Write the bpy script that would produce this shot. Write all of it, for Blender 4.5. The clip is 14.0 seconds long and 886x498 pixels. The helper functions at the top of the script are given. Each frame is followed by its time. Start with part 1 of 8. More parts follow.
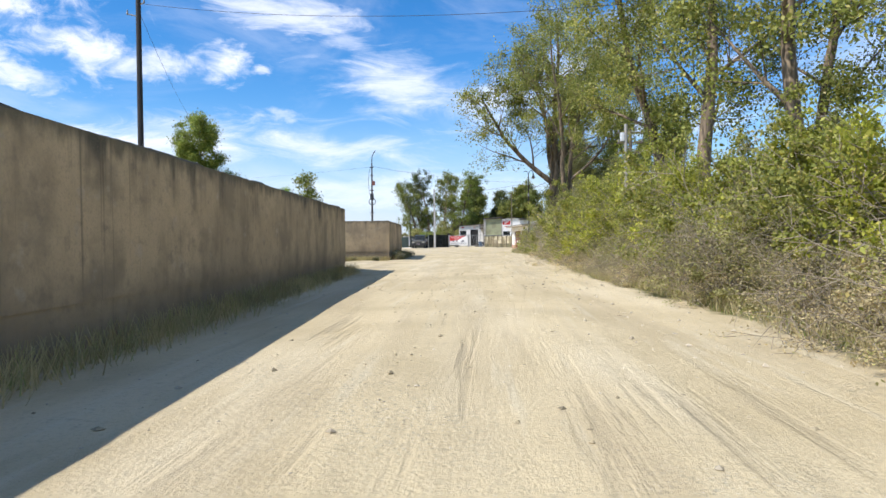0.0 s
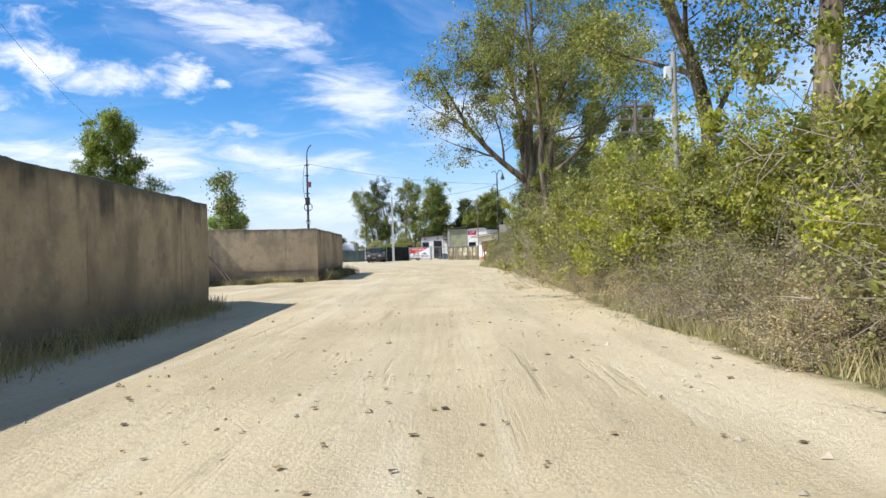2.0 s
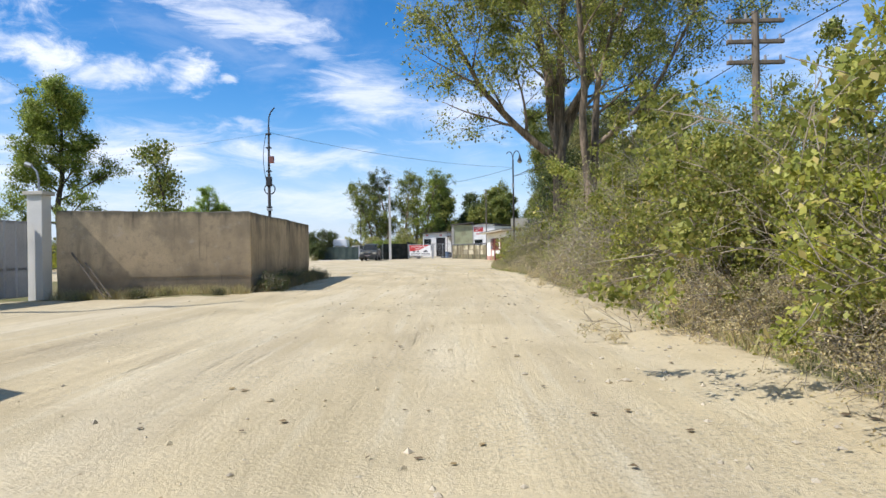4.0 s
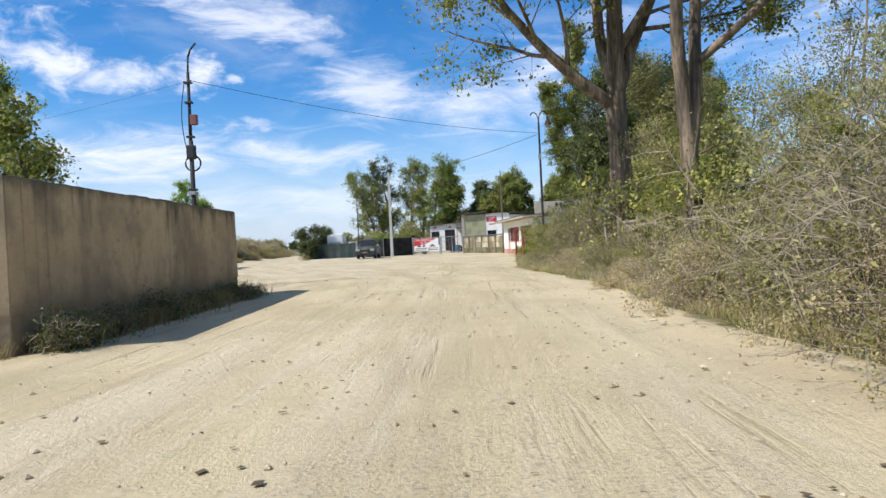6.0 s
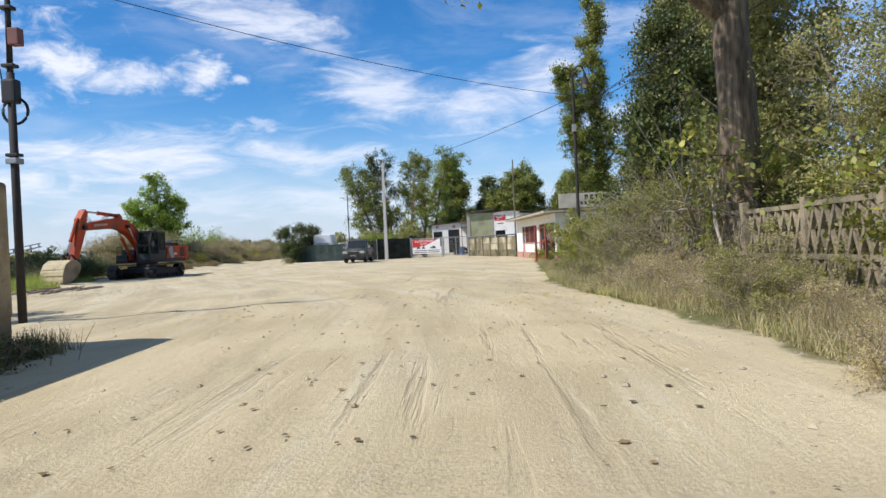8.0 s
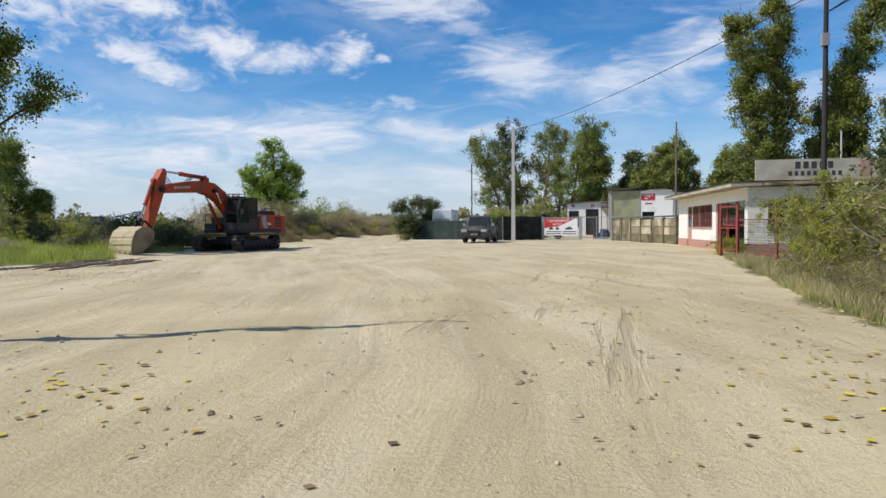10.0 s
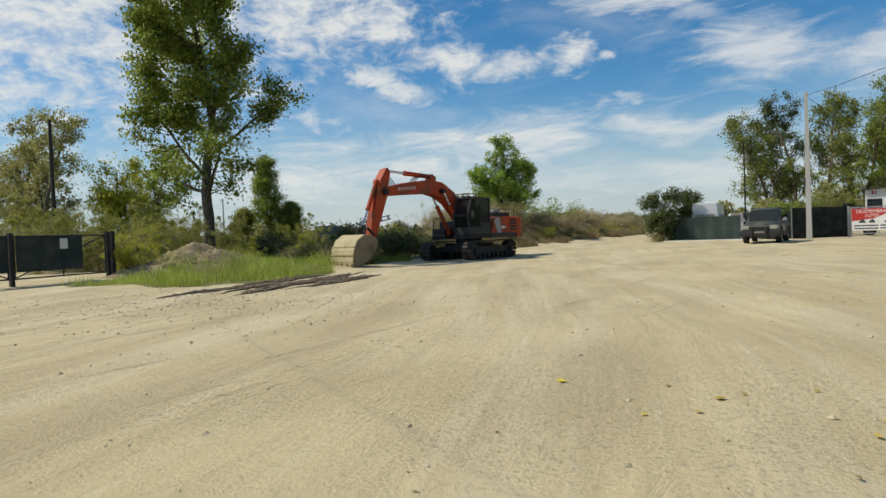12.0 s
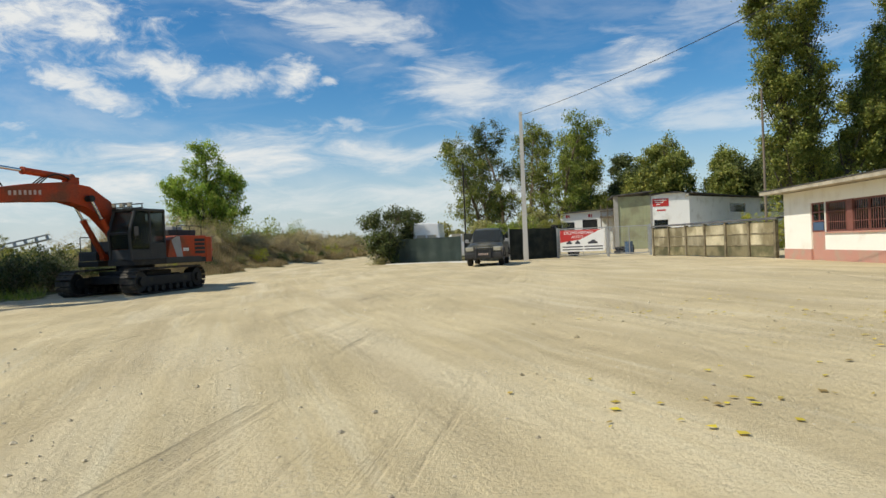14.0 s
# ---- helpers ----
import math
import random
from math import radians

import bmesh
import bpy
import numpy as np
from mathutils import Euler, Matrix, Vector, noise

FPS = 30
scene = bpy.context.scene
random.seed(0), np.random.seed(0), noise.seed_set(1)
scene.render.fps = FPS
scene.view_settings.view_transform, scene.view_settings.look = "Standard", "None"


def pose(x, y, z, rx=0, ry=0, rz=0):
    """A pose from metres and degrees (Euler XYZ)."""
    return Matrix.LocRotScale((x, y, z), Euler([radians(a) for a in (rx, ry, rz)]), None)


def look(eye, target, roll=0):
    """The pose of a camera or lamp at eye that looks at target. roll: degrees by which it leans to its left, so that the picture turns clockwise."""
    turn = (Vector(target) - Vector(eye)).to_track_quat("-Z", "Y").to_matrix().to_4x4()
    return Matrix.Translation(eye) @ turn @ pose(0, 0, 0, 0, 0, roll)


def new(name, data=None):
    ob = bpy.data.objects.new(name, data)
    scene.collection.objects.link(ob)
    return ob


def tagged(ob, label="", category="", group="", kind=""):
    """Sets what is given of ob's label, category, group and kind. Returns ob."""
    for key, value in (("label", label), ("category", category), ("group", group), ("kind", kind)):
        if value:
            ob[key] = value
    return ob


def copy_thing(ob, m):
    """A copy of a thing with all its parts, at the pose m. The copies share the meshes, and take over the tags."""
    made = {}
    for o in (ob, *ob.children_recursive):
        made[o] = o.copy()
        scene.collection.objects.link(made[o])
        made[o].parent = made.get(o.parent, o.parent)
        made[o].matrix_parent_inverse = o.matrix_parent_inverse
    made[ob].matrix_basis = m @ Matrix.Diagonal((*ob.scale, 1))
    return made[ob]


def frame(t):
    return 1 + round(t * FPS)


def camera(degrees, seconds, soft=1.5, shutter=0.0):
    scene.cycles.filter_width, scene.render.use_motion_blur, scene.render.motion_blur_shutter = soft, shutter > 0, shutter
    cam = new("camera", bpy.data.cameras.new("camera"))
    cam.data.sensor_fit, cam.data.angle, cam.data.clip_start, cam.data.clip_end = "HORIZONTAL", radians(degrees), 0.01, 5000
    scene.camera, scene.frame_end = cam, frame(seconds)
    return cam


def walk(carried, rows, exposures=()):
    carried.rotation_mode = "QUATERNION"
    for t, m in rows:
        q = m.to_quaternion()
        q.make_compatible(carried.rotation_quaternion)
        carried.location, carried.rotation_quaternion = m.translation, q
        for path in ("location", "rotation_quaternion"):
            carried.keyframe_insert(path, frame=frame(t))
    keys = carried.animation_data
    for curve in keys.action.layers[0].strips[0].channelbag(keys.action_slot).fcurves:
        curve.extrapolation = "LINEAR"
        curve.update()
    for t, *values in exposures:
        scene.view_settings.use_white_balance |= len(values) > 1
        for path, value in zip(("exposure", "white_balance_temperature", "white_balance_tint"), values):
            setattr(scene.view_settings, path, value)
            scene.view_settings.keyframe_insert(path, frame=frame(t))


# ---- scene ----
cam = camera(69.0, 14.0)
PATH = [
    (0, (1.413, 2.356, 1.16), (1.285, 4.351, 1.133), -0.7),
    (0.5, (1.511, 4.748, 1.177), (1.419, 6.745, 1.169), -1.4),
    (1, (1.51, 7.267, 1.158), (1.45, 9.266, 1.14), -1.7),
    (1.5, (1.577, 9.642, 1.111), (1.546, 11.641, 1.089), -1.8),
    (2, (1.655, 11.962, 1.151), (1.634, 13.962, 1.16), -1.7),
    (2.5, (1.681, 14.686, 1.163), (1.663, 16.685, 1.124), -0.5),
    (3, (1.632, 17.068, 1.15), (1.615, 19.068, 1.143), -0.3),
    (5.5, (1.616, 30.383, 1.202), (1.55, 32.382, 1.208), -2.6),
    (6, (1.6, 32.864, 1.202), (1.533, 34.863, 1.184), -2.8),
    (6.5, (1.601, 35.266, 1.233), (1.536, 37.265, 1.233), -2.7),
    (7, (1.506, 37.723, 1.255), (1.442, 39.722, 1.249), -2.7),
    (9.5, (1.585, 48.489, 1.251), (1.269, 50.463, 1.208), -1.0),
    (10, (0.75, 50.738, 1.227), (0.268, 52.678, 1.157), -0.4),
    (10.5, (-0.274, 52.84, 1.261), (-0.948, 54.723, 1.223), -1.5),
    (11, (-1.271, 54.371, 1.318), (-2.179, 56.153, 1.303), -2.3),
    (11.5, (-2.009, 55.295, 1.264), (-3.081, 56.983, 1.22), -3.0),
    (12, (-2.86, 56.619, 1.226), (-3.976, 58.279, 1.179), -2.2),
    (12.5, (-3.688, 58.181, 1.219), (-4.717, 59.895, 1.18), -1.9),
    (13, (-4.463, 60.175, 1.228), (-5.322, 61.981, 1.194), -2.0),
    (13.5, (-4.852, 61.7, 1.23), (-5.488, 63.596, 1.217), -2.0),
    (14, (-4.634, 62.84, 1.211), (-4.972, 64.812, 1.198), -2.4),
]
walk(cam, [(t, look(eye, target, roll)) for t, eye, target, roll in PATH], [(0, 0.42, 6050, 14), (3.2, 0.34, 6000, 14), (6.5, 0.22, 6050, 14), (9.5, 0.03, 6150, 13), (10.6, -0.12, 6350, 11), (11.4, -0.2, 6700, 7), (12.6, -0.16, 6800, 6), (14, -0.06, 6850, 7)])

# ---------- light ----------
SUN_WAY = Vector((-0.76, -0.42, 1.0)).normalized()  # from the ground towards the sun
SUN_EL = math.asin(SUN_WAY.z)
SUN_AZ = math.atan2(SUN_WAY.x, SUN_WAY.y)

world = bpy.data.worlds.new("sky")
scene.world = world
world.use_nodes = True


def build_sky():
    nt = world.node_tree
    nt.nodes.clear()
    N, L = nt.nodes.new, nt.links.new
    out, bg = N("ShaderNodeOutputWorld"), N("ShaderNodeBackground")
    sky = N("ShaderNodeTexSky")
    sky.sky_type, sky.sun_disc = "NISHITA", False
    sky.sun_elevation, sky.sun_rotation = SUN_EL, SUN_AZ
    sky.air_density, sky.dust_density, sky.ozone_density = 1.0, 0.2, 3.2
    tc, sep = N("ShaderNodeTexCoord"), N("ShaderNodeSeparateXYZ")
    L(tc.outputs["Generated"], sep.inputs[0])

    def m(op, a, b=None, c=None):
        n = N("ShaderNodeMath")
        n.operation = op
        for k, v in enumerate((a, b, c)):
            if v is None:
                continue
            if isinstance(v, (int, float)):
                n.inputs[k].default_value = v
            else:
                L(v, n.inputs[k])
        return n.outputs[0]

    # a layer of thin cloud, seen in perspective towards the horizon
    low = m("ADD", m("MAXIMUM", sep.outputs[2], 0.0), 0.16)
    u, v = m("DIVIDE", sep.outputs[0], low), m("DIVIDE", sep.outputs[1], low)
    comb = N("ShaderNodeCombineXYZ")
    L(u, comb.inputs[0])
    L(v, comb.inputs[1])

    def cloud(scale, rot, stretch, offset, detail, rough, lo, hi, dist):
        mp, nz, rp = N("ShaderNodeMapping"), N("ShaderNodeTexNoise"), N("ShaderNodeMapRange")
        mp.inputs["Rotation"].default_value = (0, 0, rot)
        mp.inputs["Scale"].default_value = (stretch, 1, 1)
        mp.inputs["Location"].default_value = offset
        nz.inputs["Scale"].default_value = scale
        nz.inputs["Detail"].default_value = detail
        nz.inputs["Roughness"].default_value = rough
        nz.inputs["Distortion"].default_value = dist
        rp.interpolation_type = "SMOOTHSTEP"
        rp.inputs["From Min"].default_value, rp.inputs["From Max"].default_value = lo, hi
        L(comb.outputs[0], mp.inputs[0])
        L(mp.outputs[0], nz.inputs["Vector"])
        L(nz.outputs["Fac"], rp.inputs["Value"])
        return rp.outputs[0]

    veil = cloud(0.8, 0.5, 0.35, (1.0, 0.3, 0), 9, 0.62, 0.48, 0.76, 0.5)
    puffs = cloud(1.9, 0.35, 0.5, (5.2, 2.1, 0), 10, 0.6, 0.5, 0.66, 0.3)
    # the compass bearing and the height over the horizon, in degrees
    az = m("MULTIPLY", m("ARCTAN2", sep.outputs[0], sep.outputs[1]), 57.296)
    el = m("MULTIPLY", m("ARCSINE", sep.outputs[2]), 57.296)
    place = N("ShaderNodeCombineXYZ")
    L(az, place.inputs[0])
    L(el, place.inputs[1])

    def fleece(stretch, scale, rough, turn=0.0, dist=0.4):
        mp, nz = N("ShaderNodeMapping"), N("ShaderNodeTexNoise")
        mp.inputs["Scale"].default_value, mp.inputs["Rotation"].default_value = stretch, (0, 0, turn)
        nz.inputs["Scale"].default_value, nz.inputs["Detail"].default_value = scale, 10
        nz.inputs["Roughness"].default_value, nz.inputs["Distortion"].default_value = rough, dist
        L(place.outputs[0], mp.inputs[0])
        L(mp.outputs[0], nz.inputs["Vector"])
        return nz.outputs["Fac"]

    def ramp(v, a, b, c=0.0, d=1.0):
        n = N("ShaderNodeMapRange")
        n.interpolation_type = "SMOOTHSTEP"
        for k, val in zip(("From Min", "From Max", "To Min", "To Max"), (a, b, c, d)):
            n.inputs[k].default_value = val
        L(v, n.inputs["Value"])
        return n.outputs[0]

    ragged = m("MULTIPLY", m("SUBTRACT", fleece((0.6, 1.0, 1), 0.55, 0.62), 0.5), 3.4)
    wisps = m("MULTIPLY", m("SUBTRACT", fleece((0.28, 1.0, 1), 0.42, 0.64, -0.14, 0.9), 0.5), 3.6)

    def bank(bearing, height, wide, tall, tilt, gain, edge, soft=0.75):
        """One cloud: an oval with a torn edge."""
        mp, far = N("ShaderNodeMapping"), N("ShaderNodeVectorMath")
        mp.vector_type, far.operation = "TEXTURE", "LENGTH"
        mp.inputs["Location"].default_value, mp.inputs["Scale"].default_value = (bearing, height, 0), (wide, tall, 1)
        mp.inputs["Rotation"].default_value = (0, 0, radians(tilt))
        L(place.outputs[0], mp.inputs[0])
        L(mp.outputs[0], far.inputs[0])
        return ramp(m("ADD", far.outputs["Value"], edge), 1.25, 1.25 - soft, 0.0, gain)

    def layer(clouds):
        whole = clouds[0]
        for one in clouds[1:]:
            whole = m("MAXIMUM", whole, one)
        return whole

    heaps = layer([bank(-67, 20, 27, 15, 0, 0.97, ragged, 1.3), bank(-44, 18.6, 11, 3.6, -6, 0.97, ragged, 1.2), bank(-39.6, 13.7, 2.8, 1.1, -8, 0.9, ragged, 1.1),
                   bank(-36.8, 12.5, 3.4, 1.1, -4, 0.85, ragged, 1.1), bank(-33.6, 15.2, 5.6, 1.5, -7, 0.95, ragged, 1.2), bank(-27.6, 14.2, 6.5, 1.3, 4, 0.8, ragged, 1.2),
                   bank(-22.0, 14.8, 2.4, 1.5, 10, 0.95, ragged, 1.1), bank(-19.1, 14.4, 1.0, 0.6, 0, 0.7, ragged), bank(-17.1, 10.9, 1.5, 0.6, -10, 0.45, ragged)])
    thin = layer([bank(-18, 19.2, 8.5, 1.8, -9, 0.8, wisps, 1.1), bank(-11.5, 16.8, 3.5, 1.1, -18, 0.5, wisps, 1.1), bank(-8.2, 13.8, 6.5, 3.4, -8, 0.8, wisps, 1.4),
                  bank(1.0, 12.0, 9.5, 2.9, -3, 0.78, wisps, 1.4), bank(7.4, 13.8, 4.2, 2.4, 28, 0.85, wisps, 1.4), bank(14, 9.8, 9.0, 1.8, 0, 0.55, wisps, 1.2),
                  bank(14, 17.5, 7, 2.0, 5, 0.4, wisps, 1.2), bank(-27, 8.0, 15, 2.4, 2, 0.95, wisps, 1.4), bank(-43, 5.8, 15, 3.2, 4, 0.9, wisps, 1.4),
                  bank(-14, 7.9, 10, 1.7, 0, 0.75, wisps, 1.3), bank(-8, 4.4, 14, 2.0, 0, 0.6, wisps, 1.3), bank(-24, 4.2, 14, 1.8, 0, 0.55, wisps, 1.3), bank(30, 13, 12, 5, 0, 0.5, wisps, 1.3)])
    ahead = m("MULTIPLY", ramp(az, -100, -80), ramp(az, 60, 40))  # elsewhere the same kind of sky goes on
    rest = m("MULTIPLY", m("MAXIMUM", m("MULTIPLY", veil, 0.5), m("MULTIPLY", puffs, 0.7)), m("SUBTRACT", 1.0, ahead))
    light_veil = m("MULTIPLY", ramp(fleece((0.2, 0.5, 1), 0.3, 0.6), 0.45, 0.75), 0.28)
    heaps = m("MULTIPLY", heaps, ramp(fleece((0.45, 1.0, 1), 0.8, 0.66), 0.3, 0.58, 0.45, 1.0))
    thin = m("MULTIPLY", thin, ramp(fleece((0.2, 1.0, 1), 0.7, 0.66, -0.12), 0.3, 0.62, 0.4, 1.0))
    fac = m("MINIMUM", m("MAXIMUM", m("MAXIMUM", heaps, thin), m("MAXIMUM", rest, light_veil)), 0.95)
    haze = N("ShaderNodeMapRange")  # pale haze low over the horizon
    haze.interpolation_type = "SMOOTHSTEP"
    haze.inputs["From Min"].default_value, haze.inputs["From Max"].default_value = 0.22, -0.02
    haze.inputs["To Max"].default_value = 0.85
    L(sep.outputs[2], haze.inputs["Value"])
    mix, low = N("ShaderNodeMix"), N("ShaderNodeMix")
    mix.data_type = low.data_type = "RGBA"
    L(fac, mix.inputs["Factor"])
    L(haze.outputs[0], low.inputs["Factor"])
    hsv = N("ShaderNodeHueSaturation")
    hsv.inputs["Saturation"].default_value = 1.36
    L(sky.outputs[0], hsv.inputs["Color"])
    L(hsv.outputs[0], low.inputs["A"])
    low.inputs["B"].default_value = (4.0, 4.75, 5.7, 1)
    L(low.outputs["Result"], mix.inputs["A"])
    mix.inputs["B"].default_value = (6.9, 7.05, 7.3, 1)
    L(mix.outputs["Result"], bg.inputs["Color"])
    bg.inputs["Strength"].default_value = 0.124
    L(bg.outputs[0], out.inputs[0])


build_sky()
sun = new("sun", bpy.data.lights.new("sun", "SUN"))
sun.data.energy, sun.data.angle, sun.data.color = 4.2, radians(0.5), (1.0, 0.95, 0.86)
sun.matrix_world = look(SUN_WAY * 50, (0, 0, 0))
scene.view_settings.exposure = 0.0

# ---------- materials ----------
def material(name, color, rough=0.8, metal=0.0, vary=0.25, scale=3.0, fine=40.0, bump=0.2, bump_scale=None, second=None, second_at=0.55,
             island=0.0, spec=0.5, obj_random=0.0, stretch=(1, 1, 1), coat=0.0, trans=0.0):
    """A procedural surface: a base colour, broad stains towards a second colour, fine grain and relief."""
    mat = bpy.data.materials.new(name)
    mat.use_nodes = True
    nt = mat.node_tree
    N, L = nt.nodes.new, nt.links.new
    bsdf = nt.nodes["Principled BSDF"]
    bsdf.inputs["Roughness"].default_value = rough
    bsdf.inputs["Metallic"].default_value = metal
    bsdf.inputs["Specular IOR Level"].default_value = spec
    bsdf.inputs["Coat Weight"].default_value = coat
    tc, mp = N("ShaderNodeTexCoord"), N("ShaderNodeMapping")
    mp.inputs["Scale"].default_value = stretch
    L(tc.outputs["Object"], mp.inputs[0])
    broad, grain = N("ShaderNodeTexNoise"), N("ShaderNodeTexNoise")
    for n, s, d in ((broad, scale, 6), (grain, fine, 4)):
        n.inputs["Scale"].default_value, n.inputs["Detail"].default_value = s, d
        L(mp.outputs[0], n.inputs["Vector"])
    rp = N("ShaderNodeMapRange")
    rp.interpolation_type = "SMOOTHSTEP"
    rp.inputs["From Min"].default_value, rp.inputs["From Max"].default_value = second_at - 0.15, second_at + 0.15
    L(broad.outputs["Fac"], rp.inputs["Value"])
    mix = N("ShaderNodeMix")
    mix.data_type = "RGBA"
    mix.inputs["A"].default_value = (*color, 1)
    other = second or tuple(c * (1 - vary) for c in color)
    mix.inputs["B"].default_value = (*other, 1)
    L(rp.outputs[0], mix.inputs["Factor"])
    hsv, val = N("ShaderNodeHueSaturation"), N("ShaderNodeMapRange")
    val.inputs["To Min"].default_value, val.inputs["To Max"].default_value = 1 - vary, 1 + vary
    val.inputs["From Min"].default_value, val.inputs["From Max"].default_value = 0.25, 0.75
    L(grain.outputs["Fac"], val.inputs["Value"])
    L(mix.outputs["Result"], hsv.inputs["Color"])
    value = val.outputs[0]
    for amount, node, socket in ((island, "ShaderNodeNewGeometry", "Random Per Island"), (obj_random, "ShaderNodeObjectInfo", "Random")):
        if amount:
            g, r, mul = N(node), N("ShaderNodeMapRange"), N("ShaderNodeMath")
            r.inputs["To Min"].default_value, r.inputs["To Max"].default_value = 1 - amount, 1 + amount
            mul.operation = "MULTIPLY"
            L(g.outputs[socket], r.inputs["Value"])
            L(value, mul.inputs[0])
            L(r.outputs[0], mul.inputs[1])
            value = mul.outputs[0]
    L(value, hsv.inputs["Value"])
    L(hsv.outputs["Color"], bsdf.inputs["Base Color"])
    if bump:
        bp = N("ShaderNodeBump")
        bp.inputs["Strength"].default_value, bp.inputs["Distance"].default_value = bump, 0.02
        if bump_scale:
            extra = N("ShaderNodeTexNoise")
            extra.inputs["Scale"].default_value, extra.inputs["Detail"].default_value = bump_scale, 8
            L(mp.outputs[0], extra.inputs["Vector"])
            L(extra.outputs["Fac"], bp.inputs["Height"])
        else:
            L(grain.outputs["Fac"], bp.inputs["Height"])
        L(bp.outputs[0], bsdf.inputs["Normal"])
    return mat


def leaf_material(name, colors, thin=0.35, rough=0.5):
    """Leaves whose colour differs from leaf to leaf, and which let some light through."""
    mat = bpy.data.materials.new(name)
    mat.use_nodes = True
    nt = mat.node_tree
    N, L = nt.nodes.new, nt.links.new
    bsdf, out = nt.nodes["Principled BSDF"], nt.nodes["Material Output"]
    geo, ramp = N("ShaderNodeNewGeometry"), N("ShaderNodeValToRGB")
    els = ramp.color_ramp.elements
    while len(els) < len(colors):
        els.new(0.5)
    for k, (at, c) in enumerate(colors):
        els[k].position, els[k].color = at, (*c, 1)
    L(geo.outputs["Random Per Island"], ramp.inputs[0])
    tc, nz, hsv, val = N("ShaderNodeTexCoord"), N("ShaderNodeTexNoise"), N("ShaderNodeHueSaturation"), N("ShaderNodeMapRange")
    nz.inputs["Scale"].default_value, nz.inputs["Detail"].default_value = 0.9, 3
    L(tc.outputs["Object"], nz.inputs["Vector"])
    val.inputs["From Min"].default_value, val.inputs["From Max"].default_value = 0.3, 0.7
    val.inputs["To Min"].default_value, val.inputs["To Max"].default_value = 0.62, 1.3
    L(nz.outputs["Fac"], val.inputs["Value"])
    L(val.outputs[0], hsv.inputs["Value"])
    L(ramp.outputs[0], hsv.inputs["Color"])
    L(hsv.outputs[0], bsdf.inputs["Base Color"])
    bsdf.inputs["Roughness"].default_value = rough
    bsdf.inputs["Specular IOR Level"].default_value = 0.35
    tr, mx = N("ShaderNodeBsdfTranslucent"), N("ShaderNodeMixShader")
    L(hsv.outputs[0], tr.inputs["Color"])
    mx.inputs[0].default_value = thin
    L(bsdf.outputs[0], mx.inputs[1])
    L(tr.outputs[0], mx.inputs[2])
    L(mx.outputs[0], out.inputs["Surface"])
    return mat


LEAF_POPLAR = leaf_material("leaf_poplar", [(0.0, (0.125, 0.165, 0.032)), (0.5, (0.225, 0.26, 0.052)), (0.9, (0.36, 0.36, 0.085)), (1.0, (0.48, 0.42, 0.1))], 0.38)
LEAF_TURNING = leaf_material("leaf_turning", [(0.0, (0.13, 0.16, 0.03)), (0.5, (0.27, 0.3, 0.06)), (0.85, (0.44, 0.43, 0.1)), (1.0, (0.58, 0.5, 0.1))], 0.38)
LEAF_GREEN = leaf_material("leaf_green", [(0.0, (0.15, 0.205, 0.035)), (0.55, (0.28, 0.34, 0.06)), (0.92, (0.42, 0.46, 0.1)), (1.0, (0.5, 0.48, 0.12))], 0.48)
LEAF_FRESH = leaf_material("leaf_fresh", [(0.0, (0.24, 0.28, 0.032)), (0.5, (0.45, 0.465, 0.055)), (0.85, (0.6, 0.58, 0.09)), (1.0, (0.68, 0.58, 0.13))], 0.48)
LEAF_DARK = leaf_material("leaf_dark", [(0.0, (0.06, 0.085, 0.026)), (0.6, (0.11, 0.14, 0.04)), (1.0, (0.2, 0.21, 0.065))], 0.3)
LEAF_BRIGHT = leaf_material("leaf_bright", [(0.0, (0.22, 0.33, 0.05)), (0.6, (0.34, 0.47, 0.07)), (1.0, (0.52, 0.55, 0.12))], 0.4)
LEAF_SHRUB = leaf_material("leaf_shrub", [(0.0, (0.17, 0.195, 0.035)), (0.5, (0.33, 0.35, 0.065)), (0.88, (0.5, 0.48, 0.11)), (1.0, (0.6, 0.48, 0.17))], 0.44)
LEAF_DRY = leaf_material("leaf_dry", [(0.0, (0.48, 0.38, 0.19)), (0.45, (0.62, 0.51, 0.27)), (0.85, (0.74, 0.62, 0.35)), (1.0, (0.48, 0.46, 0.16))], 0.44, 0.7)
LEAF_OLIVE = leaf_material("leaf_olive", [(0.0, (0.26, 0.255, 0.08)), (0.55, (0.38, 0.365, 0.12)), (1.0, (0.5, 0.45, 0.18))], 0.42)
GRASS_GREEN = leaf_material("grass_green", [(0.0, (0.17, 0.24, 0.04)), (0.6, (0.32, 0.38, 0.08)), (1.0, (0.5, 0.46, 0.17))], 0.35)
GRASS_LUSH = leaf_material("grass_lush", [(0.0, (0.26, 0.36, 0.04)), (0.6, (0.42, 0.5, 0.08)), (1.0, (0.6, 0.56, 0.18))], 0.45)
GRASS_DRY = leaf_material("grass_dry", [(0.0, (0.36, 0.3, 0.14)), (0.6, (0.6, 0.5, 0.26)), (1.0, (0.36, 0.36, 0.13))], 0.3, 0.7)
FALLEN = leaf_material("fallen_leaf", [(0.0, (0.72, 0.58, 0.04)), (0.55, (0.6, 0.44, 0.06)), (0.8, (0.4, 0.28, 0.08)), (1.0, (0.18, 0.12, 0.05))], 0.1, 0.7)
WITHERED = leaf_material("withered_leaf", [(0.0, (0.36, 0.25, 0.1)), (0.5, (0.22, 0.15, 0.07)), (1.0, (0.12, 0.085, 0.05))], 0.05, 0.8)
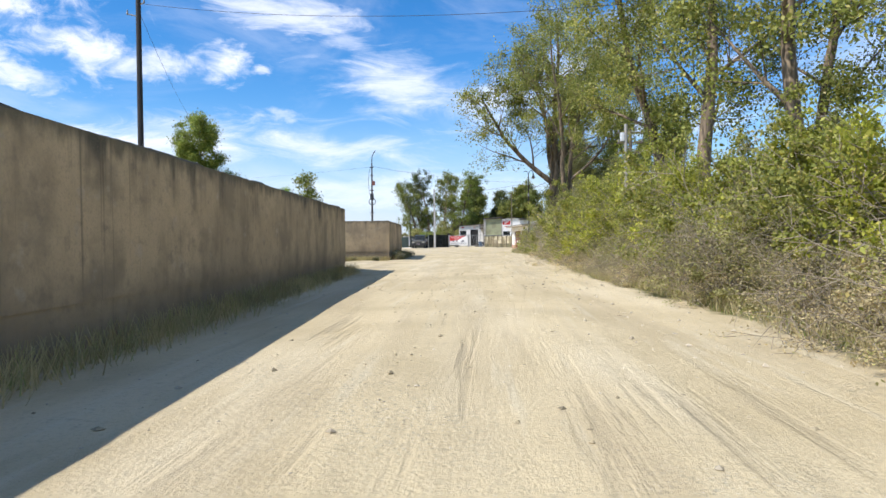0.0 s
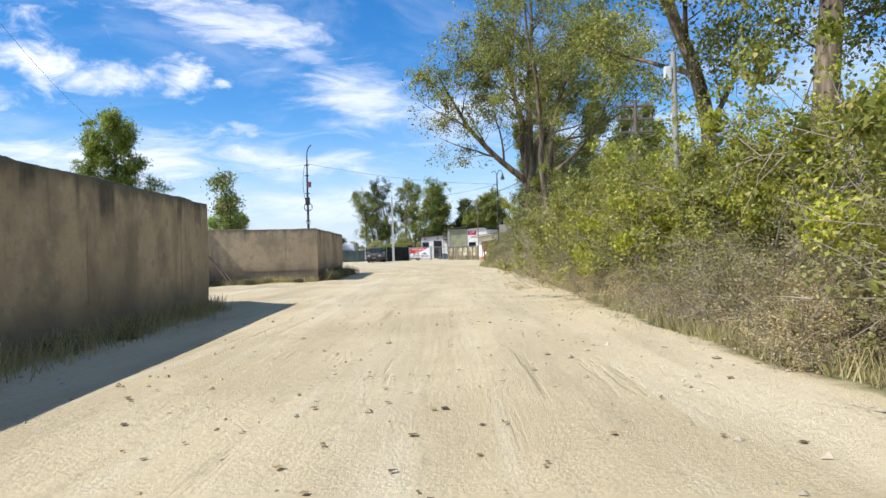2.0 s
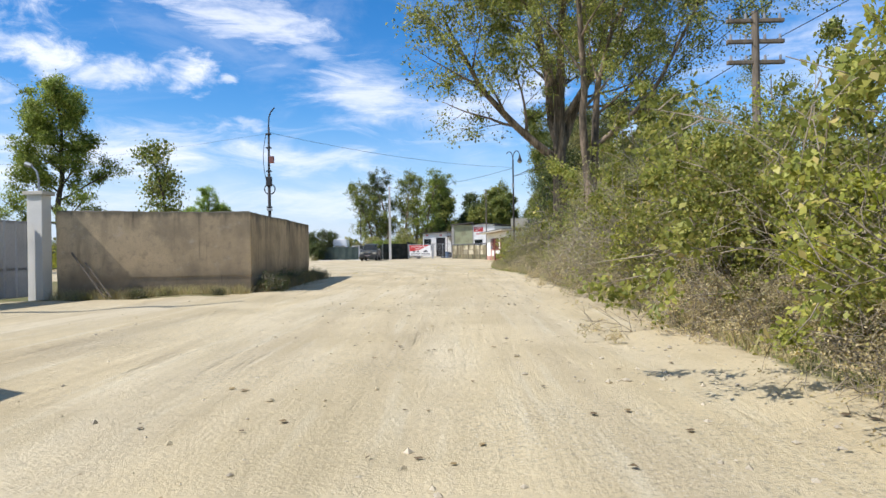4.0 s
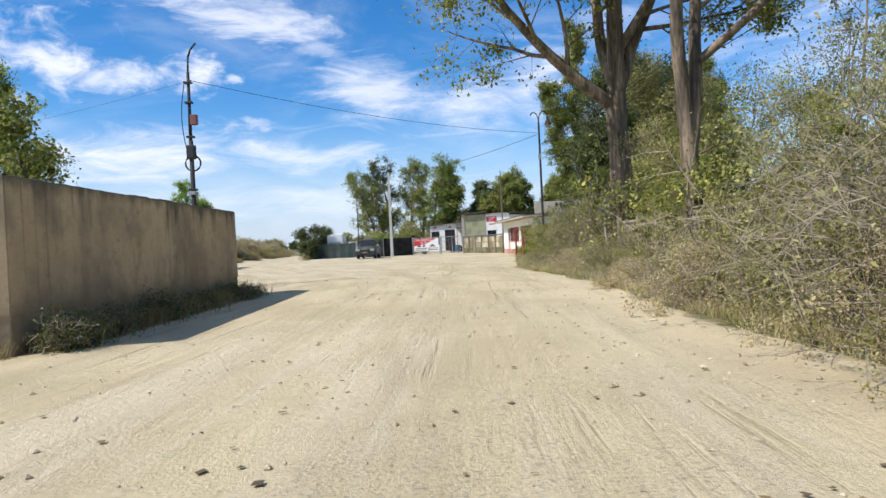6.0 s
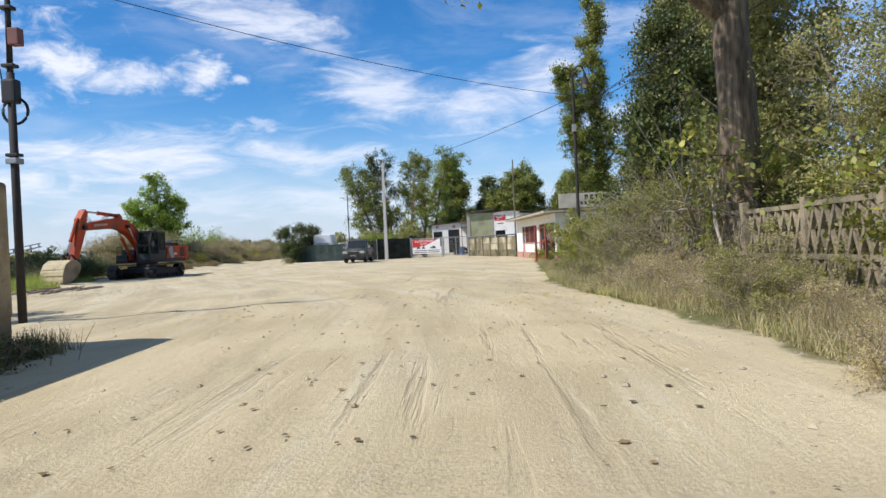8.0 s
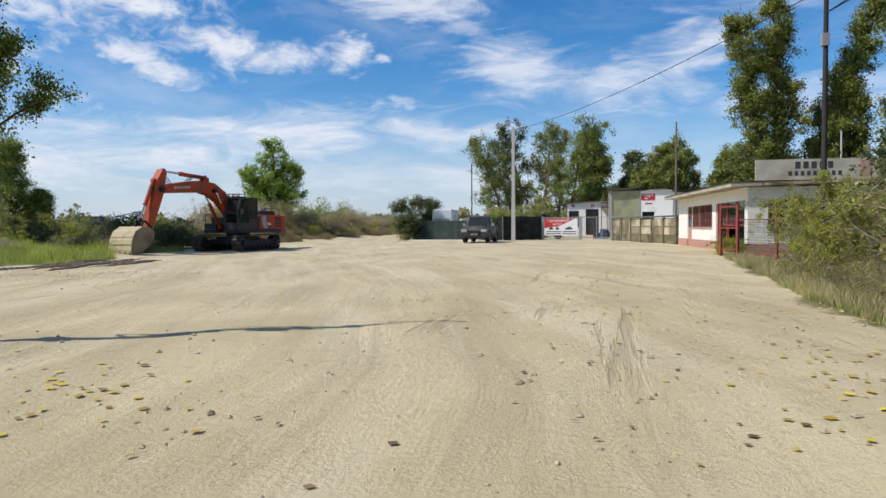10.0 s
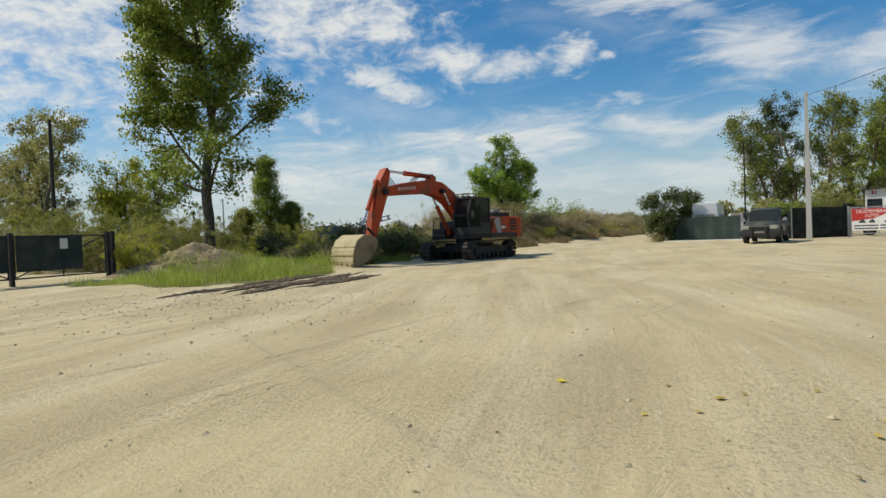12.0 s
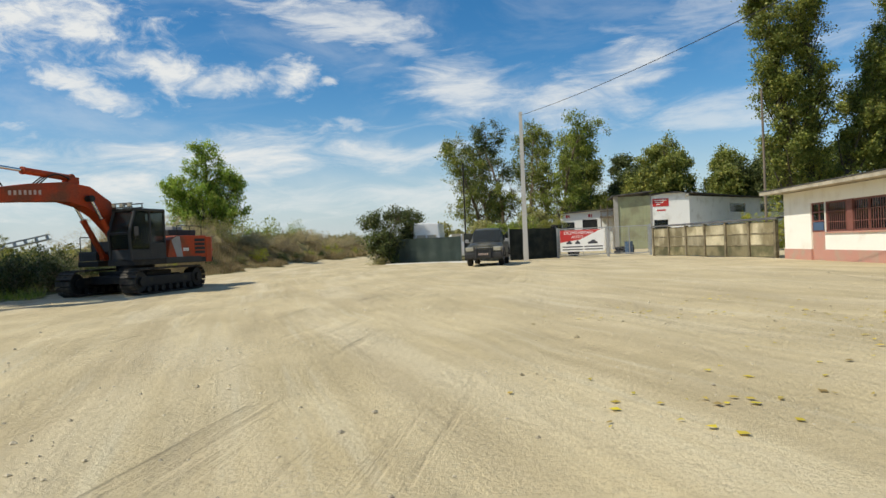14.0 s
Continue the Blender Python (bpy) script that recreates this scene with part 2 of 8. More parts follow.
GRASS_BROWN = leaf_material("grass_brown", [(0.0, (0.25, 0.175, 0.085)), (0.6, (0.44, 0.33, 0.17)), (1.0, (0.24, 0.23, 0.08))], 0.25, 0.7)
BARK = material("bark", (0.12, 0.095, 0.07), 0.95, vary=0.5, scale=2.5, fine=16, bump=1.0, bump_scale=14, stretch=(1, 1, 0.16), second=(0.06, 0.05, 0.04))
BARK_PALE = material("bark_pale", (0.27, 0.2, 0.13), 0.95, vary=0.6, scale=3.5, fine=18, bump=1.0, bump_scale=9, stretch=(1, 1, 0.12), second=(0.1, 0.077, 0.05), second_at=0.5)
TWIG = material("twig", (0.33, 0.275, 0.19), 0.95, vary=0.3, bump=0.2)
DEAD_WOOD = material("dead_wood", (0.36, 0.31, 0.24), 0.95, vary=0.35, scale=3, fine=20, bump=0.5, stretch=(1, 1, 0.3), second=(0.2, 0.17, 0.12))


def wall_material():
    """Cement render: blotches, trowel grain, long drips from the coping and a darker foot with an uneven edge."""
    mat = bpy.data.materials.new("cement_render")
    mat.use_nodes = True
    nt = mat.node_tree
    N, L = nt.nodes.new, nt.links.new
    bsdf = nt.nodes["Principled BSDF"]
    bsdf.inputs["Roughness"].default_value = 0.95
    bsdf.inputs["Specular IOR Level"].default_value = 0.2
    tc, sep = N("ShaderNodeTexCoord"), N("ShaderNodeSeparateXYZ")
    L(tc.outputs["Object"], sep.inputs[0])

    def noise(scale, detail, stretch=(1, 1, 1)):
        mp, n = N("ShaderNodeMapping"), N("ShaderNodeTexNoise")
        mp.inputs["Scale"].default_value = stretch
        n.inputs["Scale"].default_value, n.inputs["Detail"].default_value, n.inputs["Roughness"].default_value = scale, detail, 0.6
        L(tc.outputs["Object"], mp.inputs[0])
        L(mp.outputs[0], n.inputs["Vector"])
        return n.outputs["Fac"]

    def span(v, a, b, c=0.0, d=1.0):
        n = N("ShaderNodeMapRange")
        n.interpolation_type = "SMOOTHSTEP"
        for k, val in zip(("From Min", "From Max", "To Min", "To Max"), (a, b, c, d)):
            n.inputs[k].default_value = val
        L(v, n.inputs["Value"])
        return n.outputs[0]

    def op(kind, a, b):
        n = N("ShaderNodeMath")
        n.operation = kind
        for k, v in enumerate((a, b)):
            if isinstance(v, (int, float)):
                n.inputs[k].default_value = v
            else:
                L(v, n.inputs[k])
        return n.outputs[0]

    def mixc(f, a, b):
        n = N("ShaderNodeMix")
        n.data_type = "RGBA"
        L(f, n.inputs["Factor"])
        for k, v in (("A", a), ("B", b)):
            if isinstance(v, tuple):
                n.inputs[k].default_value = (*v, 1)
            else:
                L(v, n.inputs[k])
        return n.outputs["Result"]

    col = mixc(span(noise(0.45, 7), 0.4, 0.62), (0.605, 0.46, 0.274), (0.475, 0.364, 0.222))
    col = mixc(span(noise(1.0, 9), 0.45, 0.68, 0, 0.75), col, (0.295, 0.235, 0.153))
    col = mixc(span(noise(0.9, 7, (1, 1, 0.3)), 0.5, 0.66, 0, 0.6), col, (0.246, 0.195, 0.124))
    col = mixc(span(noise(5.5, 8), 0.52, 0.72, 0, 0.5), col, (0.25, 0.2, 0.145))
    col = mixc(span(noise(3.2, 7), 0.58, 0.74, 0, 0.5), col, (0.58, 0.49, 0.36))
    drips = op("MULTIPLY", span(noise(1.7, 6, (1, 1, 0.07)), 0.49, 0.64), span(op("ADD", sep.outputs[2], op("MULTIPLY", noise(1.7, 3), 1.6)), 2.3, 3.25))
    col = mixc(op("MULTIPLY", drips, 0.95), col, (0.105, 0.09, 0.065))
    lines = op("MULTIPLY", span(noise(7.0, 3, (1, 1, 0.02)), 0.6, 0.7), span(noise(0.6, 3), 0.42, 0.6))
    col = mixc(op("MULTIPLY", lines, 0.55), col, (0.12, 0.1, 0.065))
    brim = span(op("ADD", sep.outputs[2], op("MULTIPLY", noise(4.0, 6, (1, 1, 0.4)), 0.55)), 2.42, 2.66)
    col = mixc(op("MULTIPLY", brim, 0.75), col, (0.1, 0.095, 0.065))
    # darker towards the bottom, with a noisy upper edge
    foot = span(op("ADD", sep.outputs[2], op("MULTIPLY", noise(1.3, 7), 0.7)), 1.35, 0.6, 0, 0.6)
    col = mixc(foot, col, (0.19, 0.155, 0.11))
    col = mixc(span(noise(30, 4), 0.45, 0.7, 0, 0.3), col, (0.28, 0.23, 0.17))
    L(col, bsdf.inputs["Base Color"])
    bump = N("ShaderNodeBump")
    bump.inputs["Strength"].default_value, bump.inputs["Distance"].default_value = 0.35, 0.02
    L(op("ADD", noise(12, 7), op("MULTIPLY", noise(2, 4), 1.2)), bump.inputs["Height"])
    L(bump.outputs[0], bsdf.inputs["Normal"])
    return mat


RENDER_WALL = wall_material()
OLD_CONCRETE = material("mossy_concrete", (0.15, 0.13, 0.095), 0.95, vary=0.25, scale=2, fine=30, bump=0.4, second=(0.13, 0.12, 0.08))
PALE_CONCRETE = material("pale_concrete", (0.66, 0.63, 0.55), 0.9, vary=0.1, scale=1.5, fine=50, bump=0.2)
CONCRETE = material("concrete", (0.36, 0.34, 0.3), 0.9, vary=0.15, scale=2, fine=60, bump=0.3)
WHITE_WALL = material("white_plaster", (0.84, 0.83, 0.79), 0.9, vary=0.08, scale=1.2, fine=30, bump=0.15, second=(0.6, 0.57, 0.5), second_at=0.66)

# ---------- building tools ----------
def part(name, bm, mat, parent=None, label="", smooth=False):
    """Links a bmesh as one mesh object, under a thing or a part."""
    me = bpy.data.meshes.new(name)
    bm.to_mesh(me)
    bm.free()
    return mesh_part(name, me, mat, parent, label, smooth)


def mesh_part(name, me, mat, parent=None, label="", smooth=False):
    for one in mat if isinstance(mat, (list, tuple)) else [mat]:
        me.materials.append(one)
    if smooth:
        me.polygons.foreach_set("use_smooth", [True] * len(me.polygons))
    ob = new(name, me)
    ob.parent = parent
    if label:
        ob["label"] = label
    return ob


def empty(name, m, label, category, group="", kind=""):
    ob = new(name)
    ob.empty_display_size = 0.2
    ob.matrix_world = m
    return tagged(ob, label, category, group, kind)


def quads_mesh(name, verts, faces):
    """A mesh from arrays of places and four-cornered faces."""
    me = bpy.data.meshes.new(name)
    verts, faces = np.asarray(verts, np.float32), np.asarray(faces, np.int32)
    me.vertices.add(len(verts))
    me.vertices.foreach_set("co", verts.ravel())
    me.loops.add(faces.size)
    me.loops.foreach_set("vertex_index", faces.ravel())
    me.polygons.add(len(faces))
    me.polygons.foreach_set("loop_start", np.arange(0, faces.size, 4, dtype=np.int32))
    me.update(calc_edges=True)
    me.validate()
    return me


def box(bm, x0, y0, z0, x1, y1, z1, m=None, bevel=0.0):
    made = bmesh.ops.create_cube(bm, size=1.0, matrix=Matrix.LocRotScale(((x0 + x1) / 2, (y0 + y1) / 2, (z0 + z1) / 2), None, (abs(x1 - x0), abs(y1 - y0), abs(z1 - z0))))
    vs = made["verts"]
    if bevel:
        es = list({e for v in vs for e in v.link_edges})
        got = bmesh.ops.bevel(bm, geom=es, offset=bevel, segments=2, affect="EDGES", profile=0.7)
        vs = list({v for f in got["faces"] for v in f.verts} | {v for v in vs if v.is_valid})
    if m is not None:
        bmesh.ops.transform(bm, matrix=m, verts=vs)
    return vs


def cyl(bm, a, b, r0, r1=None, n=12):
    a, b = Vector(a), Vector(b)
    d = b - a
    m = Matrix.Translation((a + b) / 2) @ d.to_track_quat("Z", "Y").to_matrix().to_4x4()
    return bmesh.ops.create_cone(bm, cap_ends=True, segments=n, radius1=r0, radius2=r0 if r1 is None else r1, depth=d.length, matrix=m)["verts"]


def prism(bm, outline, x0, x1, axis="x", m=None, bevel=0.0):
    """An outline of (a, b) pairs drawn out between x0 and x1 along an axis: x (y, z), y (x, z) or z (x, y)."""
    def at(k, a, b):
        return {"x": (k, a, b), "y": (a, k, b), "z": (a, b, k)}[axis]
    low = [bm.verts.new(at(x0, a, b)) for a, b in outline]
    high = [bm.verts.new(at(x1, a, b)) for a, b in outline]
    fs = [bm.faces.new(low), bm.faces.new(high[::-1])]
    n = len(outline)
    for i in range(n):
        fs.append(bm.faces.new((low[i], high[i], high[(i + 1) % n], low[(i + 1) % n])))
    bmesh.ops.recalc_face_normals(bm, faces=fs)
    vs = low + high
    if bevel:
        es = [e for e in {e for f in fs for e in f.edges} if e.calc_face_angle(0) > 0.5]
        got = bmesh.ops.bevel(bm, geom=es, offset=bevel, segments=2, affect="EDGES", profile=0.7)
        vs = list({v for f in got["faces"] for v in f.verts} | {v for v in vs if v.is_valid})
    if m is not None:
        bmesh.ops.transform(bm, matrix=m, verts=vs)
    return vs


def tubes(strokes, sides=6):
    """Arrays for tapered tubes; a stroke is a list of places and a list of radii."""
    V, F, base = [], [], 0
    ang = np.arange(sides) * 2 * math.pi / sides
    for pts, radii in strokes:
        P = np.asarray(pts, float)
        T = np.gradient(P, axis=0)
        T /= np.linalg.norm(T, axis=1)[:, None] + 1e-9
        ref = np.where(np.abs(T[:, 2:]) > 0.9, [[1.0, 0, 0]], [[0, 0, 1.0]])
        A = np.cross(T, ref)
        A /= np.linalg.norm(A, axis=1)[:, None] + 1e-9
        B = np.cross(T, A)
        ring = P[:, None] + (A[:, None] * np.cos(ang)[:, None] + B[:, None] * np.sin(ang)[:, None]) * np.asarray(radii)[:, None, None]
        V.append(ring.reshape(-1, 3))
        k = np.arange(len(P) - 1)[:, None] * sides
        s = np.arange(sides)[None]
        n = (s + 1) % sides
        F.append(np.stack([k + s, k + n, k + sides + n, k + sides + s], -1).reshape(-1, 4) + base)
        base += len(P) * sides
    return np.concatenate(V), np.concatenate(F)


def wire(name, pts, r, mat, parent=None, sides=6):
    V, F = tubes([(pts, [r] * len(pts))], sides)
    return mesh_part(name, quads_mesh(name, V, F), mat, parent, smooth=True)


def leaf_arrays(centres, size, rng, slim=0.6, up=1.3, droop=0.0):
    """A folded, pointed leaf round each centre."""
    n = len(centres)
    size = size * rng.uniform(0.65, 1.3, (n, 1))
    d = rng.normal(size=(n, 3))
    d[:, 2] -= droop
    d /= np.linalg.norm(d, axis=1)[:, None]
    w = rng.normal(size=(n, 3))
    w += up * np.array([-0.55, -0.3, 0.9])  # leaves turn towards the light
    s = np.cross(d, w)
    s /= np.linalg.norm(s, axis=1)[:, None] + 1e-9
    nrm = np.cross(s, d)
    a = centres - d * size * 0.5
    b = centres + s * size * slim * 0.5 + nrm * size * 0.1
    c = centres + d * size * 0.5
    e = centres - s * size * slim * 0.5 + nrm * size * 0.1
    V = np.stack([a, b, c, e], 1).reshape(-1, 3)
    return V, np.arange(4 * n).reshape(n, 4)


def branch(rng, start, way, length, radius, level, cfg, strokes, tips):
    """Grows a limb and, from it, smaller ones; notes where the leaves sit."""
    n = max(4, int(length / cfg["step"]))
    p, d = np.array(start, float), np.array(way, float)
    pts, rad = [p.copy()], [radius]
    for i in range(n):
        d = d + rng.normal(0, cfg["wild"], 3) + np.array([0, 0, cfg["rise"][level]])
        d /= np.linalg.norm(d)
        p = p + d * length / n
        pts.append(p.copy())
        rad.append(radius * (1 - (i + 1) / n * cfg["taper"][level]))
    strokes.append((pts, rad))
    last = level == len(cfg["kids"])
    if last or level >= cfg["leafy"]:
        for i in range(1, len(pts)):
            if last or i > len(pts) * 0.5:
                tips.append(pts[i])
    if last:
        return
    lo = cfg["from"][level]
    for k in range(cfg["kids"][level]):
        f = lo + (1 - lo) * (k + rng.uniform(0.2, 0.8)) / cfg["kids"][level]
        i = min(int(f * n), n - 1)
        t = (pts[i + 1] - pts[i]) / np.linalg.norm(pts[i + 1] - pts[i])
        side = rng.normal(size=3)
        if level == 0:
            a = cfg.get("turn", 0) + k * 2.4 + rng.uniform(-0.5, 0.5)
            side = np.array([math.cos(a), math.sin(a), 0]) + np.array(cfg.get("pull", (0, 0, 0)))
        side -= t * (side @ t)
        side /= np.linalg.norm(side) + 1e-9
        ang = radians(cfg["angle"][level] * rng.uniform(0.75, 1.25))
        reach = cfg["length"][level] * (1 - cfg["shrink"][level] * (f - lo) / (1 - lo)) * rng.uniform(0.75, 1.2)
        branch(rng, pts[i], t * math.cos(ang) + side * math.sin(ang), reach, max(rad[i] * cfg["thin"], 0.008), level + 1, cfg, strokes, tips)


def tree(name, m, cfg, seed, leaf, bark, label, category="tree", group=""):
    """A tree: a trunk with its limbs, and a crown of single leaves."""
    rng = np.random.default_rng(seed)
    strokes, tips = [], []
    for foot, top, r0, r1 in cfg.get("boles", []):  # thick lower trunks that fork further up
        a, b = np.array(foot, float), np.array(top, float)
        t = np.linspace(0, 1, 12)[:, None]
        pts = a + (b - a) * t + rng.normal(0, r1 * 0.07, (12, 3))
        rr = (r0 + (r1 - r0) * t[:, 0]) * (1 + (0.5 if foot[2] < 0.5 else 0.0) * np.exp(-t[:, 0] * 12)) * rng.uniform(0.97, 1.03, 12)
        rr[-4:] *= (0.95, 0.84, 0.66, 0.4)
        strokes.append((list(pts), list(rr)))
    for way, length, radius, *root in cfg["stems"]:
        start = list(root[0]) if root else (rng.normal(0, cfg.get("foot", 0.0), 2).tolist()) + [-0.15]
        if not root and len(cfg["stems"]) > 1:  # the stems share one root crown
            strokes.append(([np.array((0, 0, -0.16)), np.array(start) * 0.5 + np.array((0, 0, -0.05)), np.array(start) + np.array((0, 0, 0.04))], [radius * 1.6, radius * 1.3, radius]))
        branch(rng, start, np.array(way) / np.linalg.norm(way), length, radius, 0, cfg, strokes, tips)
    for way, length, radius, root in cfg.get("shoots", []):  # thin leafy shoots low on the trunk
        branch(rng, root, np.array(way) / np.linalg.norm(way), length, radius, 2, cfg, strokes, tips)
    thing = empty(name, m, label, category, group)
    thick = [q for q in strokes if q[1][0] > 0.05]
    fine = [(q[0][:-1:2] + [q[0][-1]], q[1][:-1:2] + [q[1][-1]]) for q in strokes if q[1][0] <= 0.05]
    V, F = np.zeros((0, 3)), np.zeros((0, 4), int)
    for bundle, sides in ((thick, cfg.get("sides", 7)), (fine, 3)):
        if bundle:
            v, f = tubes(bundle, sides)
            V, F = np.concatenate([V, v]), np.concatenate([F, f + len(V)])
    mesh_part("trunk", quads_mesh("trunk", V, F), bark, thing, smooth=True)
    tips = np.array(tips)
    # some twigs are full of leaves and others almost bare
    share = rng.gamma(cfg.get("even", 0.7), 1.0, len(tips)) * (cfg.get("patchy", 0.25) + (np.sin(tips @ (1.9, 0.7, 1.3)) + np.sin(tips @ (-0.8, 1.7, 2.1)) > -0.3))
    C = np.repeat(tips, np.ceil(share * cfg["leaves"] / share.sum() - 0.5).astype(int), 0)
    C = C + rng.normal(0, cfg["tuft"], C.shape) * np.array([1, 1, cfg.get("flat", 0.8)])
    C = C[C[:, 2] > 0.03]
    V, F = leaf_arrays(C, cfg["leaf"], rng, droop=cfg.get("droop", 0.3))
    mesh_part("crown", quads_mesh("crown", V, F), leaf, thing)
    return thing

# ---------- ground ----------
def smooth01(a, b, x):
    t = np.clip((x - a) / (b - a), 0, 1)
    return t * t * (3 - 2 * t)


def road_edge(y):
    """Where the sand gives way to the verge on the east side."""
    return np.interp(y, [0, 16, 20, 27, 36, 46, 52, 57.5, 62, 66.5, 76], [4.8, 4.85, 4.5, 4.6, 4.95, 4.75, 4.7, 4.05, 3.85, 4.25, 4.9])


def sand_share(x, y):
    """1 on the bare sandy road and yard, 0 on the verges and fields."""
    wob = 0.35 * np.sin(y * 0.7) + 0.25 * np.sin(y * 1.9 + 1) + 0.2 * np.sin(x * 1.3 + 2)
    right = smooth01(0.5, -0.5, x - (road_edge(y) + 0.3 * wob + 2.6 * smooth01(74, 88, y)))
    right = np.where(y > 96, smooth01(1, -1, x - 12), right)
    # left: the walls, then the open yard, then the track leading away
    edge = np.interp(y, [-40, 26.0, 27.5, 38.5, 39.5, 50, 52, 53.5, 66], [-2.0, -4.6, -11, -11, -5.2, -5.6, -14, -30, -38])
    g = np.interp(y, [66, 68, 71, 76, 84, 92, 112, 131, 150, 240], [-46, -19, -17.5, -21.5, -23.5, -24.5, -26, -27.3, -30.5, -52])
    edge = np.where(y > 67, g, edge)
    left = smooth01(-0.8, 0.8, x - edge - wob)
    # the yard ends at the fences; the track goes on along its bank
    far_right = np.interp(y, [96, 103, 108, 131, 150, 240], [3, -13.5, -17.6, -21.5, -24.5, -46])
    track = smooth01(1.2, -1.2, x - far_right + wob)
    yard = smooth01(108.5, 107.0, y) * smooth01(-17, -14, x)
    deep = smooth01(-6, -4, x) * smooth01(150, 140, y)
    far = np.maximum(np.maximum(track, yard), deep)
    lane = left * right * np.where(y > 100, far, 1)
    drive = smooth01(1.5, 0, np.abs(y - 69.0 - (x + 30) * -0.12) - 2.6) * smooth01(-24, -28, x) * smooth01(-70, -60, x)
    return np.maximum(lane, drive) * smooth01(-40, -30, y)


def bank_foot(y):
    return np.interp(y, [86, 100, 112, 131, 150, 240], [-26.5, -25.6, -26, -27.3, -30.5, -52])


def ground_height(x, y):
    s = sand_share(x, y)
    h = 0.05 * np.sin(x * 0.23 + 1) * np.sin(y * 0.17) + 0.03 * np.sin(x * 0.9) * np.sin(y * 0.6 + 2)
    ruts = 0.02 * np.sin(x * 3.1 + 0.3 * np.sin(y * 0.3))
    h = h * np.clip(1 - np.exp(-((x - 1) / 9) ** 2), 0.2, 1) + ruts * s
    # low bank along the track that leads away
    bx = bank_foot(y)
    h = h + 2.1 * np.exp(-((x - bx + 5.0) / 2.9) ** 2) * smooth01(90, 100, y) * smooth01(320, 240, y)
    h = h - 0.14 * np.exp(-(((x + 21) / 8) ** 2 + ((y - 82) / 8) ** 2))
    # heap of earth by the gate, and the mound of grass beside it
    h = h + 0.75 * np.exp(-(((x + 27.5) / 2.2) ** 2 + ((y - 73.5) / 1.6) ** 2)) + 0.4 * np.exp(-(((x + 24) / 3) ** 2 + ((y - 75) / 2.2) ** 2))
    h = h + (1 - s) * 0.06 * np.sin(x * 1.7 + y) * np.cos(y * 1.3 - x * 0.4)
    return h


def build_ground():
    def axis(lo, hi, step, far):
        mid = np.arange(lo, hi + step / 2, step)
        out = [far * 2.0 ** -k for k in range(9)]
        left = np.array([lo - v for v in out])
        right = np.array([hi + v for v in out[::-1]])
        return np.concatenate([left, mid, right])
    xs, ys = axis(-48, 16, 0.4, 3500), axis(-12, 130, 0.45, 3500)
    X, Y = np.meshgrid(xs, ys)
    Z = ground_height(X, Y)
    near = (np.abs(X) < 200) & (np.abs(Y) < 400)
    Z = np.where(near, Z, 0.0)
    V = np.stack([X, Y, Z], -1).reshape(-1, 3)
    nx, ny = len(xs), len(ys)
    i, j = np.meshgrid(np.arange(nx - 1), np.arange(ny - 1))
    a = (j * nx + i).ravel()
    me = quads_mesh("ground", V, np.stack([a, a + 1, a + nx + 1, a + nx], -1))
    att = me.attributes.new("sand", "FLOAT", "POINT")
    att.data.foreach_set("value", sand_share(X, Y).ravel().astype(np.float32))
    # the lane that wheels follow, bending from the road to the far track: across and along it
    lane = me.attributes.new("lane", "FLOAT_VECTOR", "POINT")
    mid = np.interp(Y, [-20, 48, 56, 64, 75, 90, 105, 131, 240], [1.0, 1.0, 0.2, -2.5, -8.5, -15.5, -20.5, -24, -49])
    lane.data.foreach_set("vector", np.stack([(X - mid) * 0.85, Y, 0 * X], -1).ravel().astype(np.float32))
    mat = bpy.data.materials.new("sandy_ground")
    mat.use_nodes = True
    nt = mat.node_tree
    N, L = nt.nodes.new, nt.links.new
    bsdf = nt.nodes["Principled BSDF"]
    bsdf.inputs["Roughness"].default_value = 0.97
    bsdf.inputs["Specular IOR Level"].default_value = 0.15
    tc = N("ShaderNodeTexCoord")

    ruts = N("ShaderNodeAttribute")
    ruts.attribute_name = "lane"

    def noise(scale, detail=6, stretch=(1, 1, 1), rot=0.0, rough=0.55, along=False):
        mp, n = N("ShaderNodeMapping"), N("ShaderNodeTexNoise")
        mp.inputs["Scale"].default_value, mp.inputs["Rotation"].default_value = stretch, (0, 0, rot)
        n.inputs["Scale"].default_value, n.inputs["Detail"].default_value, n.inputs["Roughness"].default_value = scale, detail, rough
        L(ruts.outputs["Vector"] if along else tc.outputs["Object"], mp.inputs[0])
        L(mp.outputs[0], n.inputs["Vector"])
        return n.outputs["Fac"]

    def rng(v, a, b, c=0.0, d=1.0):
        n = N("ShaderNodeMapRange")
        n.interpolation_type = "SMOOTHSTEP"
        for k, val in zip(("From Min", "From Max", "To Min", "To Max"), (a, b, c, d)):
            n.inputs[k].default_value = val
        L(v, n.inputs["Value"])
        return n.outputs[0]

    def mixc(f, a, b):
        n = N("ShaderNodeMix")
        n.data_type = "RGBA"
        L(f, n.inputs["Factor"])
        for k, v in (("A", a), ("B", b)):
            if isinstance(v, tuple):
                n.inputs[k].default_value = (*v, 1)
            else:
                L(v, n.inputs[k])
        return n.outputs["Result"]

    def add(a, b, op="ADD"):
        n = N("ShaderNodeMath")
        n.operation = op
        L(a, n.inputs[0])
        if isinstance(b, (int, float)):
            n.inputs[1].default_value = b
        else:
            L(b, n.inputs[1])
        return n.outputs[0]

    sand = mixc(rng(noise(0.35, 7), 0.4, 0.62), (0.62, 0.51, 0.305), (0.53, 0.43, 0.25))
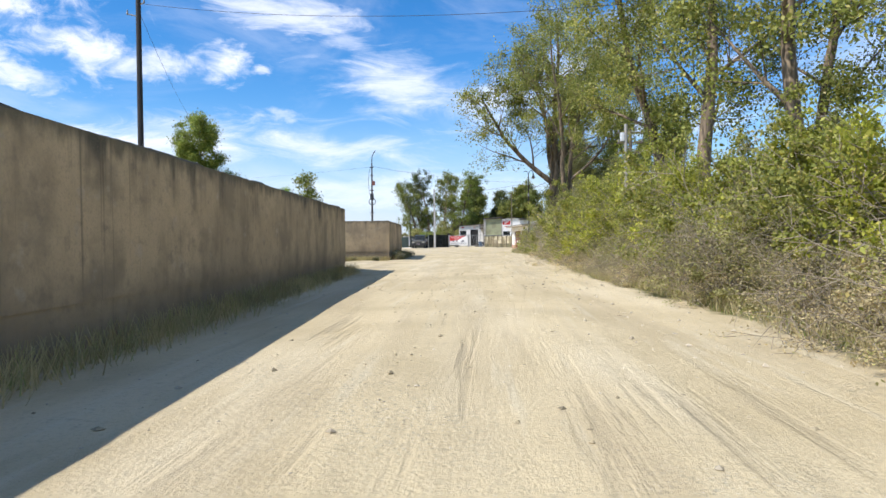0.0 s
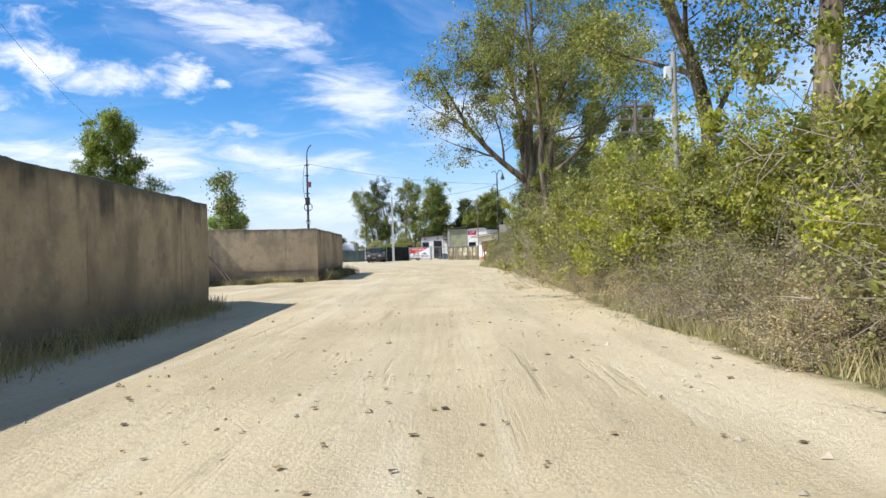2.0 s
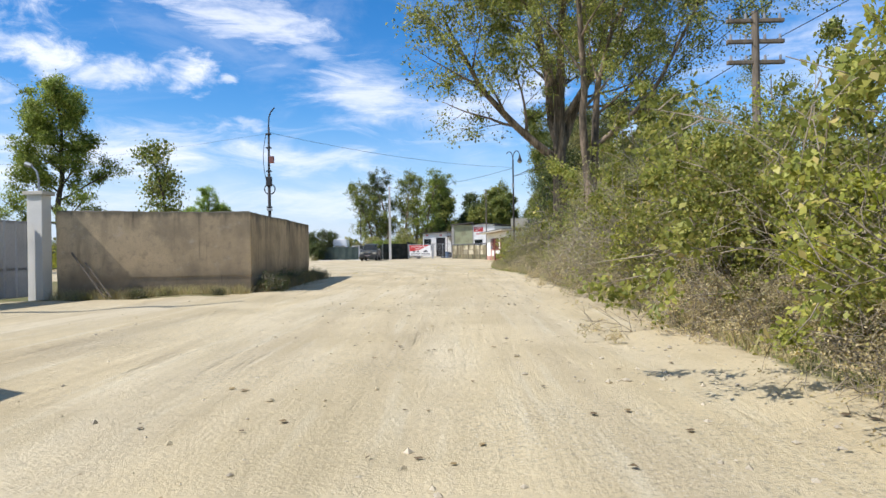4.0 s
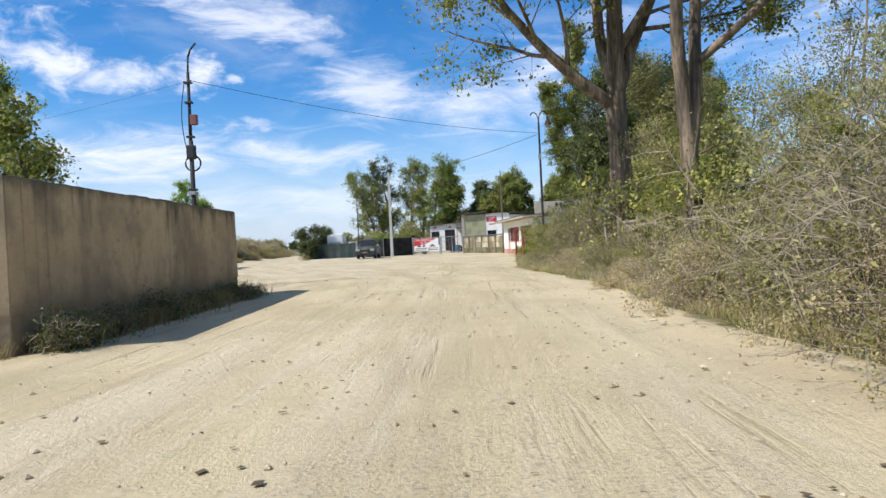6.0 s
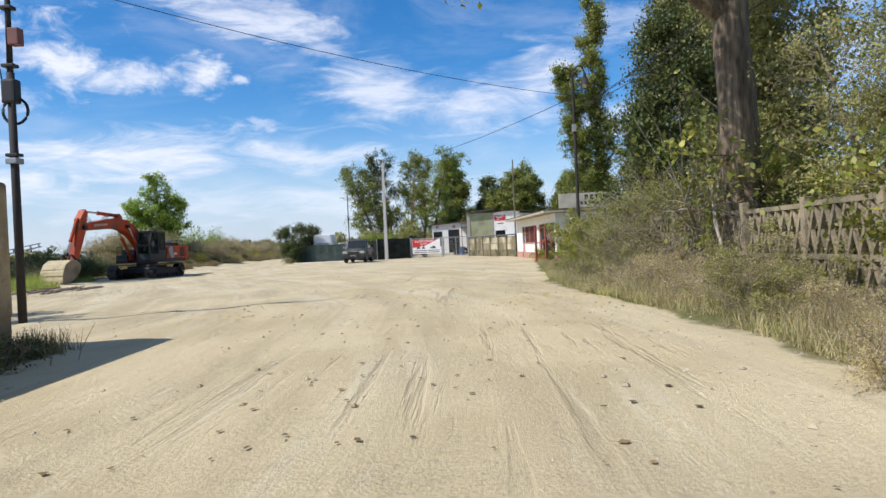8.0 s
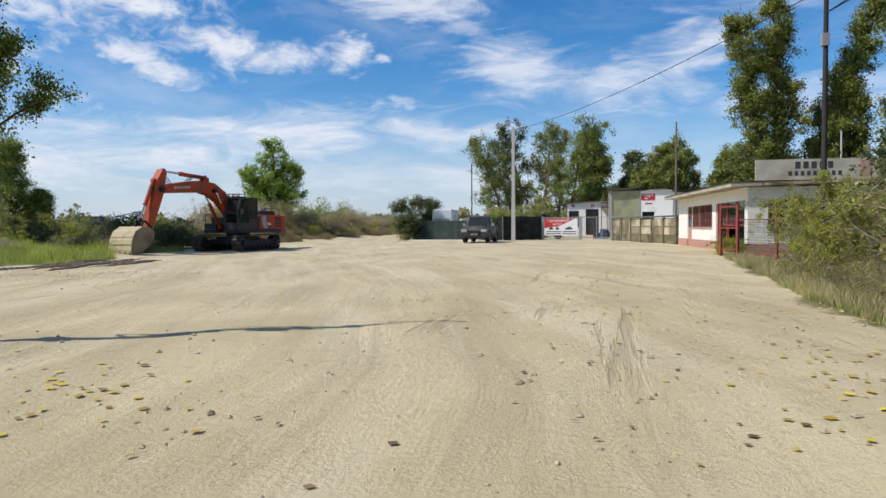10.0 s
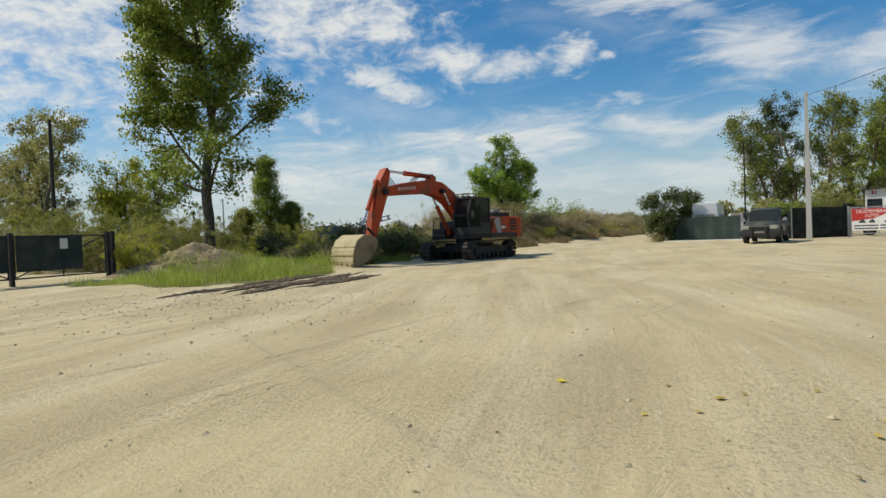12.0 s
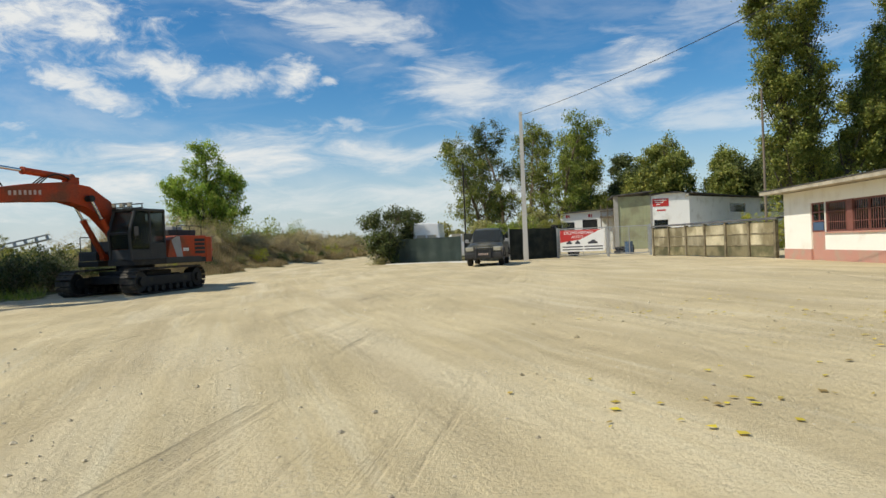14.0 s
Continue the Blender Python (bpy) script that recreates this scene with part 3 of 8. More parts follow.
    sand = mixc(rng(noise(0.8, 5, (1, 0.12, 1), along=True), 0.47, 0.66, 0, 0.65), sand, (0.69, 0.59, 0.39))
    sand = mixc(rng(noise(1.1, 5, (1, 0.11, 1), 0.05, 0.5, True), 0.47, 0.66, 0, 0.6), sand, (0.46, 0.37, 0.22))
    # thin wheel marks along the lane, and older ones that cross it
    sand = mixc(rng(noise(3.4, 4, (1, 0.045, 1), 0.03, 0.6, True), 0.54, 0.7, 0, 0.38), sand, (0.43, 0.345, 0.205))
    sand = mixc(rng(noise(4.2, 4, (1, 0.05, 1), -0.04, 0.6, True), 0.54, 0.7, 0, 0.45), sand, (0.66, 0.585, 0.4))
    crossing = add(rng(noise(2.6, 5, (1, 0.06, 1), 0.75, 0.6), 0.55, 0.66), rng(noise(0.16, 3), 0.45, 0.6), "MULTIPLY")
    sand = mixc(add(crossing, 0.5, "MULTIPLY"), sand, (0.37, 0.3, 0.185))
    sand = mixc(rng(noise(2.3, 8, rough=0.7), 0.56, 0.72, 0, 0.4), sand, (0.45, 0.365, 0.225))
    sand = mixc(rng(noise(9, 6), 0.56, 0.74, 0, 0.4), sand, (0.36, 0.29, 0.185))
    sand = mixc(rng(noise(55, 3), 0.6, 0.75, 0, 0.5), sand, (0.25, 0.2, 0.135))
    gravel = rng(noise(0.22, 4), 0.5, 0.62)
    sand = mixc(add(rng(noise(26, 5, rough=0.7), 0.5, 0.66), add(add(gravel, 0.5, "MULTIPLY"), 0.22), "MULTIPLY"), sand, (0.27, 0.235, 0.165))
    sand = mixc(add(rng(noise(38, 4, rough=0.7), 0.56, 0.7), add(add(gravel, 0.5, "MULTIPLY"), 0.2), "MULTIPLY"), sand, (0.68, 0.62, 0.48))
    soil = mixc(rng(noise(0.8, 8), 0.4, 0.6), (0.2, 0.17, 0.08), (0.13, 0.14, 0.045))
    soil = mixc(rng(noise(14, 5), 0.45, 0.7), soil, (0.26, 0.21, 0.11))
    at = N("ShaderNodeAttribute")
    at.attribute_name = "sand"
    edge = rng(add(at.outputs["Fac"], add(noise(2.2, 8), 0.9, "MULTIPLY")), 0.78, 1.12)
    L(mixc(edge, soil, sand), bsdf.inputs["Base Color"])
    bump = N("ShaderNodeBump")
    bump.inputs["Strength"].default_value, bump.inputs["Distance"].default_value = 0.6, 0.06
    tracks = add(noise(3.4, 4, (1, 0.045, 1), 0.03, 0.6, True), crossing, "SUBTRACT")
    L(add(add(add(add(noise(6, 9, rough=0.65), 0.55, "MULTIPLY"), add(tracks, 0.5, "MULTIPLY")), add(noise(1.6, 4, (1, 0.14, 1), 0.05, 0.5, True), 1.8, "MULTIPLY")), add(noise(32, 5, rough=0.7), 0.55, "MULTIPLY")), bump.inputs["Height"])
    L(bump.outputs[0], bsdf.inputs["Normal"])
    ob = mesh_part("ground", me, mat, smooth=True)
    tagged(ob, "pale sandy dirt road and yard with dry grass verges", "ground", kind="structure")


build_ground()


def gz(x, y):
    return float(ground_height(np.array(float(x)), np.array(float(y))))


# ---------- boundary walls ----------
def wall_run(name, pts, height, thick, label):
    """A rendered wall along a line of places, with a proud plinth and a thin cap line."""
    bm = bmesh.new()
    for (x0, y0), (x1, y1) in zip(pts, pts[1:]):
        d = Vector((x1 - x0, y1 - y0, 0))
        n = Vector((d.y, -d.x, 0)).normalized()
        m = Matrix.Translation((x0, y0, 0)) @ Matrix.Rotation(math.atan2(d.y, d.x), 4, "Z")
        box(bm, 0, 0, -0.3, d.length, thick, height, m, 0.02)
        box(bm, 0.0, -0.016, 0.54, d.length, -0.001, height - 0.02, m)
    ob = part(name, bm, RENDER_WALL)
    tagged(ob, label, "wall", kind="structure")
    # hand-laid mortar along the top, uneven in height and width
    rng = np.random.default_rng(len(name) + int(height * 1000))
    for (x0, y0), (x1, y1) in zip(pts, pts[1:]):
        d = np.array((x1 - x0, y1 - y0))
        length = np.linalg.norm(d)
        d = d / length
        nrm = np.array((-d[1], d[0]))
        n = int(length / 0.12)
        s = np.linspace(0.01, length - 0.01, n)
        z = height + 0.012 + np.convolve(rng.normal(0, 0.016, n + 6), np.ones(7) / 4, "valid")
        a, b = rng.uniform(-0.012, 0.004, n), thick + rng.uniform(-0.004, 0.012, n)
        rows = [(a, z - 0.07), (a + 0.004, z - 0.012), (a + 0.03, z), (b - 0.03, z), (b, z - 0.07)]
        V = np.stack([np.stack([x0 + d[0] * s + nrm[0] * o, y0 + d[1] * s + nrm[1] * o, zz], -1) for o, zz in rows], 0).reshape(-1, 3)
        i, j = np.meshgrid(np.arange(n - 1), np.arange(len(rows) - 1))
        q = (j * n + i).ravel()
        mesh_part("coping", quads_mesh("coping", V, np.stack([q, q + 1, q + n + 1, q + n], -1)), OLD_CONCRETE, ob, "dark uneven mortar coping")
    return ob


W1_END, W2_IN, W2_OUT, W2_END = (-3.9, 26.7), (-9.0, 39.3), (-4.34, 41.05), (-4.84, 50.85)
wall_run("wall_west", [(-2.0, -6.0), W1_END], 2.4, 0.3, "long cement-rendered yard wall with darker plinth")
wall_run("wall_return", [W1_END, (-9.9, 30.6)], 2.38, 0.3, "cement-rendered wall returning to the yard gate")
wall_run("wall_gate", [W2_IN, W2_OUT], 2.37, 0.3, "grey cement-rendered wall beside the gate with weeds at its foot")
wall_run("wall_north", [W2_OUT, W2_END], 2.371, 0.3, "stained cement-rendered wall along the sandy road")
wall_run("wall_back", [W2_END, (-16.0, 51.6)], 2.368, 0.3, "cement-rendered wall closing the yard")

ORANGE = material("orange_paint", (0.43, 0.055, 0.012), 0.55, vary=0.22, scale=1.3, fine=24, bump=0.06, second=(0.2, 0.06, 0.025), second_at=0.56, spec=0.3)
DARK_STEEL = material("dark_steel", (0.02, 0.02, 0.021), 0.55, 0.1, vary=0.25, scale=3, fine=40, bump=0.08, second=(0.05, 0.043, 0.033), second_at=0.6, spec=0.3)
TRACK_STEEL = material("worn_track_steel", (0.05, 0.043, 0.035), 0.7, 0.3, vary=0.35, scale=4, fine=30, bump=0.2, second=(0.16, 0.13, 0.09), second_at=0.58)
BUCKET_CLAY = material("bucket_with_clay", (0.52, 0.43, 0.25), 0.85, 0.1, vary=0.15, scale=2.2, fine=30, bump=0.25, second=(0.33, 0.26, 0.17), second_at=0.6)
CHROME = material("polished_rod", (0.6, 0.6, 0.6), 0.15, 1.0, vary=0.05, bump=0)
RUBBER = material("rubber", (0.02, 0.02, 0.02), 0.8, vary=0.3, bump=0.1)
GREY_PAINT = material("grey_paint", (0.3, 0.3, 0.3), 0.5, vary=0.1, bump=0.03)
SUV_PAINT = material("dark_green_car_paint", (0.03, 0.032, 0.02), 0.42, 0.0, vary=0.1, scale=1.5, fine=60, bump=0.0, second=(0.13, 0.12, 0.09), second_at=0.52, coat=0.3)
BLACK_PLASTIC = material("black_plastic", (0.025, 0.025, 0.025), 0.6, vary=0.2, bump=0.05)
WHITE_PAINT = material("white_car_paint", (0.75, 0.76, 0.76), 0.3, vary=0.05, bump=0.0, coat=0.5)
LAMP_GLASS = material("lamp_glass", (0.5, 0.47, 0.38), 0.15, 0.3, vary=0.1, bump=0.0, coat=0.6)
RED_PAINT = material("red_paint", (0.5, 0.035, 0.03), 0.5, vary=0.12, scale=2, bump=0.05, second=(0.36, 0.05, 0.04))
RED_WALL = material("red_plinth_paint", (0.5, 0.25, 0.19), 0.9, vary=0.2, scale=2, bump=0.2, second=(0.42, 0.3, 0.22), second_at=0.58)
BROWN_FRAME = material("brown_window_paint", (0.22, 0.08, 0.06), 0.6, vary=0.2, scale=3, bump=0.06)
CREAM_WALL = material("cream_plaster", (0.86, 0.83, 0.74), 0.9, vary=0.06, scale=1.1, fine=30, bump=0.12, second=(0.72, 0.67, 0.56), second_at=0.64)
OLD_CREAM = material("weathered_roof_edge", (0.46, 0.4, 0.3), 0.9, vary=0.2, scale=1.5, fine=20, bump=0.25, second=(0.3, 0.26, 0.19))
RUST_RED = material("rusty_red_paint", (0.3, 0.05, 0.035), 0.6, vary=0.2, scale=4, fine=30, bump=0.1, second=(0.17, 0.06, 0.04))
BOARD_BEIGE = material("weathered_board", (0.5, 0.46, 0.37), 0.8, vary=0.15, scale=1.5, fine=25, bump=0.1, second=(0.36, 0.32, 0.25))
STAINED_POST = material("stained_post", (0.22, 0.18, 0.11), 0.9, vary=0.3, scale=2, fine=15, bump=0.3, second=(0.11, 0.09, 0.05))
EARTH = material("dug_earth", (0.31, 0.245, 0.145), 0.97, vary=0.3, scale=2.5, fine=18, bump=0.8, second=(0.22, 0.16, 0.095))
SAND_CLOD = material("sand_clod", (0.4, 0.33, 0.2), 0.97, vary=0.25, scale=6, bump=0.4, island=0.3)
LATTICE = material("weathered_lattice", (0.33, 0.265, 0.165), 0.95, vary=0.3, scale=1.5, fine=25, bump=0.4, second=(0.17, 0.145, 0.095), obj_random=0.15)
# bucket clay painted darker, for the side that lies in shade
SHADED_CLAY = material("shaded_clay", (0.27, 0.21, 0.135), 0.85, 0.1, vary=0.2, scale=2.2, fine=30, bump=0.25, second=(0.17, 0.13, 0.085), second_at=0.55)
FADED_PRINT = material("faded_print", (0.6, 0.45, 0.38), 0.6, vary=0.15, scale=5, bump=0)
MOSS_PANEL = material("mossy_panel", (0.26, 0.22, 0.12), 0.95, vary=0.2, scale=1.2, fine=30, bump=0.4, second=(0.09, 0.085, 0.04), second_at=0.5, obj_random=0.3)
BLOCK_FENCE = material("weathered_panel", (0.47, 0.41, 0.27), 0.9, vary=0.2, scale=1.1, fine=40, bump=0.3, second=(0.17, 0.14, 0.075), second_at=0.47, obj_random=0.3, stretch=(1, 1, 0.5))
OLD_WOOD = material("old_grey_wood", (0.2, 0.16, 0.115), 0.9, vary=0.3, scale=3, fine=20, bump=0.4, stretch=(1, 1, 0.2))
TARP = material("dark_roof_felt", (0.07, 0.068, 0.065), 0.9, vary=0.3, scale=2, fine=20, bump=0.3, second=(0.14, 0.13, 0.115))
GREEN_SHEET = material("faded_green_sheet", (0.33, 0.34, 0.2), 0.7, vary=0.15, scale=1.2, bump=0.1, second=(0.25, 0.24, 0.14))
NET_GREEN = material("green_shade_net", (0.07, 0.1, 0.085), 0.85, vary=0.2, scale=1.0, fine=90, bump=0.2, second=(0.1, 0.13, 0.11))
NET_BLACK = material("dark_shade_net", (0.025, 0.034, 0.03), 0.9, vary=0.35, scale=1.4, second=(0.06, 0.065, 0.055), fine=90, bump=0.2)
GALV = material("galvanised_steel", (0.4, 0.4, 0.39), 0.5, 0.7, vary=0.2, scale=6, bump=0.05)
GATE_SHEET = material("pale_gate_sheet", (0.5, 0.48, 0.45), 0.6, 0.1, vary=0.12, scale=1.5, bump=0.08, second=(0.38, 0.36, 0.33), stretch=(1, 1, 0.3))
POLE_DARK = material("tarred_pole", (0.035, 0.03, 0.027), 0.8, vary=0.3, scale=3, fine=30, bump=0.3, stretch=(1, 1, 0.2))
POLE_CONCRETE = material("pole_concrete", (0.5, 0.48, 0.44), 0.9, vary=0.12, scale=2, fine=40, bump=0.2, stretch=(1, 1, 0.3))
CABLE = material("cable_sheath", (0.02, 0.02, 0.02), 0.6, vary=0.2, bump=0)
BLUE_PAINT = material("faded_blue_paint", (0.06, 0.11, 0.19), 0.6, 0.1, vary=0.2, scale=2, bump=0.05)
SIGN_WHITE = material("banner_white", (0.78, 0.77, 0.74), 0.55, vary=0.06, scale=2, bump=0.03)
SIGN_RED = material("banner_red", (0.5, 0.03, 0.025), 0.55, vary=0.08, scale=2, bump=0.03)
SIGN_DARK = material("banner_print", (0.05, 0.05, 0.06), 0.6, vary=0.1, bump=0)
# near-black that stands for unlit rooms behind the panes
DARK_ROOM = material("dark_interior", (0.03, 0.028, 0.026), 0.9, vary=0.3, bump=0)
MUD = material("dark_wet_mud", (0.17, 0.12, 0.07), 0.95, vary=0.3, scale=6, fine=30, bump=0.5)
STONE = material("pale_stone", (0.47, 0.4, 0.28), 0.9, vary=0.2, scale=8, bump=0.3, island=0.22)


def glass_material(name, tint):
    mat = bpy.data.materials.new(name)
    mat.use_nodes = True
    b = mat.node_tree.nodes["Principled BSDF"]
    b.inputs["Base Color"].default_value = (*tint, 1)
    b.inputs["Roughness"].default_value = 0.04
    b.inputs["IOR"].default_value = 1.4
    b.inputs["Transmission Weight"].default_value = 0.85
    return mat


GLASS = glass_material("tinted_glass", (0.1, 0.12, 0.12))

# ---------- excavator ----------
def boxpart(name, mat, parent, x0, y0, z0, x1, y1, z1, label="", bevel=0.02, m=None):
    bm = bmesh.new()
    box(bm, x0, y0, z0, x1, y1, z1, m, bevel)
    return part(name, bm, mat, parent, label)


def cylpart(name, mat, parent, a, b, r0, r1=None, label="", n=14):
    bm = bmesh.new()
    cyl(bm, a, b, r0, r1, n)
    return part(name, bm, mat, parent, label, smooth=False)


def ribbon_prism(bm, mid, half, x0, x1, bevel=0.03):
    """A beam whose side view follows a line of (y, z) with a half depth at each place."""
    P = np.array(mid, float)
    T = np.gradient(P, axis=0)
    T /= np.linalg.norm(T, axis=1)[:, None]
    Nn = np.stack([-T[:, 1], T[:, 0]], -1)
    h = np.array(half)[:, None]
    up, down = P + Nn * h, P - Nn * h
    outline = [tuple(p) for p in up] + [tuple(p) for p in down[::-1]]
    prism(bm, outline, x0, x1, "x", None, bevel)


def track_unit(parent, x):
    """One crawler: a belt of shoes round a frame with its sprocket, idler and rollers."""
    half, r, w = 1.8, 0.43, 0.3
    bm = bmesh.new()
    L1 = 2 * half
    total = 2 * L1 + 2 * math.pi * r
    n = 46
    for k in range(n):
        s = total * k / n
        if s < L1:
            y, z, a = -half + s, 0.05, 0.0
        elif s < L1 + math.pi * r:
            t = (s - L1) / r
            y, z, a = half + r * math.sin(t), 0.05 + r - r * math.cos(t), t
        elif s < 2 * L1 + math.pi * r:
            y, z, a = half - (s - L1 - math.pi * r), 0.05 + 2 * r, math.pi
        else:
            t = (s - 2 * L1 - math.pi * r) / r
            y, z, a = -half - r * math.sin(t), 0.05 + r + r * math.cos(t), math.pi + t
        m = Matrix.Translation((x, y, z)) @ Matrix.Rotation(a, 4, "X")
        box(bm, -w, -0.088, -0.02, w, 0.088, 0.02, m)
        box(bm, -w, 0.03, -0.05, w, 0.055, -0.02, m)
    belt = part("track", bm, TRACK_STEEL, parent, "worn steel crawler track with clay in the shoes")
    boxpart("track_frame", DARK_STEEL, belt, x - 0.17, -half, 0.3, x + 0.17, half, 0.66, bevel=0.05)
    for name, y, rr in (("idler", half, 0.36), ("sprocket", -half, 0.36)):
        bm = bmesh.new()
        cyl(bm, (x - 0.2, y, 0.48), (x + 0.2, y, 0.48), rr, None, 20)
        cyl(bm, (x - 0.3, y, 0.48), (x + 0.3, y, 0.48), 0.17, None, 14)
        part(name, bm, DARK_STEEL, belt)
    for y in (-1.3, -0.85, -0.4, 0.05, 0.5, 0.95, 1.35):
        cylpart("roller", DARK_STEEL, belt, (x - 0.22, y, 0.2), (x + 0.22, y, 0.2), 0.12)


def ram(parent, a, b, r, share=0.58, label="hydraulic ram with a bright rod"):
    """A hydraulic ram: a painted barrel and a polished rod, with eyes at both ends."""
    a, b = Vector(a), Vector(b)
    m = a.lerp(b, share)
    bm = bmesh.new()
    cyl(bm, a, m, r)
    cyl(bm, m - (b - a).normalized() * 0.08, m, r * 1.15)
    cyl(bm, a - Vector((r, 0, 0)), a + Vector((r, 0, 0)), r * 1.2)
    barrel = part("ram", bm, ORANGE, parent, label)
    cylpart("rod", CHROME, barrel, m, b, r * 0.5)
    cylpart("rod_eye", DARK_STEEL, barrel, b - Vector((r, 0, 0)), b + Vector((r, 0, 0)), r * 1.1)


def excavator(m, under_turn):
    ex = empty("excavator", m, "large orange crawler excavator with its clay-covered bucket resting on the sand", "excavator")
    low = new("undercarriage")
    low.parent, low.matrix_basis = ex, pose(0, 0, 0, 0, 0, under_turn)
    low.empty_display_size = 0.2
    # crawler base
    for x in (-1.25, 1.25):
        track_unit(low, x)
    bm = bmesh.new()
    box(bm, -1.0, -0.75, 0.42, 1.0, 0.75, 0.85, None, 0.06)
    for s in (-1, 1):
        box(bm, -1.1, s * 0.95 - 0.22, 0.4, 1.1, s * 0.95 + 0.22, 0.7, None, 0.04)
    part("cross_frame", bm, DARK_STEEL, low)
    cylpart("slew_ring", DARK_STEEL, low, (0, 0, 0.8), (0, 0, 1.08), 0.68, None, n=28)
    # upper works
    bm = bmesh.new()
    prism(bm, [(-1.4, -2.75), (-1.4, 1.55), (-0.45, 1.75), (-0.35, 0.75), (0.35, 0.75), (0.45, 1.3), (1.4, 1.3), (1.4, -2.75)], 1.06, 1.26, "z", None, 0.03)
    part("deck", bm, DARK_STEEL, ex, "dark steel revolving deck")
    bm = bmesh.new()
    arc = [(1.42 * math.sin(t), -2.55 - 0.75 * math.cos(t)) for t in np.linspace(-1.45, 1.45, 14)]
    prism(bm, arc + [(1.42, -2.3), (-1.42, -2.3)], 1.05, 2.08, "z", None, 0.06)
    cw = part("counterweight", bm, ORANGE, ex, "rounded orange counterweight")
    boxpart("reflector", RED_PAINT, cw, -1.1, -3.17, 1.5, -0.7, -3.13, 1.58, bevel=0.0)
    for s in (-1, 1):
        bm = bmesh.new()
        x0, x1 = (s * 1.4, s * 0.42) if s < 0 else (0.42, 1.4)
        prism(bm, [(-2.35, 1.27), (-2.35, 2.12), (-0.62, 2.12), (-0.3, 1.95), (-0.12, 1.27)], x0, x1, "x", None, 0.04)
        side = part("side_cover", bm, ORANGE, ex, "orange engine side cover")
        for z in (1.46, 1.62, 1.78, 1.94):
            boxpart("vent", DARK_STEEL, side, s * 1.405 - 0.012, -2.25, z - 0.06, s * 1.405 + 0.012, -1.65, z + 0.055, bevel=0.0)
        bm = bmesh.new()
        prism(bm, [(-0.62, 1.3), (-0.35, 1.95), (-0.62, 2.08), (-0.8, 2.08), (-0.95, 1.3)], s * 1.402 - 0.008, s * 1.402 + 0.008, "x")
        part("grey_stripe", bm, GREY_PAINT, side, "slanted grey stripe")
        for k in range(3):
            boxpart("lettering", SIGN_WHITE, side, s * 1.409 - 0.004, -1.28 + 0.11 * k, 1.52, s * 1.409 + 0.004, -1.2 + 0.11 * k, 1.64, bevel=0.0)
        boxpart("side_sill", BLACK_PLASTIC, ex, s * 1.41 - 0.02, -2.0, 1.08, s * 1.41 + 0.02, 0.0, 1.3)
    boxpart("engine_hood", BLACK_PLASTIC, ex, -0.95, -2.3, 2.1, 0.95, -0.75, 2.36, "dark engine hood", 0.06)
    boxpart("air_intake", GREY_PAINT, ex, -0.75, -1.75, 2.36, -0.1, -1.2, 2.5, "grey intake cover", 0.04)
    for x in (-1.3, 1.3):
        bm = bmesh.new()
        for y in (-2.2, -1.5, -0.8):
            cyl(bm, (x, y, 2.1), (x, y, 2.5), 0.018, None, 6)
        cyl(bm, (x, -2.2, 2.5), (x, -0.8, 2.5), 0.018, None, 6)
        part("hood_rail", bm, DARK_STEEL, ex, "thin dark hand rail on the engine deck")
    cylpart("exhaust", DARK_STEEL, ex, (0.55, -1.3, 2.3), (0.55, -1.3, 2.72), 0.07)
    boxpart("fuel_tank", BLACK_PLASTIC, ex, 0.45, -0.1, 1.27, 1.38, 0.7, 1.98, "dark fuel tank box", 0.05)
    boxpart("tool_box", BLACK_PLASTIC, ex, 0.55, 0.72, 1.27, 1.38, 1.28, 1.6, "", 0.04)
    bm = bmesh.new()
    for z0 in (1.6, 2.15):
        cyl(bm, (1.3, 0.75, z0), (1.3, 1.25, z0), 0.018, None, 6)
    for y in (0.75, 1.25):
        cyl(bm, (1.3, y, 1.55), (1.3, y, 2.15), 0.018, None, 6)
    part("guard_rail", bm, DARK_STEEL, ex)
    # cab
    x0, x1 = -1.44, -0.46
    side = [(0.02, 1.27), (0.02, 3.02), (1.42, 3.04), (1.72, 2.2), (1.66, 1.27)]
    cab = new("cab")
    cab.parent, cab.empty_display_size = ex, 0.2
    cab["label"] = "black glazed driver's cab"
    bm = bmesh.new()
    for x in (x0 + 0.04, x1 - 0.04):
        for a, b in zip(side, side[1:] + side[:1]):
            cyl(bm, (x, *a), (x, *b), 0.05, None, 8)
        cyl(bm, (x, 0.75, 1.27), (x, 0.75, 3.03), 0.05, None, 8)
    for y, z in ((0.02, 3.0), (1.42, 3.02), (1.72, 2.2), (0.02, 1.9)):
        cyl(bm, (x0, y, z), (x1, y, z), 0.045, None, 8)
    box(bm, x0, -0.02, 3.0, x1, 1.5, 3.09, None, 0.03)
    prism(bm, [(0.0, 1.26), (0.0, 1.85), (0.75, 1.85), (0.85, 1.62), (1.66, 1.62), (1.67, 1.26)], x0, x1, "x", None, 0.02)
    part("cab_frame", bm, BLACK_PLASTIC, cab)
    for x in (x0 + 0.02, x1 - 0.02):
        bm = bmesh.new()
        prism(bm, [(0.06, 1.86), (0.06, 2.98), (0.72, 2.98), (0.72, 1.86)], x - 0.004, x + 0.004, "x")
        part("side_glass", bm, GLASS, cab, "tinted cab glass")
        bm = bmesh.new()
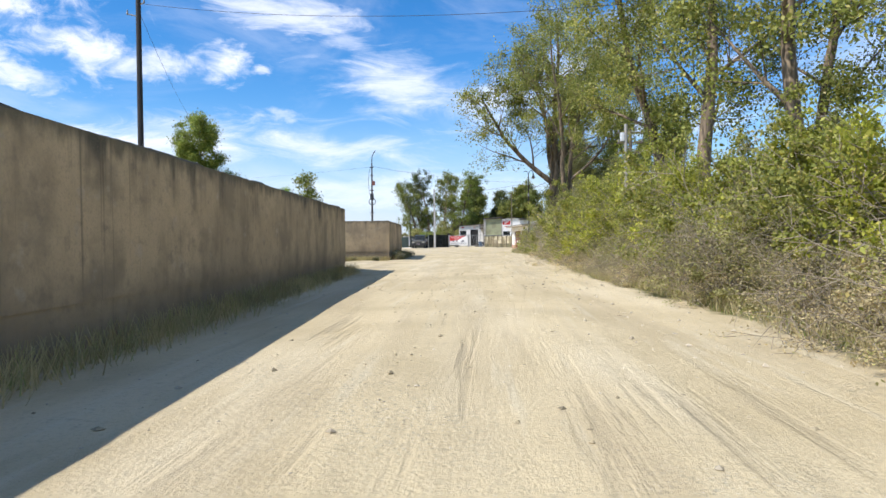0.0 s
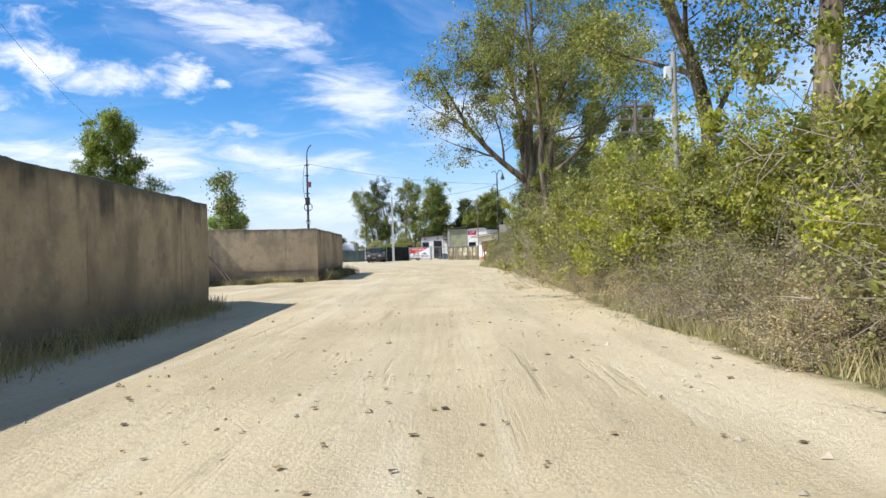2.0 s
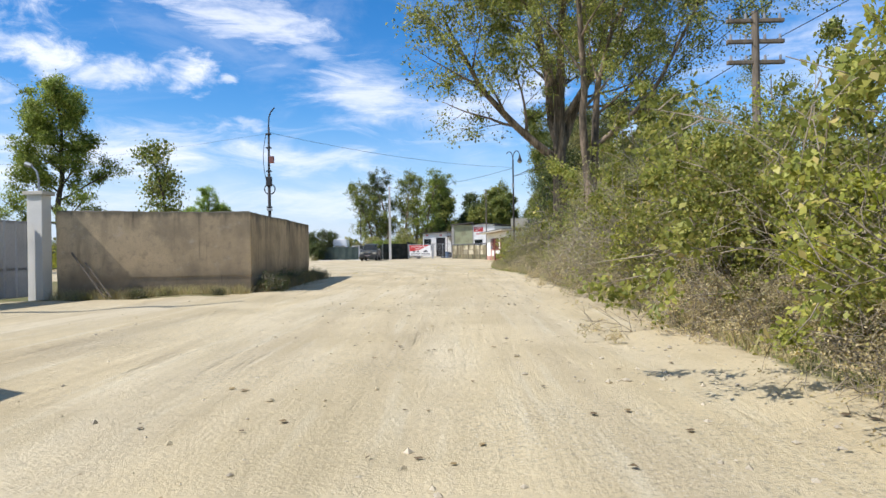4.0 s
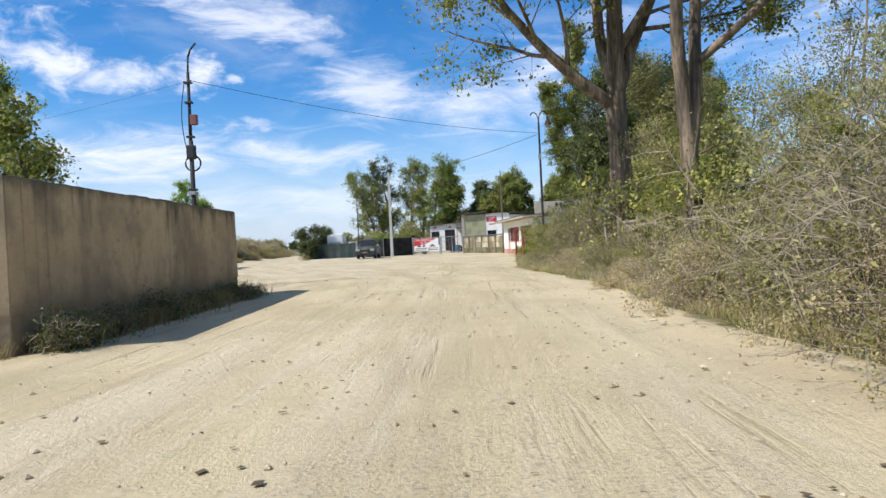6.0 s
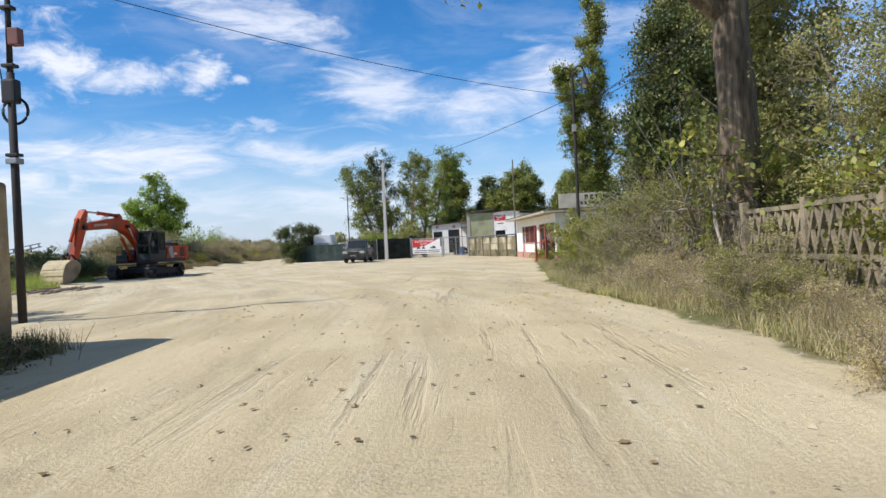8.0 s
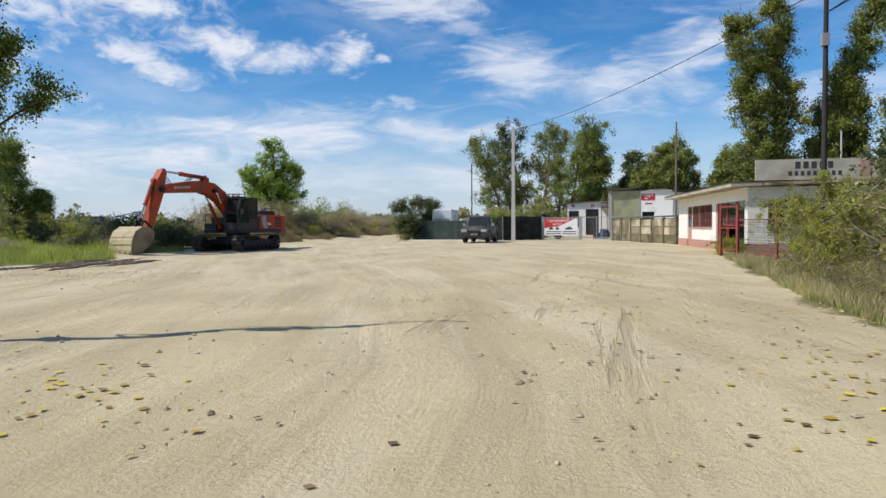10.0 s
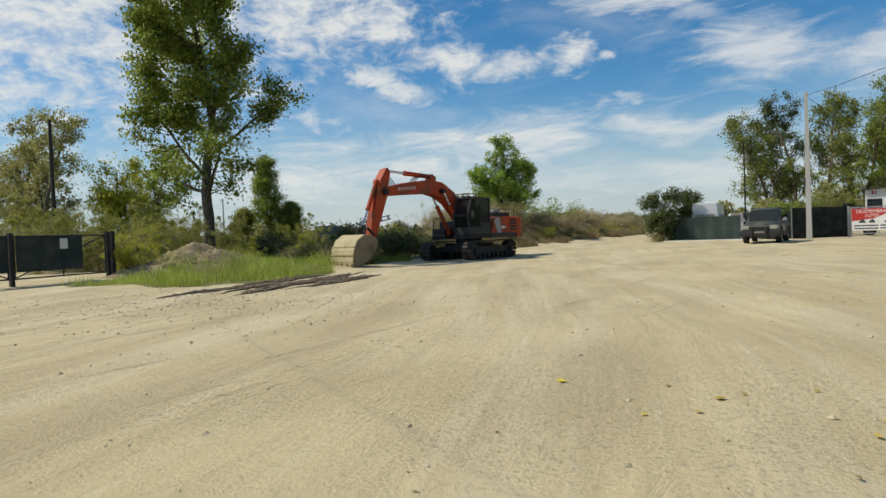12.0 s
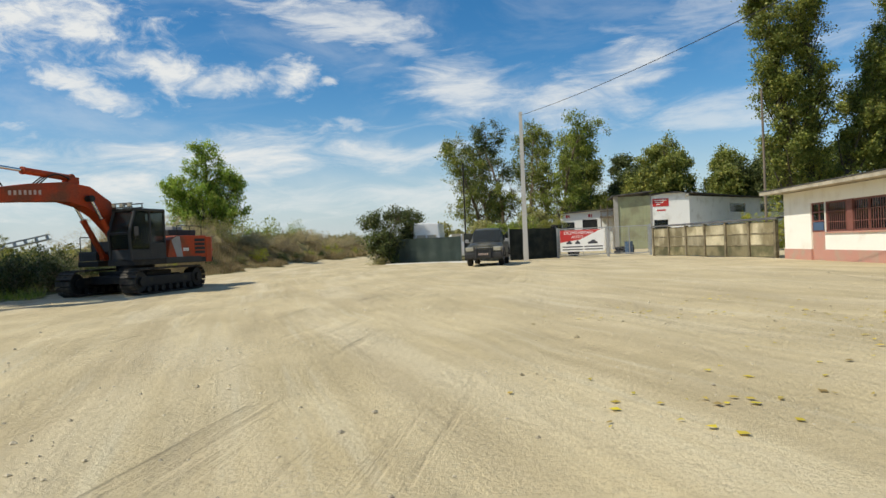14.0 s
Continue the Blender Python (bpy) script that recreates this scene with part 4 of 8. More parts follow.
        prism(bm, [(0.79, 1.64), (0.79, 2.98), (1.4, 2.99), (1.68, 2.2), (1.64, 1.64)], x - 0.004, x + 0.004, "x")
        part("side_glass", bm, GLASS, cab, "tinted cab glass")
    bm = bmesh.new()
    prism(bm, [(1.655, 1.64), (1.715, 2.2), (1.425, 2.99), (1.415, 2.98), (1.7, 2.2), (1.645, 1.64)], x0 + 0.06, x1 - 0.06, "x")
    part("front_glass", bm, GLASS, cab, "tinted cab glass")
    bm = bmesh.new()
    box(bm, -1.15, 0.25, 1.5, -0.7, 0.75, 1.95, None, 0.06)
    box(bm, -1.15, 0.2, 1.9, -0.7, 0.36, 2.65, None, 0.06)
    part("operator_seat", bm, BLACK_PLASTIC, cab)
    bm = bmesh.new()
    for y in (1.0, 1.5):
        for x in (x0 + 0.1, x1 - 0.1):
            cyl(bm, (x, y, 3.08), (x, y, 3.26), 0.02, None, 6)
    for z in (3.12, 3.26):
        cyl(bm, (x0 + 0.05, 1.5, z), (x1 - 0.05, 1.5, z), 0.022, None, 6)
        cyl(bm, (x0 + 0.05, 1.0, z), (x1 - 0.05, 1.0, z), 0.022, None, 6)
    part("roof_rack", bm, DARK_STEEL, cab, "grey light rack on the cab roof")
    for x in (-1.3, -0.95, -0.62):
        boxpart("work_lamp", LAMP_GLASS, cab, x - 0.07, 1.5, 3.13, x + 0.07, 1.58, 3.25)
    bm = bmesh.new()
    cyl(bm, (x0, 1.5, 1.95), (x0 - 0.18, 1.62, 2.2), 0.015, None, 6)
    box(bm, x0 - 0.26, 1.58, 2.1, x0 - 0.1, 1.63, 2.42, None, 0.01)
    part("mirror", bm, BLACK_PLASTIC, cab)
    # boom, stick and bucket
    bm = bmesh.new()
    ribbon_prism(bm, [(0.4, 1.7), (0.9, 2.45), (1.55, 3.1), (2.3, 3.5), (3.1, 3.62), (4.5, 3.5), (6.05, 3.3)], [0.24, 0.32, 0.36, 0.37, 0.33, 0.28, 0.19], -0.27, 0.27, 0.03)
    boom = part("boom", bm, ORANGE, ex, "bent orange boom")
    for s in (-1, 1):
        for k in range(7):
            boxpart("lettering", FADED_PRINT, boom, s * 0.274 - 0.003, 4.1 + 0.17 * k, 3.46 - 0.013 * k, s * 0.274 + 0.003, 4.19 + 0.17 * k, 3.6 - 0.013 * k, bevel=0.0)
    cylpart("pin", DARK_STEEL, boom, (-0.42, 2.35, 3.42), (0.42, 2.35, 3.42), 0.11)
    cylpart("pin", DARK_STEEL, boom, (-0.42, 0.4, 1.7), (0.42, 0.4, 1.7), 0.13)
    for s in (-1, 1):
        ram(ex, (s * 0.42, 1.05, 1.38), (s * 0.42, 2.35, 3.42), 0.1, 0.66)
    bm = bmesh.new()
    ribbon_prism(bm, [(5.72, 4.3), (5.98, 3.75), (6.12, 3.2), (6.4, 2.4), (6.68, 1.65), (6.95, 0.95)], [0.15, 0.26, 0.3, 0.25, 0.2, 0.14], -0.21, 0.21, 0.03)
    stick = part("stick", bm, ORANGE, ex, "orange dipper stick")
    cylpart("pin", DARK_STEEL, stick, (-0.36, 6.0, 3.3), (0.36, 6.0, 3.3), 0.14)
    ram(ex, (0, 2.75, 4.12), (0, 5.7, 4.28), 0.11, 0.6)
    boxpart("ram_bracket", ORANGE, boom, -0.14, 2.5, 3.85, 0.14, 2.95, 4.15, bevel=0.03)
    ram(ex, (0, 6.3, 3.75), (0, 7.22, 1.75), 0.095, 0.62)
    bm = bmesh.new()
    for s in (-0.3, 0.3):
        cyl(bm, (s, 6.78, 1.4), (s, 7.22, 1.75), 0.06, None, 8)
        cyl(bm, (s * 0.7, 7.22, 1.75), (s * 0.7, 7.38, 1.12), 0.06, None, 8)
    part("bucket_link", bm, DARK_STEEL, ex)
    # bucket: a curved shell, two cheeks, teeth
    shell = [(7.0, 1.14), (7.34, 1.38), (7.75, 1.42), (8.12, 1.2), (8.33, 0.8), (8.4, 0.35), (8.36, 0.06)]
    bm = bmesh.new()
    ribbon_prism(bm, shell, [0.03] * len(shell), -0.72, 0.72, 0.0)
    bucket = part("bucket", bm, BUCKET_CLAY, ex, "wide digging bucket caked with pale clay")
    for s in (-1, 1):
        bm = bmesh.new()
        prism(bm, shell + [(7.95, 0.14), (7.42, 0.44), (7.1, 0.8)], s * 0.72 - 0.025, s * 0.72 + 0.025, "x", None, 0.01)
        # the cheeks' shade is put into their colour; the teeth share it
        part("cheek", bm, SHADED_CLAY, bucket, "bucket side plate with shade painted into its clay colour")
    for k in range(5):
        bm = bmesh.new()
        x = -0.64 + 0.32 * k
        prism(bm, [(8.41, 0.3), (8.45, 0.2), (8.36, -0.02), (8.3, -0.02), (8.31, 0.3)], x - 0.06, x + 0.06, "x", None, 0.008)
        part("tooth", bm, SHADED_CLAY, bucket)
    for z, y in ((0.62, 8.4), (0.95, 8.29)):
        boxpart("wear_strip", BUCKET_CLAY, bucket, -0.73, y - 0.03, z - 0.025, 0.73, y + 0.03, z + 0.025, bevel=0.0)
    for s in (-0.22, 0.22):
        bm = bmesh.new()
        prism(bm, [(6.8, 0.85), (6.8, 1.2), (7.3, 1.46), (7.5, 1.2), (7.3, 1.0)], s - 0.03, s + 0.03, "x", None, 0.01)
        part("ear", bm, BUCKET_CLAY, bucket)
    # hoses
    for x in (-0.16, 0.0, 0.16):
        t = np.linspace(0, 1, 12)
        pts = np.stack([np.full(12, x), 2.9 + 1.2 * t, 4.05 + 0.25 * np.sin(t * math.pi) - 0.28 * t], -1)
        wire("hose", pts, 0.022, RUBBER, ex)
        pts = np.stack([np.full(12, x), 5.3 + 0.8 * t, 3.65 + 0.28 * np.sin(t * math.pi) + 0.1 * t], -1)
        wire("hose", pts, 0.022, RUBBER, ex)
    return ex


excavator(pose(-20.3, 85.0, gz(-20.3, 85.0) - 0.03, 0, 0, 172), 8)

# ---------- vehicles ----------
def wheel(parent, x, y, r, w, name="wheel"):
    bm = bmesh.new()
    prof = [(0.55, -0.5), (0.62, -0.5), (0.93, -0.48), (1.0, -0.36), (1.0, 0.36), (0.93, 0.48), (0.62, 0.5), (0.55, 0.5)]
    rings = []
    n = 22
    for k in range(n):
        a = 2 * math.pi * k / n
        rings.append([bm.verts.new((x + q * w, y + r * p * math.cos(a), r + r * p * math.sin(a))) for p, q in prof])
    for k in range(n):
        a, b = rings[k], rings[(k + 1) % n]
        for i in range(len(prof)):
            j = (i + 1) % len(prof)
            bm.faces.new((a[i], a[j], b[j], b[i]))
    bmesh.ops.recalc_face_normals(bm, faces=bm.faces)
    hub = part(name, bm, RUBBER, parent, "dusty black tyre on a grey rim")
    s = 1 if x > 0 else -1
    bm = bmesh.new()
    cyl(bm, (x - 0.4 * w * s, y, r), (x + 0.3 * w * s, y, r), r * 0.58, None, 20)
    for k in range(6):
        a = 2 * math.pi * k / 6
        m = Matrix.Translation((x + 0.34 * w * s, y, r)) @ Matrix.Rotation(a, 4, "X")
        box(bm, -0.03, -0.045, 0.0, 0.03, 0.045, r * 0.54, m, 0.01)
    cyl(bm, (x + 0.28 * w * s, y, r), (x + 0.42 * w * s, y, r), r * 0.14, None, 12)
    part("rim", bm, GREY_PAINT, hub)


def shell(bm, sections):
    """A closed skin through sections along the car; each is (y, half width low, half width high, z low, z belt, z high)."""
    rings = []
    for y, wl, wh, z0, zb, z1 in sections:
        k = min(0.07, (z1 - zb) * 0.45)
        half = [(wl * 0.9, z0), (wl, z0 + 0.08), (wl * 1.02, (z0 + zb) / 2), (wl, zb), (wh + 0.015, z1 - 1.6 * k), (wh - 0.03, z1 - 0.7 * k), (wh - 0.13, z1 - 0.1 * k), (wh * 0.45, z1 + 0.02)]
        pts = [(x, z) for x, z in half] + [(-x, z) for x, z in half[::-1]]
        rings.append([bm.verts.new((x, y, z)) for x, z in pts])
    n = len(rings[0])
    for a, b in zip(rings, rings[1:]):
        for i in range(n):
            j = (i + 1) % n
            bm.faces.new((a[i], a[j], b[j], b[i]))
    bm.faces.new(rings[0])
    bm.faces.new(rings[-1][::-1])
    bmesh.ops.recalc_face_normals(bm, faces=bm.faces)
    bmesh.ops.bevel(bm, geom=bm.edges[:], offset=0.025, segments=2, affect="EDGES", clamp_overlap=True)


def suv(m):
    """A parked off-road car; its front looks along +y."""
    car = empty("suv", m, "dusty dark green off-road car parked by the concrete pole", "car")
    bm = bmesh.new()
    shell(bm, [(-2.25, 0.82, 0.8, 0.5, 0.95, 1.1), (-2.2, 0.88, 0.86, 0.42, 1.0, 1.14), (-1.0, 0.9, 0.88, 0.36, 1.0, 1.14), (0.9, 0.9, 0.88, 0.36, 1.0, 1.15), (1.05, 0.9, 0.82, 0.36, 0.98, 1.17),
               (1.9, 0.89, 0.76, 0.42, 0.94, 1.1), (2.1, 0.86, 0.72, 0.48, 0.9, 1.04), (2.2, 0.78, 0.66, 0.55, 0.84, 0.97)])
    part("body", bm, SUV_PAINT, car, "dusty dark green body")
    bm = bmesh.new()
    shell(bm, [(-2.2, 0.8, 0.62, 1.05, 1.2, 1.74), (-2.05, 0.84, 0.66, 1.05, 1.2, 1.83), (-0.6, 0.85, 0.68, 1.05, 1.2, 1.88), (0.1, 0.85, 0.67, 1.05, 1.2, 1.87), (0.38, 0.85, 0.66, 1.05, 1.2, 1.81), (0.95, 0.84, 0.8, 1.05, 1.1, 1.2)])
    part("cabin", bm, SUV_PAINT, car, "dark cabin with roof")
    bm = bmesh.new()
    prism(bm, [(0.44, 1.77), (1.0, 1.175), (1.02, 1.19), (0.46, 1.79)], -0.68, 0.68, "x")
    part("windscreen", bm, GLASS, car, "dark windscreen")
    for s in (-1, 1):
        bm = bmesh.new()
        for y0, y1 in ((-2.0, -1.25), (-1.15, -0.3), (-0.2, 0.5)):
            lo = [(y0, 1.22), (y1, 1.22), (y1 - (0.25 if y1 > 0.4 else 0), 1.7), (y0, 1.7)]
            m2 = Matrix.Translation((s * 0.862, 0, 1.22)) @ Matrix.Rotation(s * -0.26, 4, "Y") @ Matrix.Translation((0, 0, -1.22))
            prism(bm, lo, -0.006, 0.006, "x", m2)
        part("side_window", bm, GLASS, car, "dark side windows")
        bm = bmesh.new()
        box(bm, s * 0.92, 0.62, 1.16, s * 1.1, 0.72, 1.34, None, 0.03)
        cyl(bm, (s * 0.84, 0.68, 1.18), (s * 0.95, 0.68, 1.2), 0.025, None, 6)
        part("mirror", bm, GREY_PAINT, car, "pale wing mirror")
        bm = bmesh.new()
        box(bm, s * 0.48, 2.08, 0.74, s * 0.84, 2.23, 0.95, None, 0.04)
        part("headlight", bm, LAMP_GLASS, car, "cloudy headlight")
        boxpart("fog_lamp", LAMP_GLASS, car, s * 0.55, 2.27, 0.52, s * 0.72, 2.32, 0.6, bevel=0.01)
        for y in (1.32, -1.32):
            bm = bmesh.new()
            for t0, t1 in zip(np.linspace(0.15, math.pi - 0.15, 8), np.linspace(0.15, math.pi - 0.15, 8)[1:]):
                cyl(bm, (s * 0.9, y + 0.47 * math.cos(t0), 0.38 + 0.47 * math.sin(t0)), (s * 0.9, y + 0.47 * math.cos(t1), 0.38 + 0.47 * math.sin(t1)), 0.055, None, 6)
            part("wheel_arch", bm, BLACK_PLASTIC, car)
        bm = bmesh.new()
        cyl(bm, (s * 0.62, -1.8, 1.9), (s * 0.62, 0.1, 1.9), 0.02, None, 6)
        for y in (-1.8, -0.8, 0.1):
            cyl(bm, (s * 0.62, y, 1.8), (s * 0.62, y, 1.9), 0.02, None, 6)
        part("roof_rail", bm, BLACK_PLASTIC, car)
        for y in (1.32, -1.32):
            wheel(car, s * 0.78, y, 0.38, 0.25)
    bm = bmesh.new()
    box(bm, -0.92, 2.05, 0.36, 0.92, 2.36, 0.68, None, 0.09)
    bumper = part("front_bumper", bm, BLACK_PLASTIC, car, "black front bumper")
    boxpart("number_plate", FADED_PRINT, bumper, -0.24, 2.36, 0.54, 0.24, 2.375, 0.63, "white plate with plain dark bars", 0.0)
    for k in range(5):
        boxpart("plate_bar", SIGN_DARK, bumper, -0.2 + 0.09 * k, 2.375, 0.55, -0.15 + 0.09 * k, 2.379, 0.62, bevel=0.0)
    bm = bmesh.new()
    prism(bm, [(-0.36, 1.08), (-0.3, 1.155), (0.3, 1.155), (0.36, 1.08)], 1.05, 1.95, "y", None, 0.02)
    part("hood_bulge", bm, SUV_PAINT, car)
    boxpart("chrome_strip", CHROME, car, -0.44, 2.2, 0.89, 0.44, 2.225, 0.92, "thin chrome grille strip", 0.005)
    for s in (-1, 1):
        boxpart("turn_signal", LAMP_GLASS, car, s * 0.85 - 0.035, 2.0, 0.76, s * 0.85 + 0.035, 2.12, 0.93, bevel=0.015)
        boxpart("bumper_guard", BLACK_PLASTIC, car, s * 0.34 - 0.045, 2.34, 0.36, s * 0.34 + 0.045, 2.43, 0.86, bevel=0.03)
        boxpart("sill_guard", BLACK_PLASTIC, car, s * 0.9 - 0.03, -0.9, 0.36, s * 0.9 + 0.03, 0.88, 0.6, "black side cladding", 0.02)
    bm = bmesh.new()
    for z in (0.72, 0.79, 0.86):
        box(bm, -0.46, 2.15, z - 0.02, 0.46, 2.22, z + 0.015, None, 0.005)
    box(bm, -0.48, 2.08, 0.68, 0.48, 2.17, 0.93, None, 0.01)
    part("grille", bm, BLACK_PLASTIC, car)
    for s in (-0.3, 0.3):
        bm = bmesh.new()
        cyl(bm, (s, 1.02, 1.18), (s + 0.4, 0.85, 1.33), 0.012, None, 5)
        part("wiper", bm, BLACK_PLASTIC, car)
    return car


suv(pose(-8.15, 98.2, gz(-8.15, 98.2), 0, 0, 179) @ Matrix.Diagonal((1.07, 1.06, 1.05, 1)))


def van(m, label, high):
    v = empty("van", m, label, "van")
    bm = bmesh.new()
    shell(bm, [(-2.7, 0.95, 0.82, 0.4, 1.3, high), (-2.6, 1.0, 0.88, 0.35, 1.3, high + 0.06), (1.0, 1.0, 0.88, 0.35, 1.3, high + 0.06), (1.5, 1.0, 0.8, 0.35, 1.25, high - 0.2), (2.2, 0.98, 0.8, 0.35, 1.1, 1.3), (2.8, 0.92, 0.75, 0.4, 0.85, 1.0)])
    part("body", bm, WHITE_PAINT, v)
    bm = bmesh.new()
    prism(bm, [(1.56, high - 0.3), (2.16, 1.36), (2.18, 1.38), (1.58, high - 0.28)], -0.76, 0.76, "x")
    part("windscreen", bm, GLASS, v)
    bm = bmesh.new()
    box(bm, -0.7, -2.73, 1.4, -0.05, -2.7, 1.95)
    box(bm, 0.05, -2.73, 1.4, 0.7, -2.73 + 0.03, 1.95)
    # opaque beige in place of glass: a painted reflection
    part("rear_window", bm, OLD_CREAM, v, "rear windows with their beige reflection painted on")
    for s in (-1, 1):
        for y in (1.75, -1.6):
            wheel(v, s * 0.88, y, 0.35, 0.22)
    return v


van(pose(-13.7, 110.6, gz(-13.7, 110.6), 0, 0, 4), "white high-roofed van behind the green mesh fence", 2.75)
van(pose(-11.4, 110.8, gz(-11.4, 110.8), 0, 0, 8), "low white delivery van behind the green mesh fence", 1.85)

# ---------- yard gate on the left, pillar ----------
def gate_pillar(x, y):
    p = empty("gate_pillar", pose(x, y, 0), "pale concrete gate pillar with a flat cap", "pillar")
    boxpart("shaft", PALE_CONCRETE, p, -0.2, -0.2, -0.2, 0.2, 0.2, 2.78, bevel=0.02)
    boxpart("cap", BOARD_BEIGE, p, -0.27, -0.27, 2.78, 0.27, 0.27, 2.88, bevel=0.02)
    bm = bmesh.new()
    for a, b in zip([(0, 0, 2.85), (0, 0, 3.2), (-0.05, 0, 3.42)], [(0, 0, 3.2), (-0.05, 0, 3.42), (-0.2, 0, 3.58)]):
        cyl(bm, a, b, 0.025, None, 8)
    cyl(bm, (-0.18, 0, 3.57), (-0.34, 0, 3.62), 0.05, 0.07, 8)
    part("lamp_bracket", bm, GALV, p, "bent pipe lamp bracket")


gate_pillar(-9.33, 39.1)


def sheet_gate():
    g = empty("yard_gate", pose(-9.45, 38.85, 0, 0, 0, -93.5), "pale sheet-metal yard gate, closed, with a braced frame", "gate")
    for leaf in (0, 1):
        x0 = 0.05 + leaf * 3.75
        for k in range(9):
            bm = bmesh.new()
            a = x0 + 0.05 + k * 0.4
            prism(bm, [(a, 0), (a + 0.3, 0), (a + 0.33, 0.035), (a + 0.37, 0.035), (a + 0.4, 0)] + [(a + 0.4, -0.004), (a + 0.37, 0.031), (a + 0.33, 0.031), (a + 0.3, -0.004), (a, -0.004)], 0.15, 2.05, "z")
            part("sheet", bm, GATE_SHEET, g)
        bm = bmesh.new()
        for z in (0.15, 0.85, 2.05):
            box(bm, x0, -0.05, z - 0.03, x0 + 3.7, 0.0, z + 0.03)
        for x in (x0, x0 + 1.85, x0 + 3.66):
            box(bm, x, -0.05, 0.12, x + 0.05, 0.0, 2.08)
        part("gate_frame", bm, GALV, g, "grey steel gate frame")


sheet_gate()


def leaning_bar():
    for foot, top, r in (((-7.75, 39.35, 0.02), (-8.6, 39.3, 1.25), 0.032), ((-7.6, 39.4, 0.02), (-8.3, 39.42, 0.98), 0.026)):
        ob = bmesh.new()
        cyl(ob, foot, top, r, r * 0.85, 8)
        tagged(part("timber_pole", ob, OLD_WOOD), "weathered timber pole leaning on the wall", "pole", "poles leaning by the gate")


leaning_bar()


# ---------- poles, lamps, cables ----------
def pole_with_coil(x, y):
    p = empty("utility_pole", pose(x, y, gz(x, y)), "slim dark steel lamp pole with cable coil and box", "pole")
    bm = bmesh.new()
    cyl(bm, (0, 0, -0.2), (0, 0, 5.2), 0.085, 0.075)
    cyl(bm, (0, 0, 5.2), (0.02, 0, 7.6), 0.06, 0.05)
    pts = [(0.02, 0, 7.6), (0.04, 0, 8.1), (0.14, 0, 8.38), (0.34, 0, 8.6)]
    for a, b in zip(pts, pts[1:]):
        cyl(bm, a, b, 0.035, None, 8)
    part("shaft", bm, POLE_DARK, p, smooth=True)
    boxpart("junction_box", BROWN_FRAME, p, 0.04, -0.1, 5.75, 0.26, 0.1, 6.1, "rusty brown junction box")
    V, F = tubes([([(0.27 * math.cos(a), 0.1, 4.42 + 0.27 * math.sin(a)) for a in np.linspace(0, 2 * math.pi, 20)], [0.03] * 20)], 6)
    mesh_part("cable_coil", quads_mesh("cable_coil", V, F), CABLE, p, "hanging black cable coil", True)
    boxpart("cable_joint", CABLE, p, -0.14, -0.12, 4.55, 0.14, 0.12, 5.05, bevel=0.05)
    for z in (3.45, 5.3, 6.5, 7.2):
        boxpart("clamp", CABLE, p, -0.13, -0.1, z, 0.13, 0.1, z + 0.07, bevel=0.02)
    t = np.linspace(0, 1, 10)
    wire("drop_cable", np.stack([-0.12 - 0.16 * np.sin(t * math.pi), 0 * t, 7.3 - 2.6 * t], -1), 0.015, CABLE, p)
    boxpart("collar", GALV, p, -0.12, -0.12, 3.3, 0.12, 0.12, 3.42)


pole_with_coil(-7.8, 55.2)


def plain_pole(x, y, h, r, mat, label, arms=0, name="utility_pole", square=False):
    p = empty(name, pose(x, y, gz(x, y)), label, "pole")
    bm = bmesh.new()
    if square:
        prism(bm, [(-r, -r), (r, -r), (r, r), (-r, r)], -0.3, h, "z", None, 0.02)
        for v in bm.verts:
            if v.co.z > 1:
                v.co.x *= 0.6
                v.co.y *= 0.6
    else:
        cyl(bm, (0, 0, -0.3), (0, 0, h), r, r * 0.7)
    part("shaft", bm, mat, p, smooth=False)
    for k in range(arms):
        z = h - 0.3 - 0.55 * k
        arm = boxpart("cross_arm", OLD_WOOD, p, -0.75, -0.06, z, 0.75, 0.06, z + 0.1)
        for x2 in (-0.65, -0.25, 0.25, 0.65):
            cylpart("insulator", GREY_PAINT, arm, (x2, 0, z + 0.1), (x2, 0, z + 0.24), 0.04, 0.03, n=8)
    return p


old_pole = plain_pole(-14.45, 31.4, 14.5, 0.15, POLE_DARK, "tall dark tarred timber pole behind the wall")
for z, s in ((11.7, -0.5), (12.2, 0.3)):
    bm = bmesh.new()
    cyl(bm, (0, 0, z), (s, -0.05, z + 0.12), 0.03, None, 6)
    cyl(bm, (s, -0.05, z + 0.1), (s, -0.05, z + 0.3), 0.05, 0.03, 8)
    part("insulator", bm, GREY_PAINT, old_pole, "grey insulator on an iron hook")
plain_pole(-6.32, 103.0, 9.2, 0.16, POLE_CONCRETE, "pale square concrete power pole", square=True)
plain_pole(-10.6, 107.2, 6.8, 0.06, POLE_DARK, "thin dark steel pole by the green mesh fence")
plain_pole(5.4, 95.7, 8.0, 0.07, OLD_WOOD, "grey timber pole behind the panel fence")
plain_pole(9.7, 39.4, 7.3, 0.13, OLD_WOOD, "old timber pole with two cross arms", 3)
plain_pole(-57.8, 82.4, 11.6, 0.17, POLE_DARK, "dark timber pole among the willows")
plain_pole(19.0, 108.0, 8.5, 0.09, POLE_CONCRETE, "pale thin pole behind the low building")


